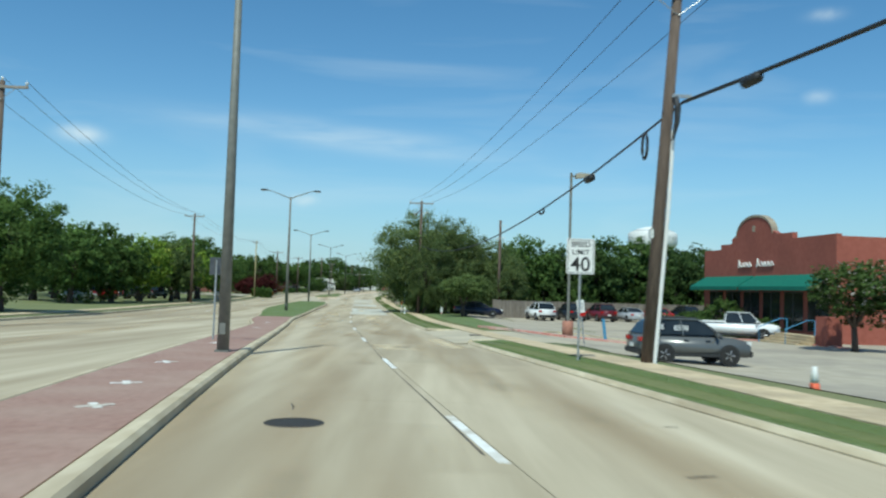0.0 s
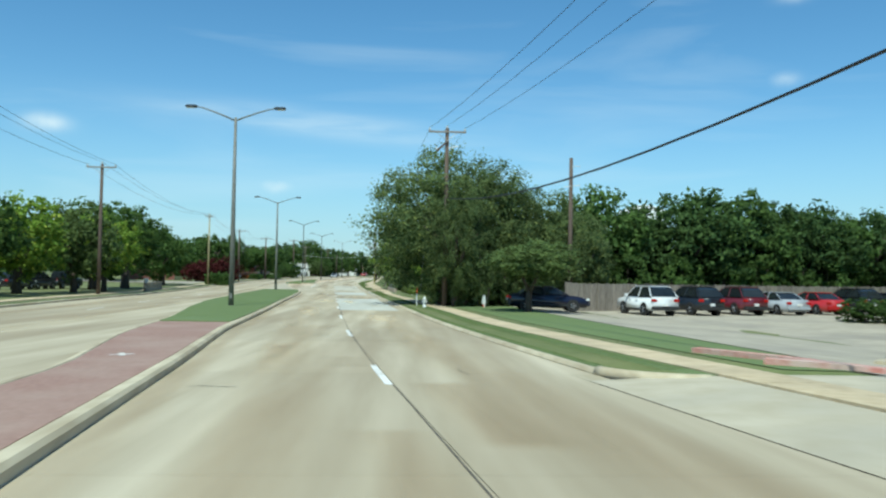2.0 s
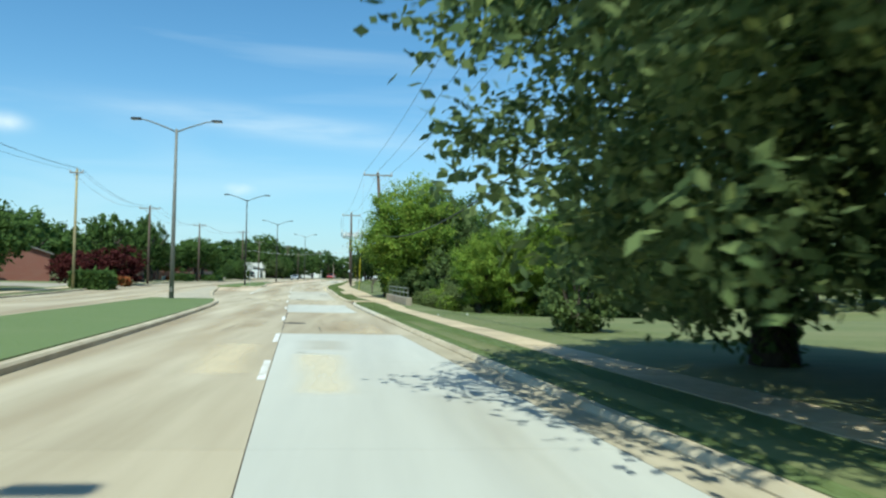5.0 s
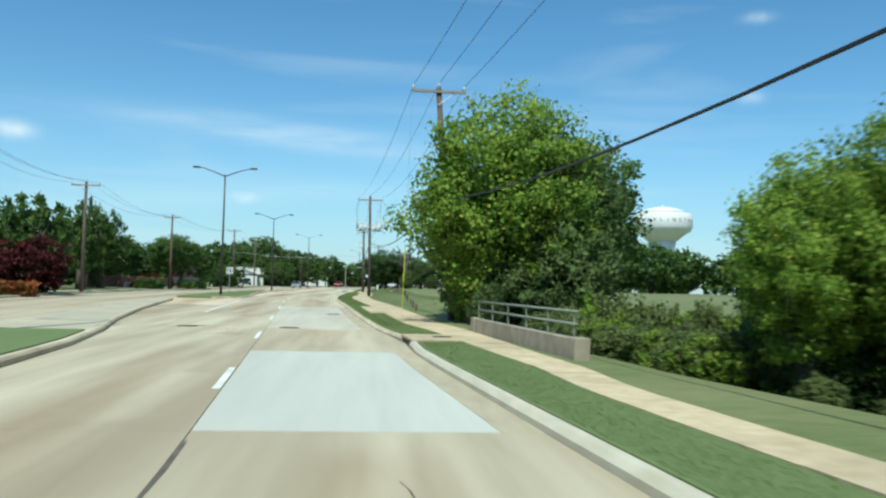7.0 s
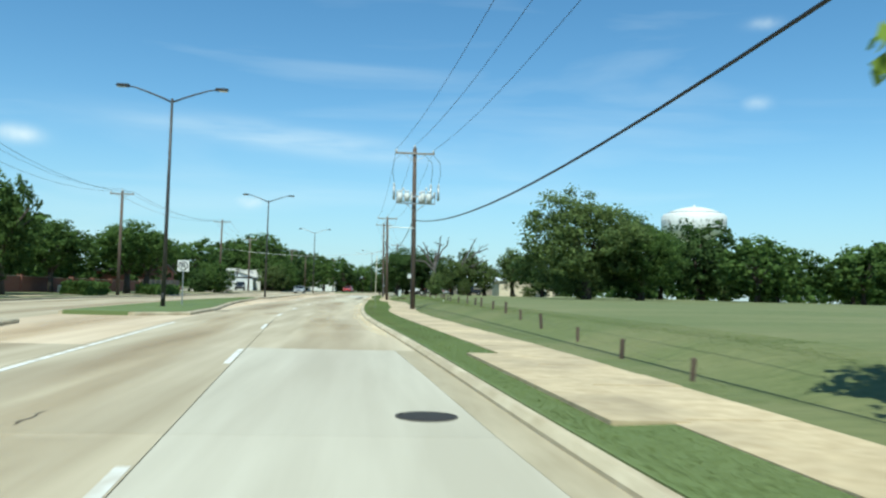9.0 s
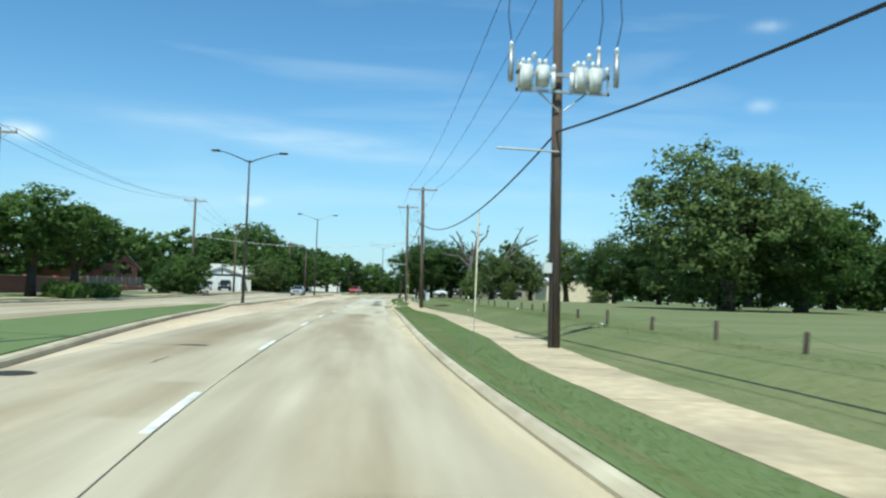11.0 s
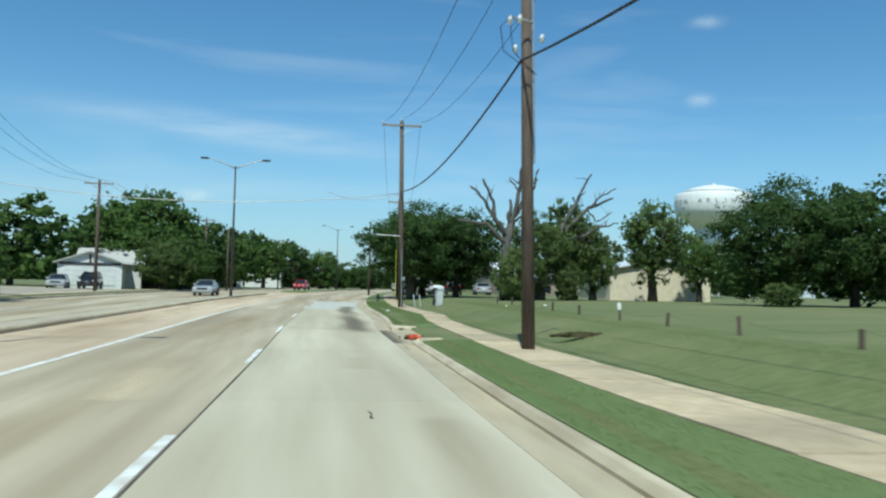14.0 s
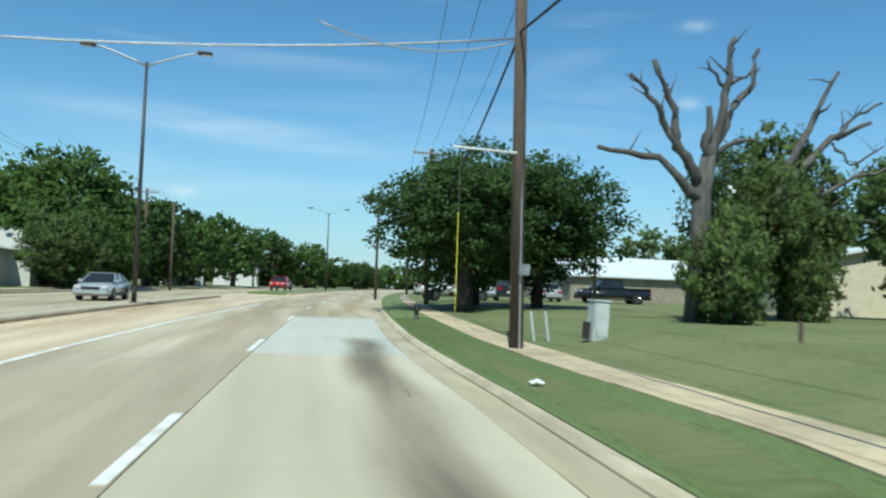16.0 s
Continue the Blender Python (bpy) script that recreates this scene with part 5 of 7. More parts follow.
# ---- trees and shrubs ----


def leaf_mesh(name, quads, lean, material):
    """Small leaves whose shading follows the rounding of the clump that they belong to."""
    lean = lean / (np.linalg.norm(lean, axis=1)[:, None] + 1e-9)
    flat = np.cross(quads[:, 1] - quads[:, 0], quads[:, 2] - quads[:, 0])
    turned = (flat * lean).sum(1) < 0
    quads[turned] = quads[turned][:, ::-1]
    sides = quads.shape[1]
    me = bpy.data.meshes.new(name)
    me.from_pydata(quads.reshape(-1, 3).tolist(), [], np.arange(len(quads) * sides).reshape(-1, sides).tolist(), shade_flat=False)
    me.normals_split_custom_set(np.repeat(lean, sides, 0).tolist())
    me.materials.append(material)
    return me


def crown_mesh(seed, leaves, clumps, size, hollow=0.35, ragged=0.28, aspect=0.55):
    """A crown of radius 1 about the origin: clumps of small leaves on a lumpy ball."""
    g = np.random.default_rng(seed)
    d = g.normal(size=(clumps, 3))
    d /= np.linalg.norm(d, axis=1)[:, None]
    far = g.uniform(hollow, 1.0, clumps) ** 0.6
    lump = 1 + ragged * np.sin(3 * d[:, 0] + seed) * np.cos(2.3 * d[:, 1] - seed) + ragged * 0.6 * g.normal(size=clumps) * 0.5
    centre = d * (far * np.clip(lump, 0.76, 1.1) * 0.9)[:, None]
    reach = g.uniform(0.1, 0.22, clumps)
    which = g.integers(0, clumps, leaves)
    o = g.normal(size=(leaves, 3))
    o /= np.linalg.norm(o, axis=1)[:, None]
    o[:, 2] = o[:, 2] * 0.75 + 0.1
    p = centre[which] + o * (reach[which] * np.clip(np.abs(g.normal(0.62, 0.26, leaves)), 0, 1.02))[:, None]
    along = g.normal(size=(leaves, 3)) + 0.7 * o
    along[:, 2] -= 0.35
    along /= np.linalg.norm(along, axis=1)[:, None]
    n = g.normal(size=(leaves, 3)) * 0.45 + 0.8 * o + np.array((0, 0, 0.55))
    across = np.cross(along, n)
    across /= np.linalg.norm(across, axis=1)[:, None] + 1e-9
    k = size * g.uniform(0.6, 1.3, leaves)[:, None]
    v = np.stack([p - along * k, p + across * k * aspect, p + along * k, p - across * k * aspect], 1)
    out = centre[which] / (np.linalg.norm(centre[which], axis=1)[:, None] + 1e-9)
    return leaf_mesh("crown", v, 0.6 * o + 0.5 * out + np.array((0, 0, 0.3)) + g.normal(size=(leaves, 3)) * 0.42, M_LEAF)


straw = new("straw", leaf_mesh("straw", np.stack([p - d, p + e, p + d, p - e], 1), p * (0, 1, 1) + (0, 0, 0.1), M_STRAW))
straw.parent = heap
straw["kind"] = "stuff"

CROWNS = [crown_mesh(1, 3600, 170, 0.066), crown_mesh(2, 3600, 150, 0.066, 0.3, 0.4), crown_mesh(3, 3400, 140, 0.068, 0.2, 0.5), crown_mesh(4, 3600, 180, 0.064, 0.45, 0.2)]
RICH = [crown_mesh(11, 8200, 300, 0.046, 0.3, 0.4), crown_mesh(12, 8200, 270, 0.047, 0.25, 0.45), crown_mesh(13, 7800, 240, 0.05, 0.25, 0.4, 0.75)]
HERO = [crown_mesh(21, 30000, 420, 0.0245, 0.3, 0.4), crown_mesh(22, 23000, 340, 0.029, 0.25, 0.45), crown_mesh(23, 44000, 380, 0.0195, 0.25, 0.4, 0.7)]


def trunk_mesh(seed, forks, r=0.05):
    """Trunk and limbs for a tree one metre tall, to be scaled."""
    g = random.Random(seed)
    bm = bmesh.new()
    b = Vector((g.uniform(-0.02, 0.02), g.uniform(-0.02, 0.02), 0.3))
    tube(bm, [(0, 0, -0.03), (0, 0, 0.1), b], [r * 1.3, r, r * 0.85], 10)
    for k in range(forks):
        a = k * math.tau / forks + g.uniform(-0.4, 0.4)
        out = Vector((math.cos(a), math.sin(a), 0))
        m = b + out * g.uniform(0.08, 0.14) + Vector((0, 0, g.uniform(0.14, 0.22)))
        e = m + out * g.uniform(0.08, 0.18) + Vector((0, 0, g.uniform(0.12, 0.25)))
        tube(bm, [b - Vector((0, 0, 0.04)), m, e], [r * 0.6, r * 0.38, r * 0.12], 7)
        for _ in range(2):
            q = m + Vector((g.uniform(-0.18, 0.18), g.uniform(-0.18, 0.18), g.uniform(0.08, 0.2)))
            tube(bm, [m, q], [r * 0.25, r * 0.06], 5)
    me = bpy.data.meshes.new("trunk")
    bm.to_mesh(me)
    bm.free()
    for p in me.polygons:
        p.use_smooth = True
    me.materials.append(M_BARK)
    return me


TRUNKS = [trunk_mesh(1, 4), trunk_mesh(2, 3, 0.045), trunk_mesh(3, 5, 0.035)]
rt = random.Random(21)


def tree(x, y, r, h, low, leaf, crown=None, label="broad green shade tree", category="tree", name="tree", group="", ry=None, trunk=True):
    """low: height at which the crown begins."""
    ob = thing(name, pose(x, y, ground_z(x, y)), label, category, group)
    if trunk:
        t = new("trunk", rt.choice(TRUNKS))
        t.parent = ob
        t.matrix_basis = pose(0, 0, 0, 0, 0, rt.uniform(0, 360)) @ Matrix.Diagonal((h * 0.95, h * 0.95, h * 0.95, 1))
    c = new("crown", crown or rt.choice(CROWNS))
    c.parent = ob
    c.matrix_basis = Matrix.Translation((0, 0, (low + h) / 2)) @ Matrix.Rotation(rt.uniform(0, 6.28), 4, "Z") @ Matrix.Diagonal((r * 1.1, (ry or r) * 1.1, (h - low) / 2 * 1.06, 1))
    c.material_slots[0].link = "OBJECT"
    c.material_slots[0].material = leaf
    return ob


def stem_mesh(seed):
    """A few woody stems for a bush one metre tall."""
    g = random.Random(seed)
    bm = bmesh.new()
    for k in range(6):
        a = k * 1.05 + g.uniform(-0.3, 0.3)
        tube(bm, [(0.04 * math.cos(a), 0.04 * math.sin(a), -0.05), (0.14 * math.cos(a), 0.14 * math.sin(a), 0.35), (0.26 * math.cos(a), 0.26 * math.sin(a), 0.75)], [0.02, 0.015, 0.006], 5)
    me = bpy.data.meshes.new("woody_base")
    bm.to_mesh(me)
    bm.free()
    me.materials.append(M_BARK)
    return me


STEMS = [stem_mesh(1), stem_mesh(2)]


def bush(x, y, r, h, leaf, label="dense green bush", ry=None, crown=None):
    ob = tree(x, y, r, h, -0.15 * h, leaf, crown, label, "bush", "bush", ry=ry, trunk=False)
    s = new("woody_base", STEMS[int(abs(x) * 3) % 2])
    s.parent = ob
    s.matrix_basis = Matrix.Diagonal((h, h, h, 1))
    return ob


WOOD = "dense green tree in a row behind the fence"
# big clump by the hydrant and the row behind the car park
FINE = crown_mesh(24, 46000, 440, 0.018, 0.35, 0.4)
tree(9.2, 73.6, 6.1, 11.1, 0.3, M_LEAF6, FINE, "tall dense green tree overhanging the pavement")
tree(12.8, 73.6, 4.6, 10.6, 0.2, M_LEAF6, FINE, "tall dense green tree overhanging the pavement")
tree(10.2, 79.5, 3.8, 9.0, 0.2, M_LEAF2, HERO[1], "dense green tree beside the pavement")
tree(9.5, 68.4, 2.5, 8.4, 0.2, M_LEAF6, FINE, "dense green tree growing round a utility pole")
tree(16.8, 73.6, 4.0, 8.2, 0.3, M_LEAF6, HERO[0], WOOD)
tree(18.2, 70.4, 2.4, 6.4, 0.3, M_LEAF6, HERO[1], WOOD)
bush(8.7, 70.4, 1.3, 3.2, M_LEAF2, "dark bush under a tall tree", crown=RICH[0])
for x, y, r, h in ((10.0, 68.4, 1.0, 3.4), (11.3, 68.2, 1.3, 4.4), (13.0, 69.2, 1.6, 4.6), (14.9, 70.2, 1.5, 4.0), (16.6, 70.8, 1.5, 3.6)):
    bush(x, y, r, h, M_LEAF6, "leafy bush at the edge of a clump of trees", crown=HERO[1])
bush(9.4, 90.0, 1.4, 2.6, M_LEAF2, "low green bush beside the pavement")
for i in range(11):
    k = i / 10
    x, y = 21 + 44 * k + rt.uniform(-1, 1), 77 + 21 * k + rt.uniform(-1.5, 1.5)
    tree(x, y, rt.uniform(4.2, 5.2), rt.uniform(9.4, 10.8) - (1.4 if i < 2 else 0.3 * k), 0.3, M_LEAF_OAK if i % 3 else M_LEAF, RICH[i % 2], WOOD)
for i in range(7):
    bush(19 + i * 4.2, 73.5 + i * 1.9, 2.4, 4.4, M_LEAF, "dark undergrowth behind the fence")
tree(13.0, 60.3, 2.9, 4.2, 1.5, M_LEAF2, RICH[1], "small spreading tree on the lawn by the car park", ry=2.4)
# restaurant garden
tree(33.0, 27.5, 2.7, 5.2, 1.5, M_LEAF5, RICH[0], "crepe myrtle with pale blossom before the restaurant")
for x, y, r, h in ((32.5, 55.0, 1.5, 1.5), (32.6, 51.5, 1.6, 1.6), (33.0, 47.5, 2.0, 2.9), (32.8, 43.8, 1.6, 1.5), (33.2, 40.6, 1.6, 1.6), (31.8, 58.5, 1.6, 1.4), (36, 61, 2, 1.5)):
    bush(x, y, r, h, M_LEAF, "clipped green shrub before the restaurant")
for x, y, h in ((52, 63, 8.2), (58, 59, 8.4), (46, 68, 8.0)):
    tree(x, y, 4.5, h, 1.0, M_LEAF2, None, "green tree behind the restaurant")

# creek by the bridge
tree(6.6, 131.3, 4.4, 9.7, 0.4, M_LEAF3, HERO[2], "dense yellow-green tree beside the bridge")
tree(10.2, 135.6, 4.4, 9.0, 0.3, M_LEAF, HERO[1], "dark green tree beside the bridge")
tree(6.4, 136.6, 2.4, 6.5, 0.9, M_LEAF3, RICH[2], "yellow-green tree overhanging the pavement")
tree(5.5, 130.4, 1.7, 6.4, 0.7, M_LEAF3, HERO[2], "yellow-green sapling beside the pavement")
# Darker leaves put the tree's shaded hollow into the bushes' colour.
bush(6.6, 129.2, 1.2, 2.6, M_LEAF_OAK, "bush of dark leaves standing in for the shaded hollow beneath a yellow-green tree", crown=RICH[0])
bush(8.2, 127.4, 1.3, 2.8, M_LEAF_OAK, "bush of dark leaves standing in for the shaded hollow beneath a yellow-green tree", crown=RICH[1])
bush(5.3, 131.0, 0.9, 1.7, M_LEAF3, "low leafy bush by a guy wire", crown=RICH[2])
tree(7.2, 131.8, 2.5, 5.2, -0.3, M_LEAF2, RICH[1], "dark sapling under a yellow-green tree")
tree(8.8, 128.6, 2.4, 4.8, -0.3, M_LEAF2, RICH[1], "dark sapling under a yellow-green tree")
tree(6.4, 134.6, 2.3, 5.4, -0.3, M_LEAF, RICH[2], "dark sapling under a yellow-green tree")
tree(9.4, 132.6, 3.4, 9.2, 0.4, M_LEAF2, HERO[1], "dense green tree beside the bridge")
bush(5.25, 125.6, 0.62, 1.75, M_LEAF2, "low leafy bush at the end of the parapet", crown=RICH[1])
for i, (x, y, r, h, leaf) in enumerate(((9.6, 112.2, 1.8, 5.6, M_LEAF3), (11.8, 111.6, 2.3, 6.8, M_LEAF3), (14.0, 111.0, 2.5, 7.8, M_LEAF3), (16.8, 110.0, 3.0, 8.6, M_LEAF2), (12.5, 115.0, 2.4, 6.4, M_LEAF2), (15.5, 115.0, 3.0, 7.5, M_LEAF2), (20.5, 109.0, 3.4, 8.8, M_LEAF2))):
    tree(x, y, r, h, 1.3 if i < 4 else 0.2, leaf, HERO[2] if i < 3 else RICH[1], "leafy sapling thicket beside the creek")
rw = random.Random(77)
for i in range(34):
    y = 113.2 + (i % 17) * 0.75 + rw.uniform(-0.4, 0.4)
    x = lerp(y, (109, 114, 118, 126), (8.5, 7.9, 7.5, 7.3)) + (0 if i < 17 else 1.5) + rw.uniform(0.0, 0.7)
    h = rw.uniform(0.75, 1.15) - ground_z(x, y) + grade(y) + (0.4 if i > 16 else 0)
    bush(x, y, rw.uniform(0.7, 1.0), h, M_WEED if i % 4 else M_LEAF3, "weedy brush on the bank of the creek", crown=RICH[i % 3])
for x, y, r, h in ((11.6, 119.5, 1.7, 2.5), (12.6, 123.0, 1.9, 2.6), (11.0, 125.6, 1.6, 2.4), (14.5, 120.0, 2.0, 2.6)):
    bush(x, y, r, h, M_WEED, "weedy brush on the bank of the creek", crown=RICH[2])
# Shade under the thicket, made of added bushes in the darkest leaf colour.
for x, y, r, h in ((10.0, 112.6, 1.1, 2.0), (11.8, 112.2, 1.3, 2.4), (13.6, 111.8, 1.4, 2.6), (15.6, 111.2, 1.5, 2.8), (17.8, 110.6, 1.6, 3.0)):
    bush(x, y, r, h, M_LEAF_OAK, "bush of dark leaves standing in for the shade beneath a thicket", crown=RICH[0])
for x, y, r, h in ((8.7, 110.2, 0.4, 0.7), (9.9, 109.6, 0.5, 0.8), (10.9, 108.9, 0.45, 0.6)):
    bush(x, y, r, h, M_WEED, "clump of pale weeds beside the pavement", crown=RICH[2])
for x, y, r, h in ((40, 128, 5, 7), (49, 131, 5, 7.5), (58, 140, 6, 8)):
    tree(x, y, r, h, 0.2, M_LEAF2, None, "green tree along the creek")

# field trees
tree(23.4, 219.5, 7.4, 12.4, 0.2, M_LEAF2, HERO[1], "huge spreading oak alone in the field")
tree(30.4, 221.5, 5.4, 10.2, 0.1, M_LEAF, HERO[0], "spreading oak in the field")
tree(27.0, 259.0, 4.8, 8.7, 0.1, M_LEAF_OAK, HERO[0], "dense dark oak in the field")
tree(33.5, 261.0, 5.2, 9.2, 0.1, M_LEAF_OAK, RICH[1], "dense dark oak in the field")
tree(41, 252, 6.5, 12.0, 0.1, M_LEAF_OAK, RICH[0], "dense dark oak in the field")
tree(50, 250, 6.5, 12.5, 0.1, M_LEAF_OAK, RICH[1], "dense dark oak in the field")
bush(24.0, 254.8, 1.3, 1.6, M_LEAF2, "low bush in front of an oak")
tree(31.6, 280.6, 2.1, 5.6, 1.0, M_LEAF, RICH[0], "small dark tree before a cream building")
tree(20.4, 278.5, 2.1, 6.8, 0.5, M_LEAF2, RICH[1], "small rounded tree at the end of the field")
tree(16.9, 273.8, 2.6, 8.6, 0.6, M_LEAF2, RICH[1], "small rounded tree at the end of the field")
tree(13.5, 271.0, 2.6, 7.0, 0.4, M_LEAF2, HERO[1], "leafy tree growing beneath a dead one")
tree(25.4, 277.0, 3.1, 9.0, 1.5, M_LEAF2, RICH[0], "small rounded tree at the end of the field")
for x, y, r, h in ((52, 236, 6, 9), (60, 246, 6, 9), (70, 240, 7, 9), (82, 250, 7, 10), (95, 246, 7, 10), (110, 255, 8, 10), (48, 262, 6, 10), (60, 275, 7, 11), (78, 285, 8, 11), (100, 290, 9, 12), (125, 280, 9, 12), (62, 192, 7, 11), (74, 190, 7, 11), (86, 187, 7, 11), (98, 190, 8, 12), (112, 187, 8, 12), (126, 190, 8, 12), (140, 200, 8, 12)):
    tree(x, y, r, h, 0.2, M_LEAF2 if int(x) % 2 else M_LEAF, None, "distant dark green tree beyond the field")
bush(10.2, 267.2, 1.5, 4.2, M_LEAF2, "green suckers round the foot of a dead tree", crown=RICH[1])
bush(15.4, 270.2, 1.2, 3.2, M_LEAF2, "green suckers round the foot of a dead tree", crown=RICH[0])
# oaks at the corner
tree(4.6, 283.0, 4.9, 9.0, 1.0, M_LEAF_OAK, HERO[0], "dense dark green oak over the pavement")
tree(9.2, 285.5, 4.9, 8.8, 0.9, M_LEAF_OAK, HERO[1], "dense dark green oak over the pavement")
tree(6.5, 290.0, 4.6, 8.2, 0.9, M_LEAF_OAK, RICH[0], "dense dark green oak over the pavement")

# across the road
tree(-18.8, 36.8, 4.2, 8.7, 0.6, M_LEAF, HERO[1], "dark green tree at the corner of a side street")
tree(-27, 38, 5.0, 9.0, 1.0, M_LEAF, None, "dark green tree at the corner of a side street")
SIDE = "green tree in front of a car park across the road"
for x, y, r, h, low, leaf in ((-26.5, 66, 4.0, 8.4, 0.1, M_LEAF), (-25.0, 73, 4.2, 8.8, 0.1, M_LEAF), (-25.0, 82, 3.8, 8.2, 0.9, M_LEAF3), (-23.6, 90, 3.7, 8.4, 1.0, M_LEAF2), (-23.0, 96, 3.3, 8.0, 1.2, M_LEAF3), (-27.5, 132, 4.4, 8.6, 0.3, M_LEAF), (-27.0, 104, 4.6, 9.8, 1.8, M_LEAF), (-26.5, 113, 4.8, 10.0, 1.6, M_LEAF), (-33, 72, 5, 9, 1, M_LEAF2), (-36, 84, 5, 9, 2.2, M_LEAF2), (-44, 95, 6, 10, 2.5, M_LEAF), (-48, 110, 6, 10, 2, M_LEAF2), (-46, 125, 6, 10, 1, M_LEAF)):
    tree(x, y, r, h, low, leaf, RICH[int(abs(x)) % 2] if x > -30 else None, SIDE)
bush(-26, 164.5, 3.6, 4.6, M_LEAF4, "large bush with dark red leaves", crown=RICH[0])
bush(-29.5, 160.5, 2.6, 3.8, M_LEAF4, "large bush with dark red leaves", crown=RICH[0])
for x, y, r, h, low in ((-31, 177, 3.6, 9.6, 1.0), (-28.2, 184, 2.2, 9.4, 1.0), (-33, 189, 4, 9, 1.2), (-29.5, 194.5, 2.6, 9.8, 0.6), (-32, 199, 3.2, 8.6, 1.0), (-28, 222.5, 4.2, 8.2, 2.6), (-29, 234, 4.4, 8.0, 2.6), (-33, 214, 4, 7.5, 1.8)):
    tree(x, y, r, h, low, M_LEAF, RICH[0] if y > 190 else None, "dark green shade tree on a lawn across the road")
bush(-25.0, 260.0, 2.7, 4.8, M_LEAF, "large dense bush beside a driveway", crown=RICH[0])
bush(-27.2, 258.6, 2.0, 3.8, M_LEAF_OAK, "large dense bush beside a driveway", crown=RICH[1])
bush(-27.6, 268.0, 2.6, 4.8, M_LEAF, "large dense bush beside a driveway", crown=RICH[0])
for x, y, r, h in ((-21.6, 307, 3.2, 6.0), (-20.4, 312, 3.4, 6.4), (-20.5, 318, 3.6, 6.8), (-24.5, 321, 4.0, 8.2)):
    tree(x, y, r, h, -0.2, M_LEAF2 if int(x) % 2 else M_LEAF, RICH[1], "dense leafy tree beside a white house")
HOMES = "leafy green tree between the houses"
for x, y, r, h in ((-42, 150, 6, 9), (-50, 165, 7, 10), (-44, 186, 6, 10), (-46, 205, 6, 9), (-44, 222, 6, 9), (-54, 236, 6, 9.5), (-50, 268, 5.5, 9), (-40, 268, 5.5, 9.5), (-38, 282, 5, 9), (-44, 295, 6, 10), (-40, 312, 6, 11), (-26.5, 326, 7.0, 14), (-33, 331, 6, 11), (-24, 316, 4.2, 7.2), (-21.5, 321, 3.8, 6.6), (-27, 314, 3.6, 7.0), (-20.5, 335, 4.4, 8), (-18, 348, 4.2, 7.5), (-23, 355, 6, 10), (-14, 368, 5, 9), (-20, 380, 6, 10), (-9, 395, 5, 8.5), (-3, 412, 5, 8.5), (-14, 420, 7, 10.5), (2, 440, 6, 8), (10, 455, 5, 7), (-5, 470, 8, 10), (14, 480, 6, 8), (-36, 345, 7, 10), (-44, 365, 8, 11)):
    tree(x, y, r * 1.1, h * (1.2 if 315 < y < 430 and h < 13 else 1.0), 0.2, M_LEAF_OAK if int(y) % 2 else M_LEAF, RICH[0] if h > 13 else None, HOMES)
for x, y, r, h in ((20, 345, 5, 7), (28, 360, 6, 8), (36, 380, 6, 8), (32, 410, 7, 9), (45, 420, 7, 9), (40, 450, 7, 9), (60, 440, 8, 10), (26, 330, 5, 7.5), (40, 335, 6, 9), (55, 330, 7, 10), (70, 340, 8, 11), (90, 330, 8, 11)):
    tree(x, y, r, h, 0.3, M_LEAF2, None, "distant green tree near the bend")


# far woods that close the view
def woods(name, x0, x1, y0, y1, n, h, seed):
    g = np.random.default_rng(seed)
    vs, ns = [], []
    for i in range(n):
        k = (i + g.uniform(0, 1)) / n
        x, y = x0 + (x1 - x0) * k, y0 + (y1 - y0) * k + g.uniform(-8, 8)
        r, hh = g.uniform(4, 7), h * g.uniform(0.7, 1.15)
        m = 300
        d = g.normal(size=(m, 3))
        d /= np.linalg.norm(d, axis=1)[:, None]
        p = d * np.array((r, r, hh / 2)) * g.uniform(0.75, 1.0, (m, 1)) + np.array((x, y, hh / 2 - 0.3))
        a = g.normal(size=(m, 3)) * 0.55
        b = np.cross(a, d) * 0.9
        vs.append(np.stack([p - a, p + b, p + a, p - b], 1))
        ns.append(d + np.array((0, 0, 0.3)) + g.normal(size=(m, 3)) * 0.35)
    tagged(new(name, leaf_mesh(name, np.concatenate(vs), np.concatenate(ns), M_LEAF)), "far dark green woods along the horizon", "woods", kind="stuff")


woods("far_woods", -420, -60, 330, 560, 70, 12, 5)
woods("far_woods", -150, 120, 560, 600, 60, 10, 6)
woods("far_woods", 90, 420, 470, 330, 60, 13, 7)
woods("far_woods", -260, -50, 60, 260, 50, 11, 8)
woods("far_woods", 120, 300, 330, 200, 40, 11, 9)
woods("far_woods", 70, 260, 130, 110, 40, 11, 10)


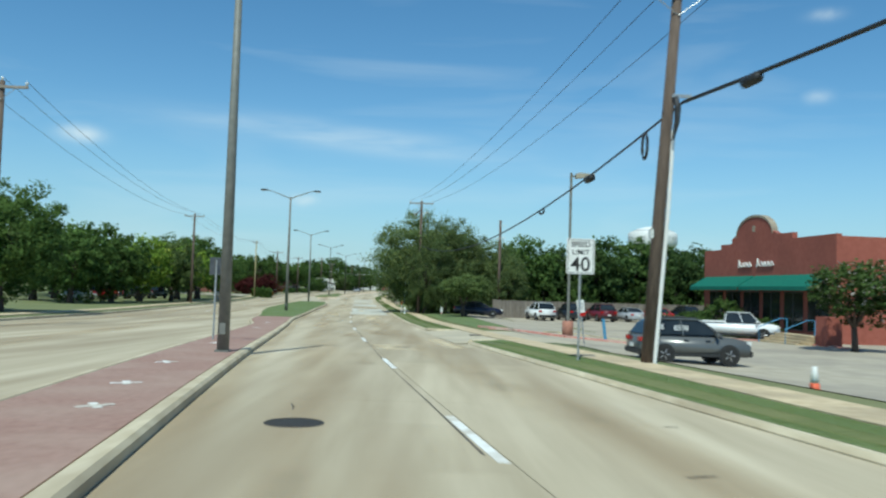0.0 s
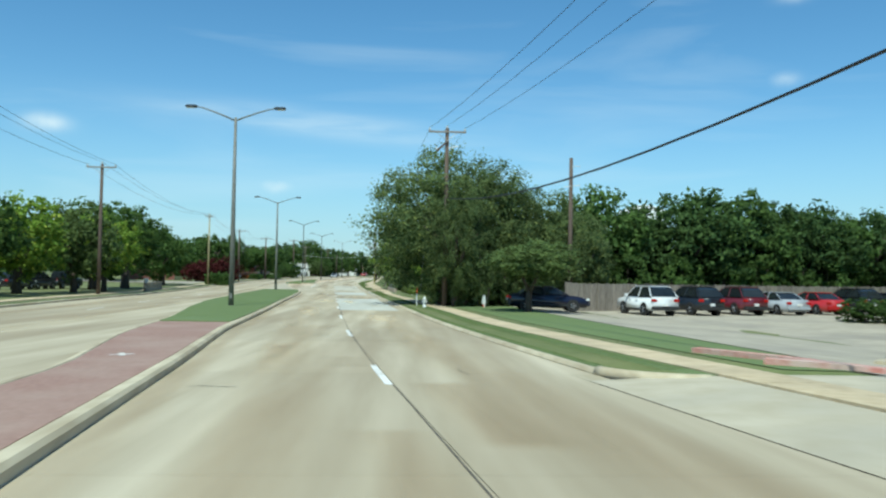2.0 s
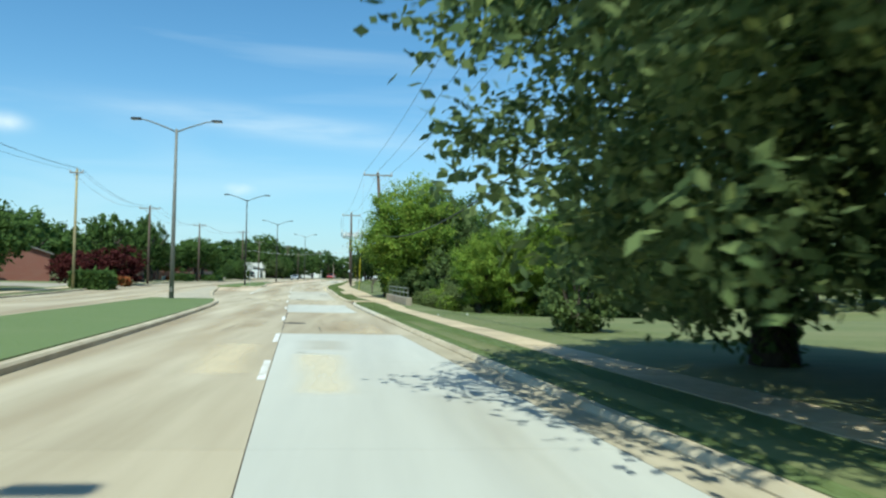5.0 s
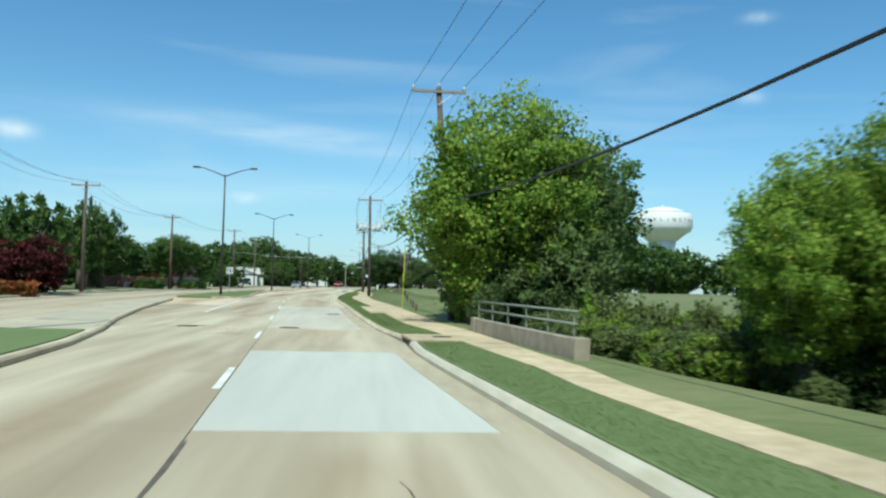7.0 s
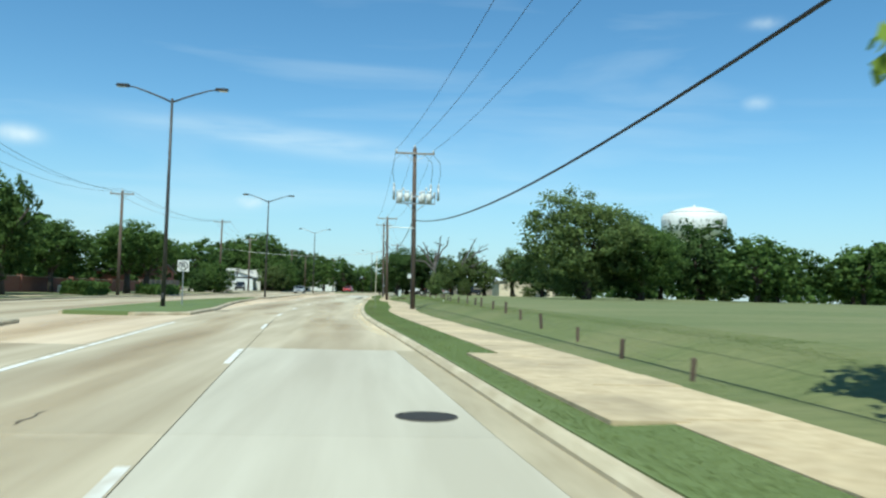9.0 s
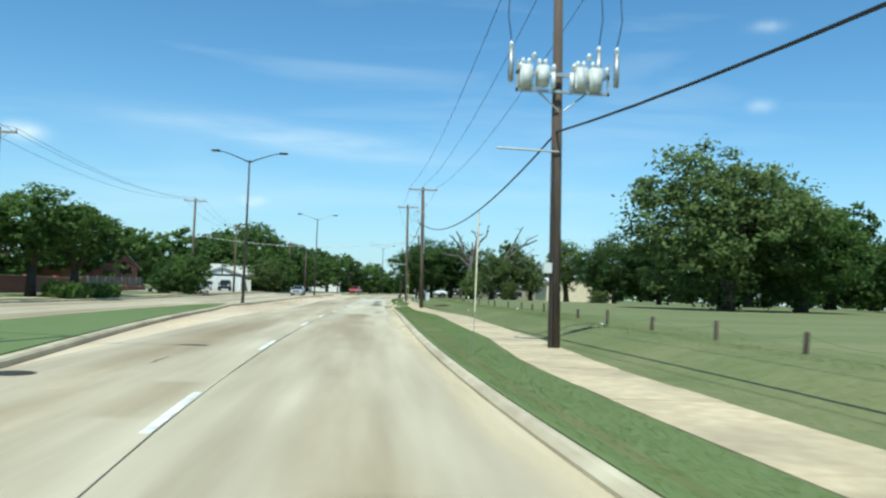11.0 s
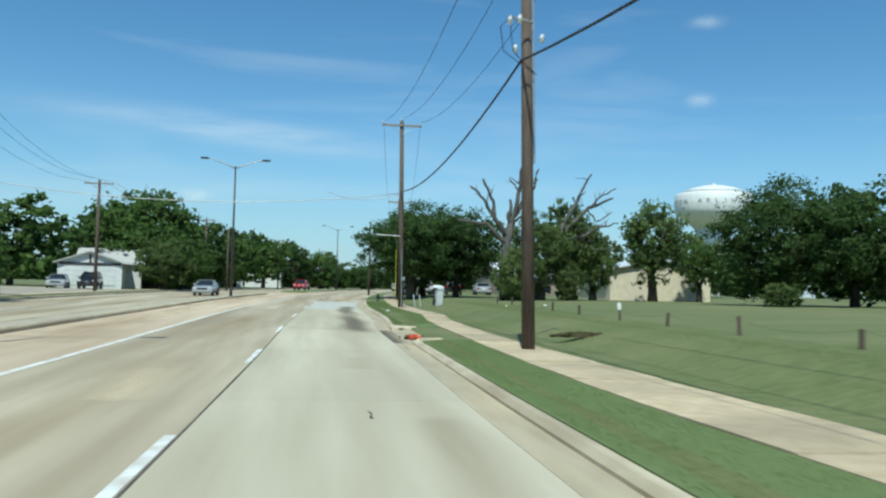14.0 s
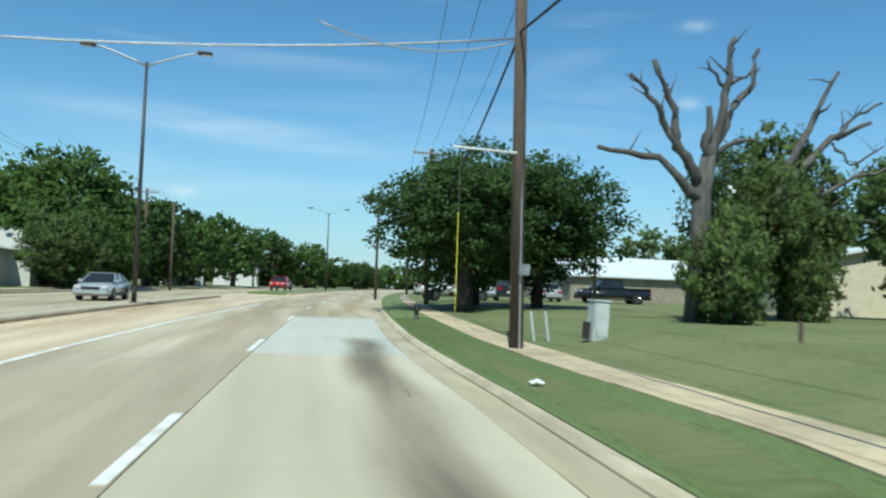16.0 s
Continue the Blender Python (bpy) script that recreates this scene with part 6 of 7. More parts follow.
def limb(ob, rng, pts, r, twigs=2):
    """One crooked, blunt limb of a dead tree through a few places (across, up), with broken twigs."""
    bm = bmesh.new()
    dense, rad = [], []
    depth = rng.uniform(-0.8, 0.8)
    n = 4 * (len(pts) - 1)
    for i in range(n + 1):
        k = i / 4
        j = min(int(k), len(pts) - 2)
        (xa, za), (xb, zb) = pts[j], pts[j + 1]
        f = k - j
        dense.append(Vector((xa + (xb - xa) * f + rng.gauss(0, 0.05), depth * i / n + rng.gauss(0, 0.05), za + (zb - za) * f + rng.gauss(0, 0.04))))
        rad.append(r * (1 - 0.62 * i / n) * rng.uniform(0.88, 1.12))
    tube(bm, dense, rad, 8)
    for _ in range(twigs):
        i = rng.randrange(n // 2, n)
        w = Vector((rng.gauss(0, 0.7), rng.gauss(0, 0.7), rng.uniform(0.1, 0.9))).normalized()
        side = Vector((rng.gauss(0, 0.2), rng.gauss(0, 0.2), rng.gauss(0.1, 0.15)))
        reach = rng.uniform(0.4, 1.0)
        tube(bm, [dense[i], dense[i] + w * reach * 0.5, dense[i] + (w + side) * reach], [rad[i] * 0.5, rad[i] * 0.35, rad[i] * 0.12], 6)
    smooth(part("limb", bm, M_DEADBARK, ob))


def dead_tree(x, y, seed, trunk, r):
    ob = thing("dead_tree", pose(x, y, ground_z(x, y)), "bare dead tree with broken grey limbs", "tree")
    n = len(trunk) - 1
    smooth(part("trunk", tube(bmesh.new(), [(u, 0, z) for u, z in trunk], [r * (1.25 - 0.4 * i / n) for i in range(n + 1)], 12), M_DEADBARK, ob))
    return ob, random.Random(seed)


dead, rng = dead_tree(10.0, 268.6, 5, ((-0.1, -0.3), (0.0, 1.6), (0.05, 3.4), (0.1, 4.6), (0.35, 5.9)), 0.33)
limb(dead, rng, ((0.0, 4.3), (-1.5, 5.7), (-3.8, 6.0)), 0.2, 3)
limb(dead, rng, ((0.0, 4.9), (-0.9, 6.1), (-1.1, 7.4), (-1.9, 9.1)), 0.22, 3)
limb(dead, rng, ((-0.3, 5.2), (-1.2, 6.6), (-2.1, 7.9), (-2.9, 8.5)), 0.17, 4)
limb(dead, rng, ((0.25, 5.5), (0.2, 6.6), (0.25, 7.6)), 0.24, 0)
limb(dead, rng, ((0.35, 5.7), (0.8, 7.8), (1.0, 8.8), (1.05, 10.1)), 0.21, 4)
limb(dead, rng, ((0.4, 5.9), (1.2, 7.5), (2.3, 8.8), (2.5, 10.2)), 0.19, 2)
limb(dead, rng, ((0.5, 6.0), (1.2, 6.4), (1.9, 6.5)), 0.11, 0)
limb(dead, rng, ((0.85, 8.4), (0.1, 9.2)), 0.09, 1)
limb(dead, rng, ((0.95, 8.4), (1.7, 8.9)), 0.09, 1)
dead, rng = dead_tree(13.6, 272.0, 9, ((-0.2, -0.3), (0.2, 1.8), (0.9, 3.6), (2.0, 6.2)), 0.26)
limb(dead, rng, ((1.9, 6.0), (3.2, 8.5), (4.2, 10.3)), 0.19, 4)
limb(dead, rng, ((1.9, 5.6), (4.2, 7.6), (6.4, 8.6)), 0.2, 4)
limb(dead, rng, ((4.2, 7.6), (5.0, 8.5), (6.3, 9.3)), 0.11, 3)
limb(dead, rng, ((1.5, 4.9), (3.4, 5.2), (4.8, 6.0), (6.4, 6.4)), 0.14, 5)
limb(dead, rng, ((1.2, 4.3), (3.6, 4.3), (6.2, 4.2)), 0.13, 4)
limb(dead, rng, ((4.0, 7.4), (4.6, 6.4), (5.8, 7.2)), 0.08, 3)

# low hedges and flower beds: clipped shapes packed with leaves


def hedge(x, y, lx, ly, h, leaf, turn, label, n=3000, name="hedge"):
    g = np.random.default_rng(int(abs(x * 7 + y * 3)))
    p = np.stack([g.uniform(-lx / 2, lx / 2, n), g.uniform(-ly / 2, ly / 2, n), g.uniform(0, h, n)], 1)
    push = g.integers(0, 4, n)
    p[push == 0, 2] = h
    p[push == 1, 1] = -ly / 2
    p[push == 2, 0] = np.sign(p[push == 2, 0]) * lx / 2
    p += g.normal(size=(n, 3)) * 0.06
    a = g.normal(size=(n, 3)) * 0.1
    b = np.cross(a, g.normal(size=(n, 3))) * 0.7
    v = np.stack([p - a, p + b, p + a, p - b], 1).reshape(-1, 3)
    me = bpy.data.meshes.new(name)
    me.from_pydata(v.tolist(), [], np.arange(4 * n).reshape(-1, 4).tolist())
    me.materials.append(leaf)
    ob = thing(name, pose(x, y, ground_z(x, y), 0, 0, turn), label, "hedge")
    o = new("leaves", me)
    o.parent = ob
    part("woody_core", boxed(-lx / 2 + 0.1, lx / 2 - 0.1, -ly / 2 + 0.1, ly / 2 - 0.1, 0, h - 0.12), M_LEAF, ob)


hedge(-22.2, 144.2, 3.2, 3.2, 1.7, M_LEAF, 0, "square clipped green hedge beside a side street")
hedge(-25.5, 226.5, 2.0, 11.0, 0.9, M_LEAF, 0, "low dark clipped hedge on a lawn")
hedge(-26.5, 205.0, 2.0, 6.0, 1.0, M_LEAF, 0, "low dark clipped hedge on a lawn")
hedge(-25.5, 161.0, 3.0, 9.0, 0.7, M_FLOWER, 20, "bed of orange and rust coloured flowers", 4000, "flower_bed")
hedge(-30.5, 216.0, 1.6, 5.0, 0.6, M_FLOWER, 0, "bed of rust coloured flowers before a low wall", 1500, "flower_bed")

# ---- vehicles ----


def wheel(parent, x, y, r, w):
    side = 1 if y > 0 else -1
    ob = part("wheel", lathe(bmesh.new(), [(r * 0.62, -w / 2), (r * 0.93, -w / 2), (r, -w / 2 + 0.03), (r, w / 2 - 0.03), (r * 0.93, w / 2), (r * 0.62, w / 2)], 22, Matrix.Translation((x, y, r)) @ pose(0, 0, 0, -90 * side, 0, 0)), M_TYRE, parent)
    smooth(part("rim", lathe(bmesh.new(), [(r * 0.64, w / 2 - 0.06), (r * 0.62, w / 2 - 0.01), (r * 0.5, w / 2 - 0.02), (r * 0.2, w / 2 - 0.05), (r * 0.12, w / 2 - 0.01)], 18, Matrix.Translation((x, y, r)) @ pose(0, 0, 0, -90 * side, 0, 0)), M_RIM, ob))
    bm = bmesh.new()
    for k in range(5):
        a = k * math.tau / 5
        tube(bm, [(x + r * 0.14 * math.cos(a), y + side * (w / 2 + 0.004), r + r * 0.14 * math.sin(a)), (x + r * 0.57 * math.cos(a), y + side * (w / 2 - 0.006), r + r * 0.57 * math.sin(a))], r * 0.07, 5)
    part("spokes", bm, M_RIM, ob)


def shell(outline, width, top_in=0.0, z_in=0.0, bevel=0.05):
    """A car body: side outline pushed out to the width, leaning in above z_in."""
    bm = prism(outline, width)
    zs = max(z for _, z in outline)
    for v in bm.verts:
        if v.co.z > z_in and top_in:
            v.co.y *= 1 - top_in * (v.co.z - z_in) / max(zs - z_in, 0.01)
    if bevel:
        bmesh.ops.bevel(bm, geom=bm.edges[:], offset=bevel, segments=2, affect="EDGES")
    return bm


def vehicle(name, kind, m, colour, label, category):
    """kind: sedan, suv or pickup; x is ahead."""
    ob = thing(name, m, label, category)
    if kind == "sedan":
        L, W, r, wb, belt, roof = 4.85, 1.82, 0.33, 2.8, 0.95, 1.44
        low = [(-2.42, 0.35), (-2.4, 0.8), (-2.3, 1.0), (-1.5, 1.02), (0.75, 0.98), (1.9, 0.86), (2.35, 0.7), (2.42, 0.4), (2.3, 0.22), (-2.3, 0.24)]
        cab = [(-1.75, 0.97), (-1.05, 1.4), (-0.1, 1.45), (0.35, 1.4), (1.15, 0.95)]
    elif kind == "suv":
        L, W, r, wb, belt, roof = 4.6, 1.86, 0.37, 2.65, 1.1, 1.75
        low = [(-2.25, 0.45), (-2.28, 0.9), (-2.2, 1.15), (0.75, 1.12), (1.75, 1.02), (2.2, 0.9), (2.28, 0.55), (2.2, 0.3), (-2.15, 0.32)]
        cab = [(-2.16, 1.1), (-1.86, 1.6), (-1.55, 1.71), (0.0, 1.74), (0.32, 1.67), (1.05, 1.1)]
    else:
        L, W, r, wb, belt, roof = 5.8, 2.0, 0.4, 3.6, 1.2, 1.9
        low = [(-2.88, 0.6), (-2.9, 1.15), (-0.65, 1.18), (1.3, 1.2), (2.6, 1.14), (2.85, 1.0), (2.9, 0.6), (2.8, 0.42), (-2.8, 0.48)]
        cab = [(-0.7, 1.16), (-0.6, 1.82), (-0.4, 1.9), (0.75, 1.9), (1.0, 1.84), (1.65, 1.17)]
    smooth(part("body", shell(low, W, 0.06, 0.7, 0.09), colour, ob))
    part("window_glass", shell(cab, W * 0.93, 0.24, belt, 0.06), M_GLASS, ob, "dark tinted glass")
    zt = max(z for _, z in cab)
    top = [(x, z) for x, z in cab if z > zt - 0.09]
    part("roof", boxed(top[0][0] + 0.02, top[-1][0] - 0.02, -W * 0.37, W * 0.37, zt - 0.03, zt + 0.025, 0.02), colour, ob)
    a0, a1 = cab[0], cab[-1]
    for side in (-1, 1):
        yb, yt = side * W * 0.468, side * W * 0.368
        for (xa, za), (xb, zb) in ((cab[0], top[0]), (((a0[0] + a1[0]) / 2, belt), ((top[0][0] + top[-1][0]) / 2, zt)), (a1, top[-1])):
            part("pillar", tube(bmesh.new(), [(xa, yb, za), (xb, yt, zb - 0.02)], 0.032, 6), colour, ob)
        part("door_sill", boxed(-wb / 2 + r, wb / 2 - r, min(side * W / 2 - 0.04 * side, side * (W / 2 + 0.012)), max(side * W / 2 - 0.04 * side, side * (W / 2 + 0.012)), 0.3, 0.42, 0.01), M_PLASTIC, ob)
        for xx in (-0.55, 0.35):
            part("door_handle", boxed(xx, xx + 0.2, min(side * W * 0.49, side * W * 0.505), max(side * W * 0.49, side * W * 0.505), belt - 0.16, belt - 0.12), colour, ob)
        part("mirror", boxed(a1[0] - 0.35, a1[0] - 0.2, min(side * W * 0.48, side * W * 0.59), max(side * W * 0.48, side * W * 0.59), belt, belt + 0.17, 0.03), colour, ob)
        for xx in (-wb / 2, wb / 2):
            # Body is uncut; a flat black disc stands for the shaded wheel well.
            part("wheel_arch", lathe(bmesh.new(), [(r * 1.16, W / 2 - 0.2), (r * 1.16, W / 2 + 0.006), (r * 0.3, W / 2 + 0.007)], 20, Matrix.Translation((xx, 0, r)) @ pose(0, 0, 0, -90 * side, 0, 0)), M_BLACK, ob)
            wheel(ob, xx, side * (W / 2 - 0.09), r, 0.23)
        zl = belt - 0.25
        part("tail_light", boxed(-L / 2 - 0.01, -L / 2 + 0.14, min(side * W * 0.3, side * W * 0.47), max(side * W * 0.3, side * W * 0.47), zl, zl + 0.17, 0.02), M_REDLIGHT, ob)
        part("headlight", boxed(L / 2 - 0.22, L / 2 - 0.02, min(side * W * 0.28, side * W * 0.46), max(side * W * 0.28, side * W * 0.46), zl - 0.08, zl + 0.08, 0.02), M_CLEAR, ob)
    part("bumper", boxed(-L / 2 - 0.05, -L / 2 + 0.15, -W * 0.46, W * 0.46, 0.35, 0.58, 0.04), M_PLASTIC if kind != "sedan" else colour, ob)
    part("bumper", boxed(L / 2 - 0.15, L / 2 + 0.05, -W * 0.46, W * 0.46, 0.32, 0.55, 0.04), M_PLASTIC if kind != "sedan" else colour, ob)
    part("number_plate", boxed(-L / 2 - 0.06, -L / 2 - 0.02, -0.16, 0.16, 0.6, 0.76), M_WHITE, ob, "blank pale plate")
    part("grille", boxed(L / 2 - 0.03, L / 2 + 0.02, -W * 0.25, W * 0.25, 0.55, 0.72, 0.01), M_PLASTIC, ob)
    if kind == "pickup":
        part("bed_well", boxed(-2.75, -0.8, -0.78, 0.78, 1.12, 1.185), M_PLASTIC, ob)
        for side in (-0.93, 0.83):
            part("bed_rail", boxed(-2.85, -0.7, side, side + 0.1, 1.17, 1.26, 0.02), colour, ob)
        part("tailgate", boxed(-2.93, -2.85, -0.85, 0.85, 0.7, 1.24, 0.02), colour, ob)
    if kind == "suv":
        for side in (-0.6, 0.6):
            part("roof_rail", tube(bmesh.new(), [(-1.6, side, zt + 0.07), (0.1, side, zt + 0.07)], 0.025, 6), M_PLASTIC, ob)
    return ob


C_GREY, C_WHITE, C_NAVY = paint("grey_car_paint", (0.1, 0.105, 0.105)), paint("white_car_paint", (0.75, 0.76, 0.76)), paint("navy_car_paint", (0.01, 0.011, 0.028))
C_BLACK, C_MAROON, C_SILVER, C_RED = paint("black_car_paint", (0.012, 0.013, 0.015)), paint("maroon_car_paint", (0.12, 0.012, 0.018)), paint("silver_car_paint", (0.4, 0.42, 0.44)), paint("red_car_paint", (0.42, 0.02, 0.02))


def on(x, y, turn, up=0.035):
    return pose(x, y, ground_z(x, y) + up, 0, 0, turn)


suv = vehicle("car", "suv", on(19.6, 15.6, 4), C_GREY, "grey four-wheel-drive car with white sale writing on its windows", "car")
lettering("SALE", 0.28, M_WHITE, suv, Matrix.Translation((-1.6, -0.8, 1.42)) @ pose(0, 0, 0, 74, 0, 0), label="white hand-painted word on the glass")
lettering("6500", 0.3, M_WHITE, suv, Matrix.Translation((-0.62, -0.8, 1.4)) @ pose(0, 0, 0, 74, 0, 0), label="white hand-painted price on the glass")
vehicle("pickup", "pickup", on(31.0, 39.5, -18), C_WHITE, "white crew-cab pickup truck parked before the restaurant", "pickup truck")
vehicle("car", "sedan", on(14.7, 63.5, -2), C_NAVY, "dark navy blue saloon car parked by the fence", "car")
ROW = [("suv", C_WHITE, "white"), ("suv", C_BLACK, "black"), ("suv", C_MAROON, "dark red"), ("sedan", C_SILVER, "silver"), ("sedan", C_RED, "bright red"), ("suv", C_BLACK, "black"), ("sedan", C_NAVY, "dark blue")]
for i, (kind, colour, word) in enumerate(ROW):
    x, y = 20.9 + 3.3 * i, 63.6 + 1.22 * i
    vehicle("car", kind, on(x, y, 100), colour, word + (" estate" if kind == "suv" else " saloon") + " car parked nose to the wooden fence", "car")
vehicle("car", "sedan", on(-14.4, 289, -92, 0.13), C_SILVER, "silver saloon car on the far carriageway", "car")
vehicle("pickup", "pickup", on(-6.4, 352, -100, 0.13), C_RED, "red pickup truck far along the road", "pickup truck")
for x, y, kind, colour, word, a in ((7.5, 301, "pickup", C_WHITE, "white", 5), (12, 303, "suv", C_BLACK, "black", 80), (21, 304, "pickup", C_BLACK, "black", 175), (16.0, 306, "sedan", C_SILVER, "silver", 85), (30, 302, "sedan", C_WHITE, "white", 0)):
    vehicle("car" if kind != "pickup" else "pickup", kind, on(x, y, a, 0.0), colour, word + " vehicle parked in the shade of the oaks", "car" if kind != "pickup" else "pickup truck")
for x, y, kind, colour, word, a in ((-31, 79, "sedan", C_WHITE, "white", 80), (-31.5, 88, "suv", C_RED, "red", 85), (-32, 97, "suv", C_BLACK, "black", 80), (-31.5, 101, "suv", C_BLACK, "black", 80), (-31, 106, "pickup", C_BLACK, "black", 85)):
    vehicle("car" if kind != "pickup" else "pickup", kind, on(x, y, a, 0.0), colour, word + " vehicle parked behind the trees", "car" if kind != "pickup" else "pickup truck")
for x, y, a, colour, kind in ((-30.3, 297.6, -80, C_SILVER, "sedan"), (-27.2, 297.8, -85, C_BLACK, "suv")):
    vehicle("car", kind, on(x, y, a, 0.03), colour, "car parked on the driveway before a garage", "car")

# ---- fences, walls and buildings ----


def board_fence(a, b, h, n, label, rails=True, base=None):
    a, b = Vector(a), Vector(b)
    ob = thing("board_fence", pose(0, 0, 0), label, "fence")
    w = (b - a).length / n
    way = (b - a).normalized()
    side = Vector((way.y, -way.x, 0))
    g = random.Random(n)
    for i in range(n):
        p, q = a + way * (w * i + 0.006), a + way * (w * (i + 1) - 0.006)
        z0, z1 = ground_z(p.x, p.y) - 0.05, ground_z(p.x, p.y) + h + g.uniform(-0.03, 0.03)
        if base is not None:
            z0 = base + ground_z(p.x, p.y)
        off = side * g.uniform(-0.008, 0.008)
        bm = bmesh.new()
        v = [bm.verts.new(Vector((c.x, c.y, 0)) + off + d * side + Vector((0, 0, z))) for c, d, z in ((p, -0.01, z0), (q, -0.01, z0), (q, -0.01, z1), (p, -0.01, z1), (p, 0.01, z0), (q, 0.01, z0), (q, 0.01, z1), (p, 0.01, z1))]
        for f in ((0, 1, 2, 3), (7, 6, 5, 4), (0, 4, 5, 1), (3, 2, 6, 7), (0, 3, 7, 4), (1, 5, 6, 2)):
            bm.faces.new([v[k] for k in f])
        part("board", bm, M_FENCE, ob)
    posts = int((b - a).length / 2.6)
    for i in range(posts + 1):
        p = a + (b - a) * i / posts - side * -0.08
        z = ground_z(p.x, p.y)
        part("post", boxed(p.x - 0.05, p.x + 0.05, p.y - 0.05, p.y + 0.05, z - 0.1, z + h + 0.03), M_FENCE, ob)
    return ob


board_fence((16.4, 66.4, 0), (50, 80.5, 0), 1.85, 180, "weathered grey board fence behind the parked cars")


def brick_wall_run(a, b, h, thick, name, label, courses, piece, material, brick_mat):
    """A wall with capped piers."""
    a, b = Vector(a), Vector(b)
    ob = thing(name, pose(0, 0, 0), label, "wall")
    z = min(ground_z(a.x, a.y), ground_z(b.x, b.y))
    part("panel", wall_run(Vector((a.x, a.y, z)), Vector((b.x, b.y, z)), thick, -0.2, h), material, ob)
    part("coping", wall_run(Vector((a.x, a.y, z)), Vector((b.x, b.y, z)), thick + 0.1, h, h + 0.07), M_STONE, ob)
    n = max(1, int((b - a).length / 6))
    for i in range(n + 1):
        p = a.lerp(b, i / n)
        part("pier", boxed(p.x - 0.25, p.x + 0.25, p.y - 0.25, p.y + 0.25, z - 0.2, z + h + 0.2, 0.02), brick_mat, ob)
    return ob


brick_wall_run((-35, 205, 0), (-34, 250, 0), 1.5, 0.22, "garden_wall", "long red brick garden wall with piers", 0, 0, M_REDBRICK, M_REDBRICK)
brick_wall_run((-34, 250, 0), (-33.4, 272, 0), 0.7, 0.22, "garden_wall", "low red brick garden wall with piers", 0, 0, M_REDBRICK, M_REDBRICK)
board_fence((-34.3, 250, 0), (-33.6, 272, 0), 1.7, 90, "grey board fence on top of a low brick wall", base=0.7)
mon = thing("low_sign_wall", pose(-31.5, 216.5, ground_z(-31.5, 216.5), 0, 0, 75), "low white wall sign set in a flower bed", "sign")
part("panel", boxed(-2.6, 2.6, -0.15, 0.15, 0, 0.75, 0.02), M_CREAM, mon)
for k in range(3):
    part("text_bar", boxed(-1.8 + k * 1.3, -0.9 + k * 1.3, -0.17, -0.15, 0.3, 0.5), M_BRONZE, mon)
rail = thing("bridge_rail", pose(0, 0, 0), "pale concrete bridge rail with openings across the road", "parapet")
ra, rb = Vector((-20.4, 100.5, ground_z(-20.4, 100.5))), Vector((-21.6, 110.5, ground_z(-21.6, 110.5)))
part("rail", wall_run(ra, rb, 0.3, 0.72, 0.95), M_STONE, rail)
part("plinth", wall_run(ra, rb, 0.34, -0.3, 0.3), M_STONE, rail)
for k in range(8):
    p = ra.lerp(rb, (k + 0.2) / 7.4)
    part("baluster", boxed(p.x - 0.12, p.x + 0.12, p.y - 0.35, p.y + 0.35, p.z + 0.28, p.z + 0.74), M_STONE, rail)
part("sign_plate", boxed(ra.x - 0.02, ra.x + 0.4, ra.y - 0.3, ra.y - 0.27, ra.z + 0.9, ra.z + 1.4), M_WHITE, rail)

# restaurant: red stucco box with a stepped, arched parapet and green awnings
rest = thing("restaurant", pose(34.8, 56.2, -0.95, 0, 0, -85), "red stucco restaurant with an arched parapet and green awnings", "building")
FW, FD = 20.0, 26.0
arch = [(8.9 + 2.9 * math.cos(radians(a)), 7.9 + 1.55 * math.sin(radians(a))) for a in range(0, 181, 12)]
front = [(0, -0.3), (FW, -0.3), (FW, 7.45), (14.6, 7.45), (14.6, 7.9), (12.6, 7.9)] + arch[1:-1] + [(5.2, 7.9), (5.2, 7.5), (3.2, 7.5), (3.2, 7.1), (0, 7.1)]
part("front_wall", shifted(prism(front, 0.4), (0, 0.2, 0)), M_STUCCO, rest)
part("side_wall", boxed(FW - 0.4, FW, 0.4, FD, -0.3, 7.3), M_STUCCO, rest)
part("side_wall", boxed(0, 0.4, 0.4, FD, -0.3, 6.9), M_STUCCO, rest)
part("back_wall", boxed(0.4, FW - 0.4, FD - 0.4, FD, -0.3, 6.9), M_STUCCO, rest)
part("flat_roof", boxed(0.4, FW - 0.4, 0.4, FD - 0.4, 6.0, 6.2), M_ROOF, rest)
part("coping", shifted(prism([(u, z + 0.03) for u, z in arch] + [(u, z + 0.22) for u, z in arch[::-1]], 0.5), (0, 0.2, 0)), M_STONE, rest)
part("medallion", boxed(8.7, 9.1, -0.03, 0.02, 8.3, 8.8), M_STONE, rest)
for u0, u1 in ((0.3, 9.0), (9.3, FW - 0.3)):
    aw = part("awning", prism([(0.0, 4.75), (-1.5, 3.85), (-1.5, 3.55), (-1.45, 3.55), (-1.45, 3.8), (0.0, 4.65)], u1 - u0, "x"), M_AWNING, rest)
    aw.matrix_basis = Matrix.Translation(((u0 + u1) / 2, 0, 0))
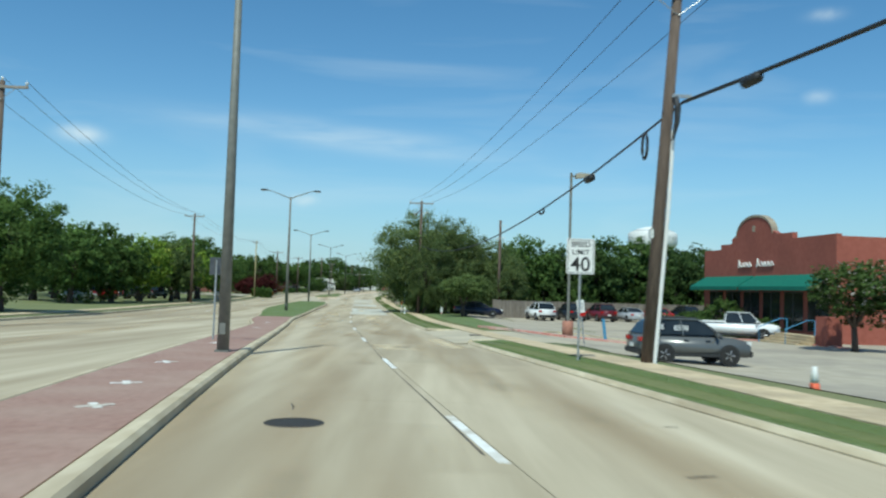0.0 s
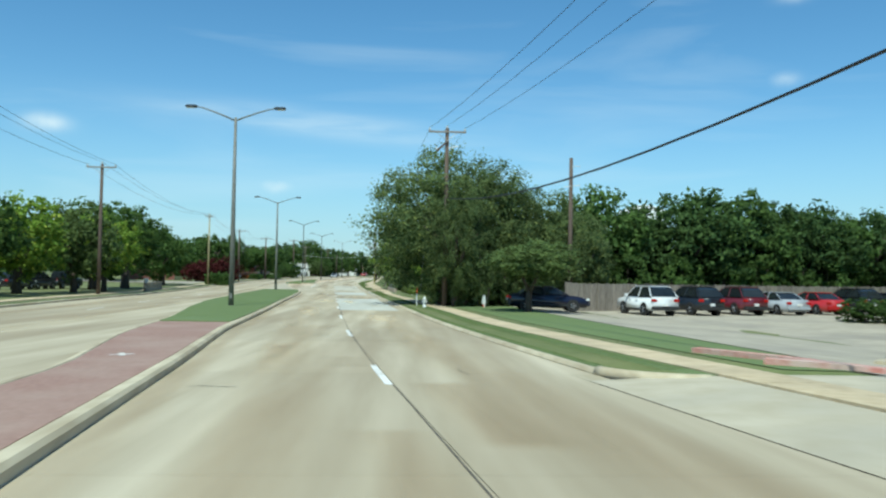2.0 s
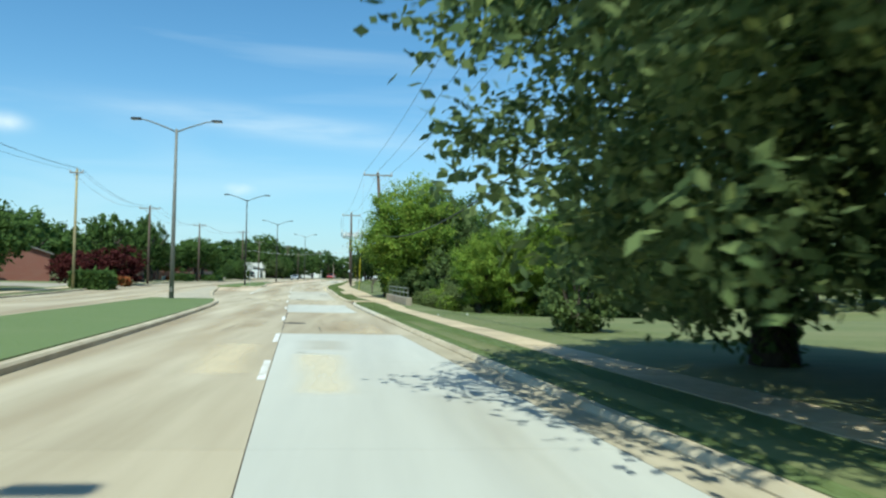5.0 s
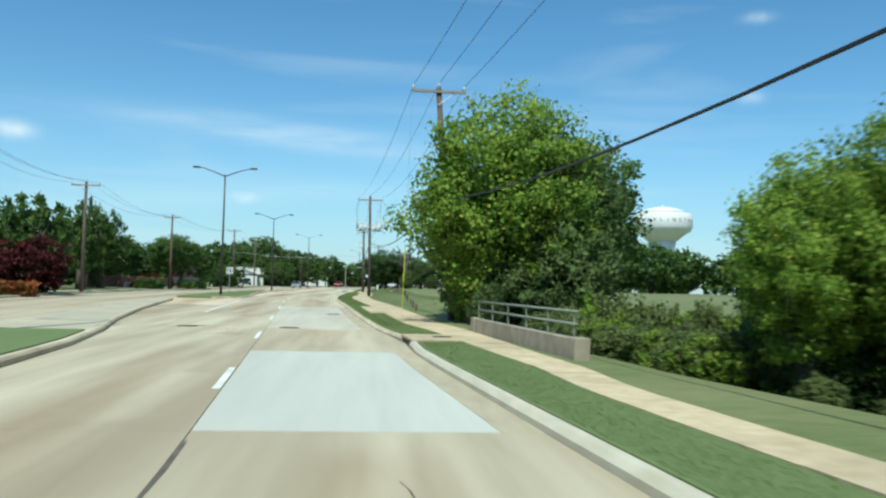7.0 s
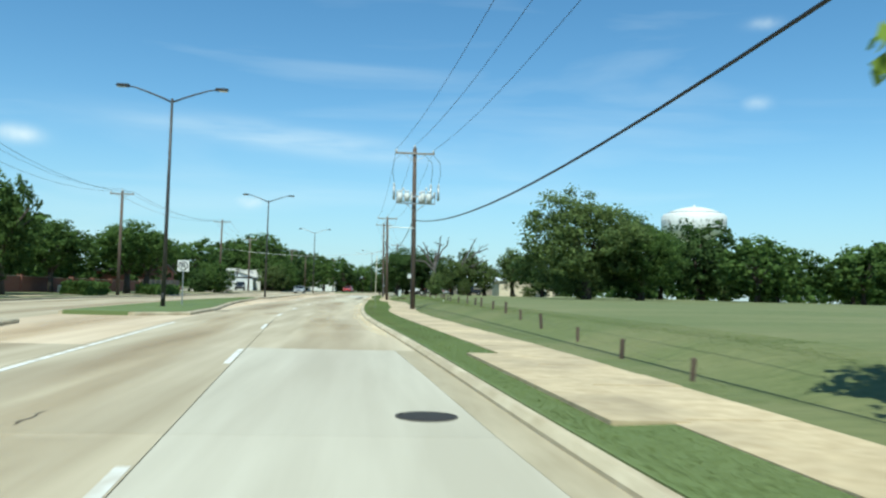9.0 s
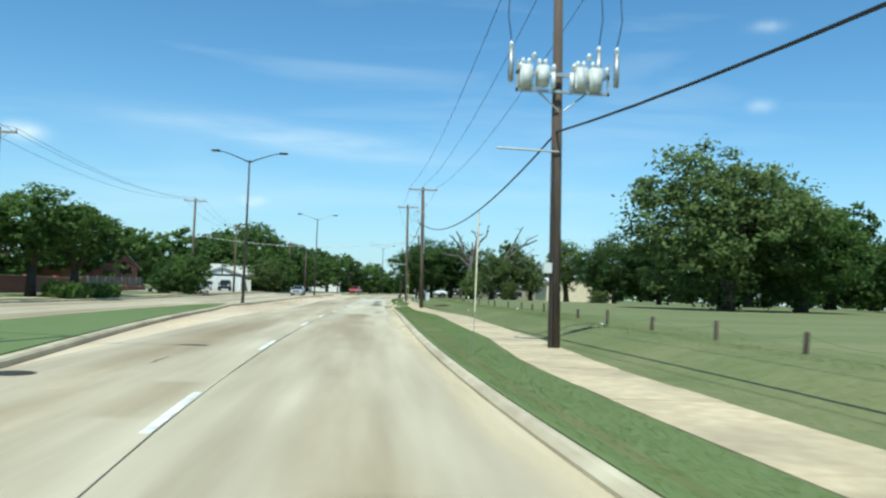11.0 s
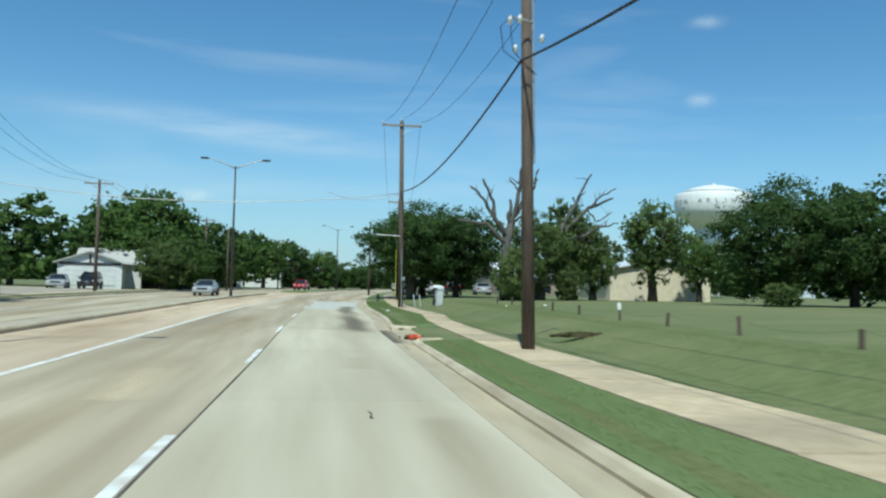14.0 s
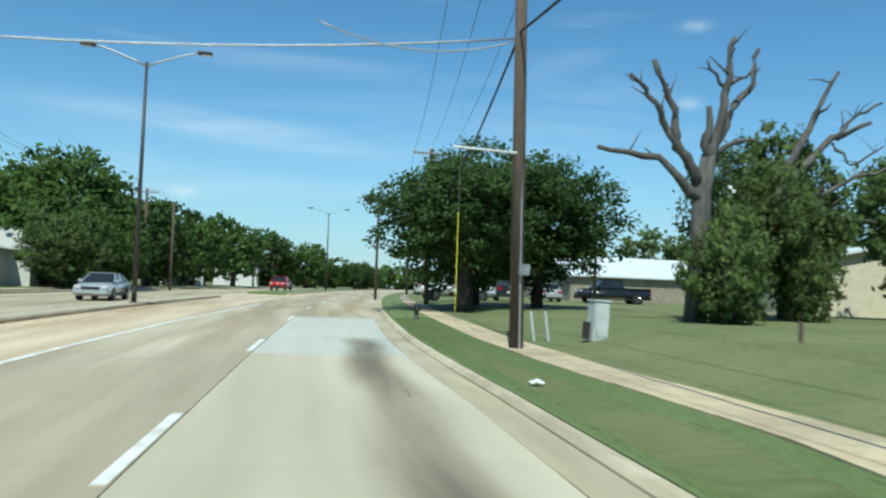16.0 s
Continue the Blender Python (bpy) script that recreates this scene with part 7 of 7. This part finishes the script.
for k in range(6):
    u = 1.2 + k * 3.1
    win = part("window", boxed(u, u + 2.5, -0.03, 0.02, 0.8, 3.4), M_GLASS, rest)
    part("frame", boxed(u - 0.08, u + 2.58, -0.05, -0.02, 3.4, 3.5), M_BRONZE, win)
    part("frame", boxed(u - 0.08, u + 2.58, -0.05, -0.02, 0.7, 0.8), M_BRONZE, win)
    part("mullion", boxed(u + 1.2, u + 1.3, -0.05, -0.02, 0.8, 3.4), M_BRONZE, win)
# the name over the door: pale strokes, not lettered
rb_ = random.Random(5)
for k, u in enumerate((6.6, 7.2, 7.75, 8.3, 9.6, 10.2, 10.7, 11.2, 11.7)):
    hgt = 0.62 if k in (0, 4) else 0.38
    part("sign_stroke", tube(bmesh.new(), [(u, -0.08, 5.45), (u + 0.1, -0.08, 5.45 + hgt), (u + 0.25, -0.08, 5.6 + 0.1 * rb_.random()), (u + 0.42, -0.08, 5.5)], 0.055, 6), M_WHITE, rest)
stairs = thing("entrance_steps", pose(33.6, 35.2, ground_z(33.6, 35.2), 0, 0, -85), "pale stone entrance steps with a blue handrail", "steps")
for k in range(4):
    part("step", boxed(-2.2, 2.2, -1.6 + 0.35 * k, 0.4, 0.02 + 0.16 * k, 0.16 * (k + 1), 0.015), M_WALK, stairs)
for u in (-2.1, 1.2):
    part("handrail", tube(bmesh.new(), [(u, -1.7, 0), (u, -1.7, 1.0), (u, -0.2, 1.6), (u, 0.3, 1.6), (u, 0.3, 0.6)], 0.035, 6), M_BLUE, stairs)
part("pier", boxed(2.4, 3.6, -0.4, 0.6, 0, 1.9), M_STUCCO, stairs)


def house(x, y, turn, w, d, eave, ridge, wall_mat, roof_mat, label, doors=0, up=0.0):
    ob = thing("house", pose(x, y, ground_z(x, y) + up, 0, 0, turn), label, "house")
    for name, b in (("wall", boxed(-w / 2, w / 2, 0, 0.2, -1, eave)), ("wall", boxed(-w / 2, w / 2, d - 0.2, d, -1, eave)), ("wall", boxed(-w / 2, -w / 2 + 0.2, 0.2, d - 0.2, -1, eave)), ("wall", boxed(w / 2 - 0.2, w / 2, 0.2, d - 0.2, -1, eave))):
        part(name, b, wall_mat, ob)
    part("gable", shifted(prism([(-w / 2, eave), (w / 2, eave), (0, ridge)], 0.2), (0, 0.1, 0)), wall_mat, ob)
    part("gable", shifted(prism([(-w / 2, eave), (w / 2, eave), (0, ridge)], 0.2), (0, d - 0.1, 0)), wall_mat, ob)
    for side in (-1, 1):
        part("roof", shifted(prism([(0, ridge + 0.02), (side * (w / 2 + 0.45), eave - 0.2), (side * (w / 2 + 0.45), eave - 0.06), (0, ridge + 0.18)], d + 0.8), (0, d / 2, 0)), roof_mat, ob)
    for k in range(doors):
        u = (k - (doors - 1) / 2) * 2.9
        door = part("garage_door", boxed(u - 1.25, u + 1.25, -0.04, 0.0, 0, 2.1), M_WHITE, ob)
        for j in range(4):
            part("panel", boxed(u - 1.2, u + 1.2, -0.06, -0.04, 0.05 + j * 0.52, 0.5 + j * 0.52, 0.01), M_WHITE, door)
    return ob


gar = house(-28.8, 303.5, 8, 6.6, 6.0, 2.6, 3.7, M_WHITE, M_PALEROOF, "white house with a grey roof and a double garage", 2, 0.3)
part("beam", boxed(-3.2, 3.2, -0.1, -0.02, 2.3, 2.55), M_BRONZE, gar)
part("king_post", boxed(-0.1, 0.1, -0.1, -0.02, 2.5, 3.5), M_BRONZE, gar)
house(-25.2, 313.5, 98, 7.0, 7.0, 2.7, 4.3, M_WHITE, M_PALEROOF, "low white house under a pale grey roof", 0, 0.3)
house(-36.5, 272, 80, 10, 9, 2.8, 4.7, M_REDBRICK, M_ROOF, "brick bungalow with a grey shingle roof behind a wall", 0, 0.2)
house(-19.5, 352, 10, 6, 8, 2.6, 3.8, M_WHITE, M_ROOF, "small white garage beneath the trees", 1, 0.6)
house(-11.0, 398, 85, 12, 8, 3.2, 4.6, M_WHITE, surf("brown_roof", (0.12, 0.06, 0.05), (0.18, 0.1, 0.08), 6), "white building with a brown roof by the bend", 0, 0.8)
house(-41, 172, 20, 9, 9, 3.6, 5.0, M_REDBRICK, M_ROOF, "brick house beyond the red bushes", 0)
house(29.3, 284, 0, 10.4, 9, 3.3, 4.2, M_CREAM, M_METALROOF, "cream rendered building with a pale roof behind the trees", 0, -0.2)
house(19.5, 318, -85, 13, 22, 2.4, 4.2, M_STONE, M_METALROOF, "long grey building with a white metal roof", 0)
board_fence((-31, 312, 0), (-21, 316, 0), 1.5, 60, "dark board fence between the houses")

# water tower: fluted bowl on a flared stem
tower = thing("water_tower", pose(175, 553, -1.9), "white water tower with a broad bowl and dark lettering", "water tower")
smooth(part("stem", lathe(bmesh.new(), [(9.5, -2), (7.2, 10), (7.2, 28), (8.0, 33)], 40), M_WHITE, tower))
smooth(part("bowl", lathe(bmesh.new(), [(8.0, 33), (12.0, 36.5), (16.0, 39.0), (17.2, 41), (17.2, 48.0), (16.2, 49.2)], 48), M_WHITE, tower))
smooth(part("dome", lathe(bmesh.new(), [(16.2, 49.2), (10, 51.9), (4.5, 53.2), (1.2, 53.6)], 48), M_WHITE, tower))
part("vent", lathe(bmesh.new(), [(0.8, 53.5), (0.8, 54.3), (0.4, 54.5)], 12), M_WHITE, tower)
for k, ch in enumerate("ARLINGTON" * 3):
    a = radians(-90 - 19.5 - 27 + (k // 9) * 120 + (k % 9) * 12.0)
    m = pose(17.27 * math.cos(a), 17.27 * math.sin(a), 44.6, 90, 0, math.degrees(a) + 90)
    lettering(ch, 2.9, M_LAMP, tower, m)

# ---- grass blades along the verges (too many to count) ----


def verge_z(s, y):
    a, b = kerb_foot(y) + 0.24, walk_left(y)
    return kerb_top(y) + (0.165 - kerb_top(y)) * (s - a) / (b - a)


def blades(name, y0, y1, left, right, top, n, seed):
    g = np.random.default_rng(seed)
    ys = np.sort(g.uniform(y0, y1, n))
    rows = np.arange(y0 - 1, y1 + 2, 1.0)
    lx = np.interp(ys, rows, [line(y) for y in rows])
    gz = np.interp(ys, rows, [grade(y) for y in rows])
    l, r = np.interp(ys, rows, [left(y) for y in rows]), np.interp(ys, rows, [right(y) for y in rows])
    s = g.uniform(l, r)
    up = np.array([top(a, b) if top else rise(a, b) for a, b in zip(s, ys)])
    foot = np.stack([lx + s, ys, gz + up - 0.008], 1)
    a, w = g.uniform(0, 6.28, n), g.uniform(0.004, 0.009, n)
    across = np.stack([w * np.cos(a), w * np.sin(a), 0 * a], 1)
    tip = foot + np.stack([g.normal(0, 0.045, n), g.normal(0, 0.045, n), g.uniform(0.018, 0.036, n)], 1)
    lean = np.stack([g.normal(0, 0.25, n), g.normal(0, 0.25, n), np.ones(n)], 1)
    tagged(new(name, leaf_mesh(name, np.stack([foot - across, foot + across, tip], 1), lean, M_BLADE)), "short mown blades of green grass", "grass", kind="stuff")


for k, (a, b) in enumerate(((-12, 16.5), (30, 60), (60, 100), (100, 140), (140, 190), (190, 232), (241, 275))):
    blades("grass", a, b, lambda y: kerb_foot(y) + 0.28, lambda y: walk_left(y) + 0.05, verge_z, int((b - a) * 1000), 30 + k)
for k, (a, b) in enumerate(((50, 85), (85, 121), (168, 215))):
    blades("grass", a, b, lambda y: (median_left(y) if y < 125 else -9.2) + 0.3, lambda y: (median_right(y) if y < 125 else taper(y)) - 0.35, lambda a, b: 0.175, int((b - a) * 700), 50 + k)
for k, (a, b) in enumerate(((32, 64), (84, 106), (140, 200), (200, 262))):
    blades("grass", a, b, lambda y: walk_right(y) - 0.06, lambda y: walk_left(y) + 6, None, int((b - a) * 1000), 70 + k)
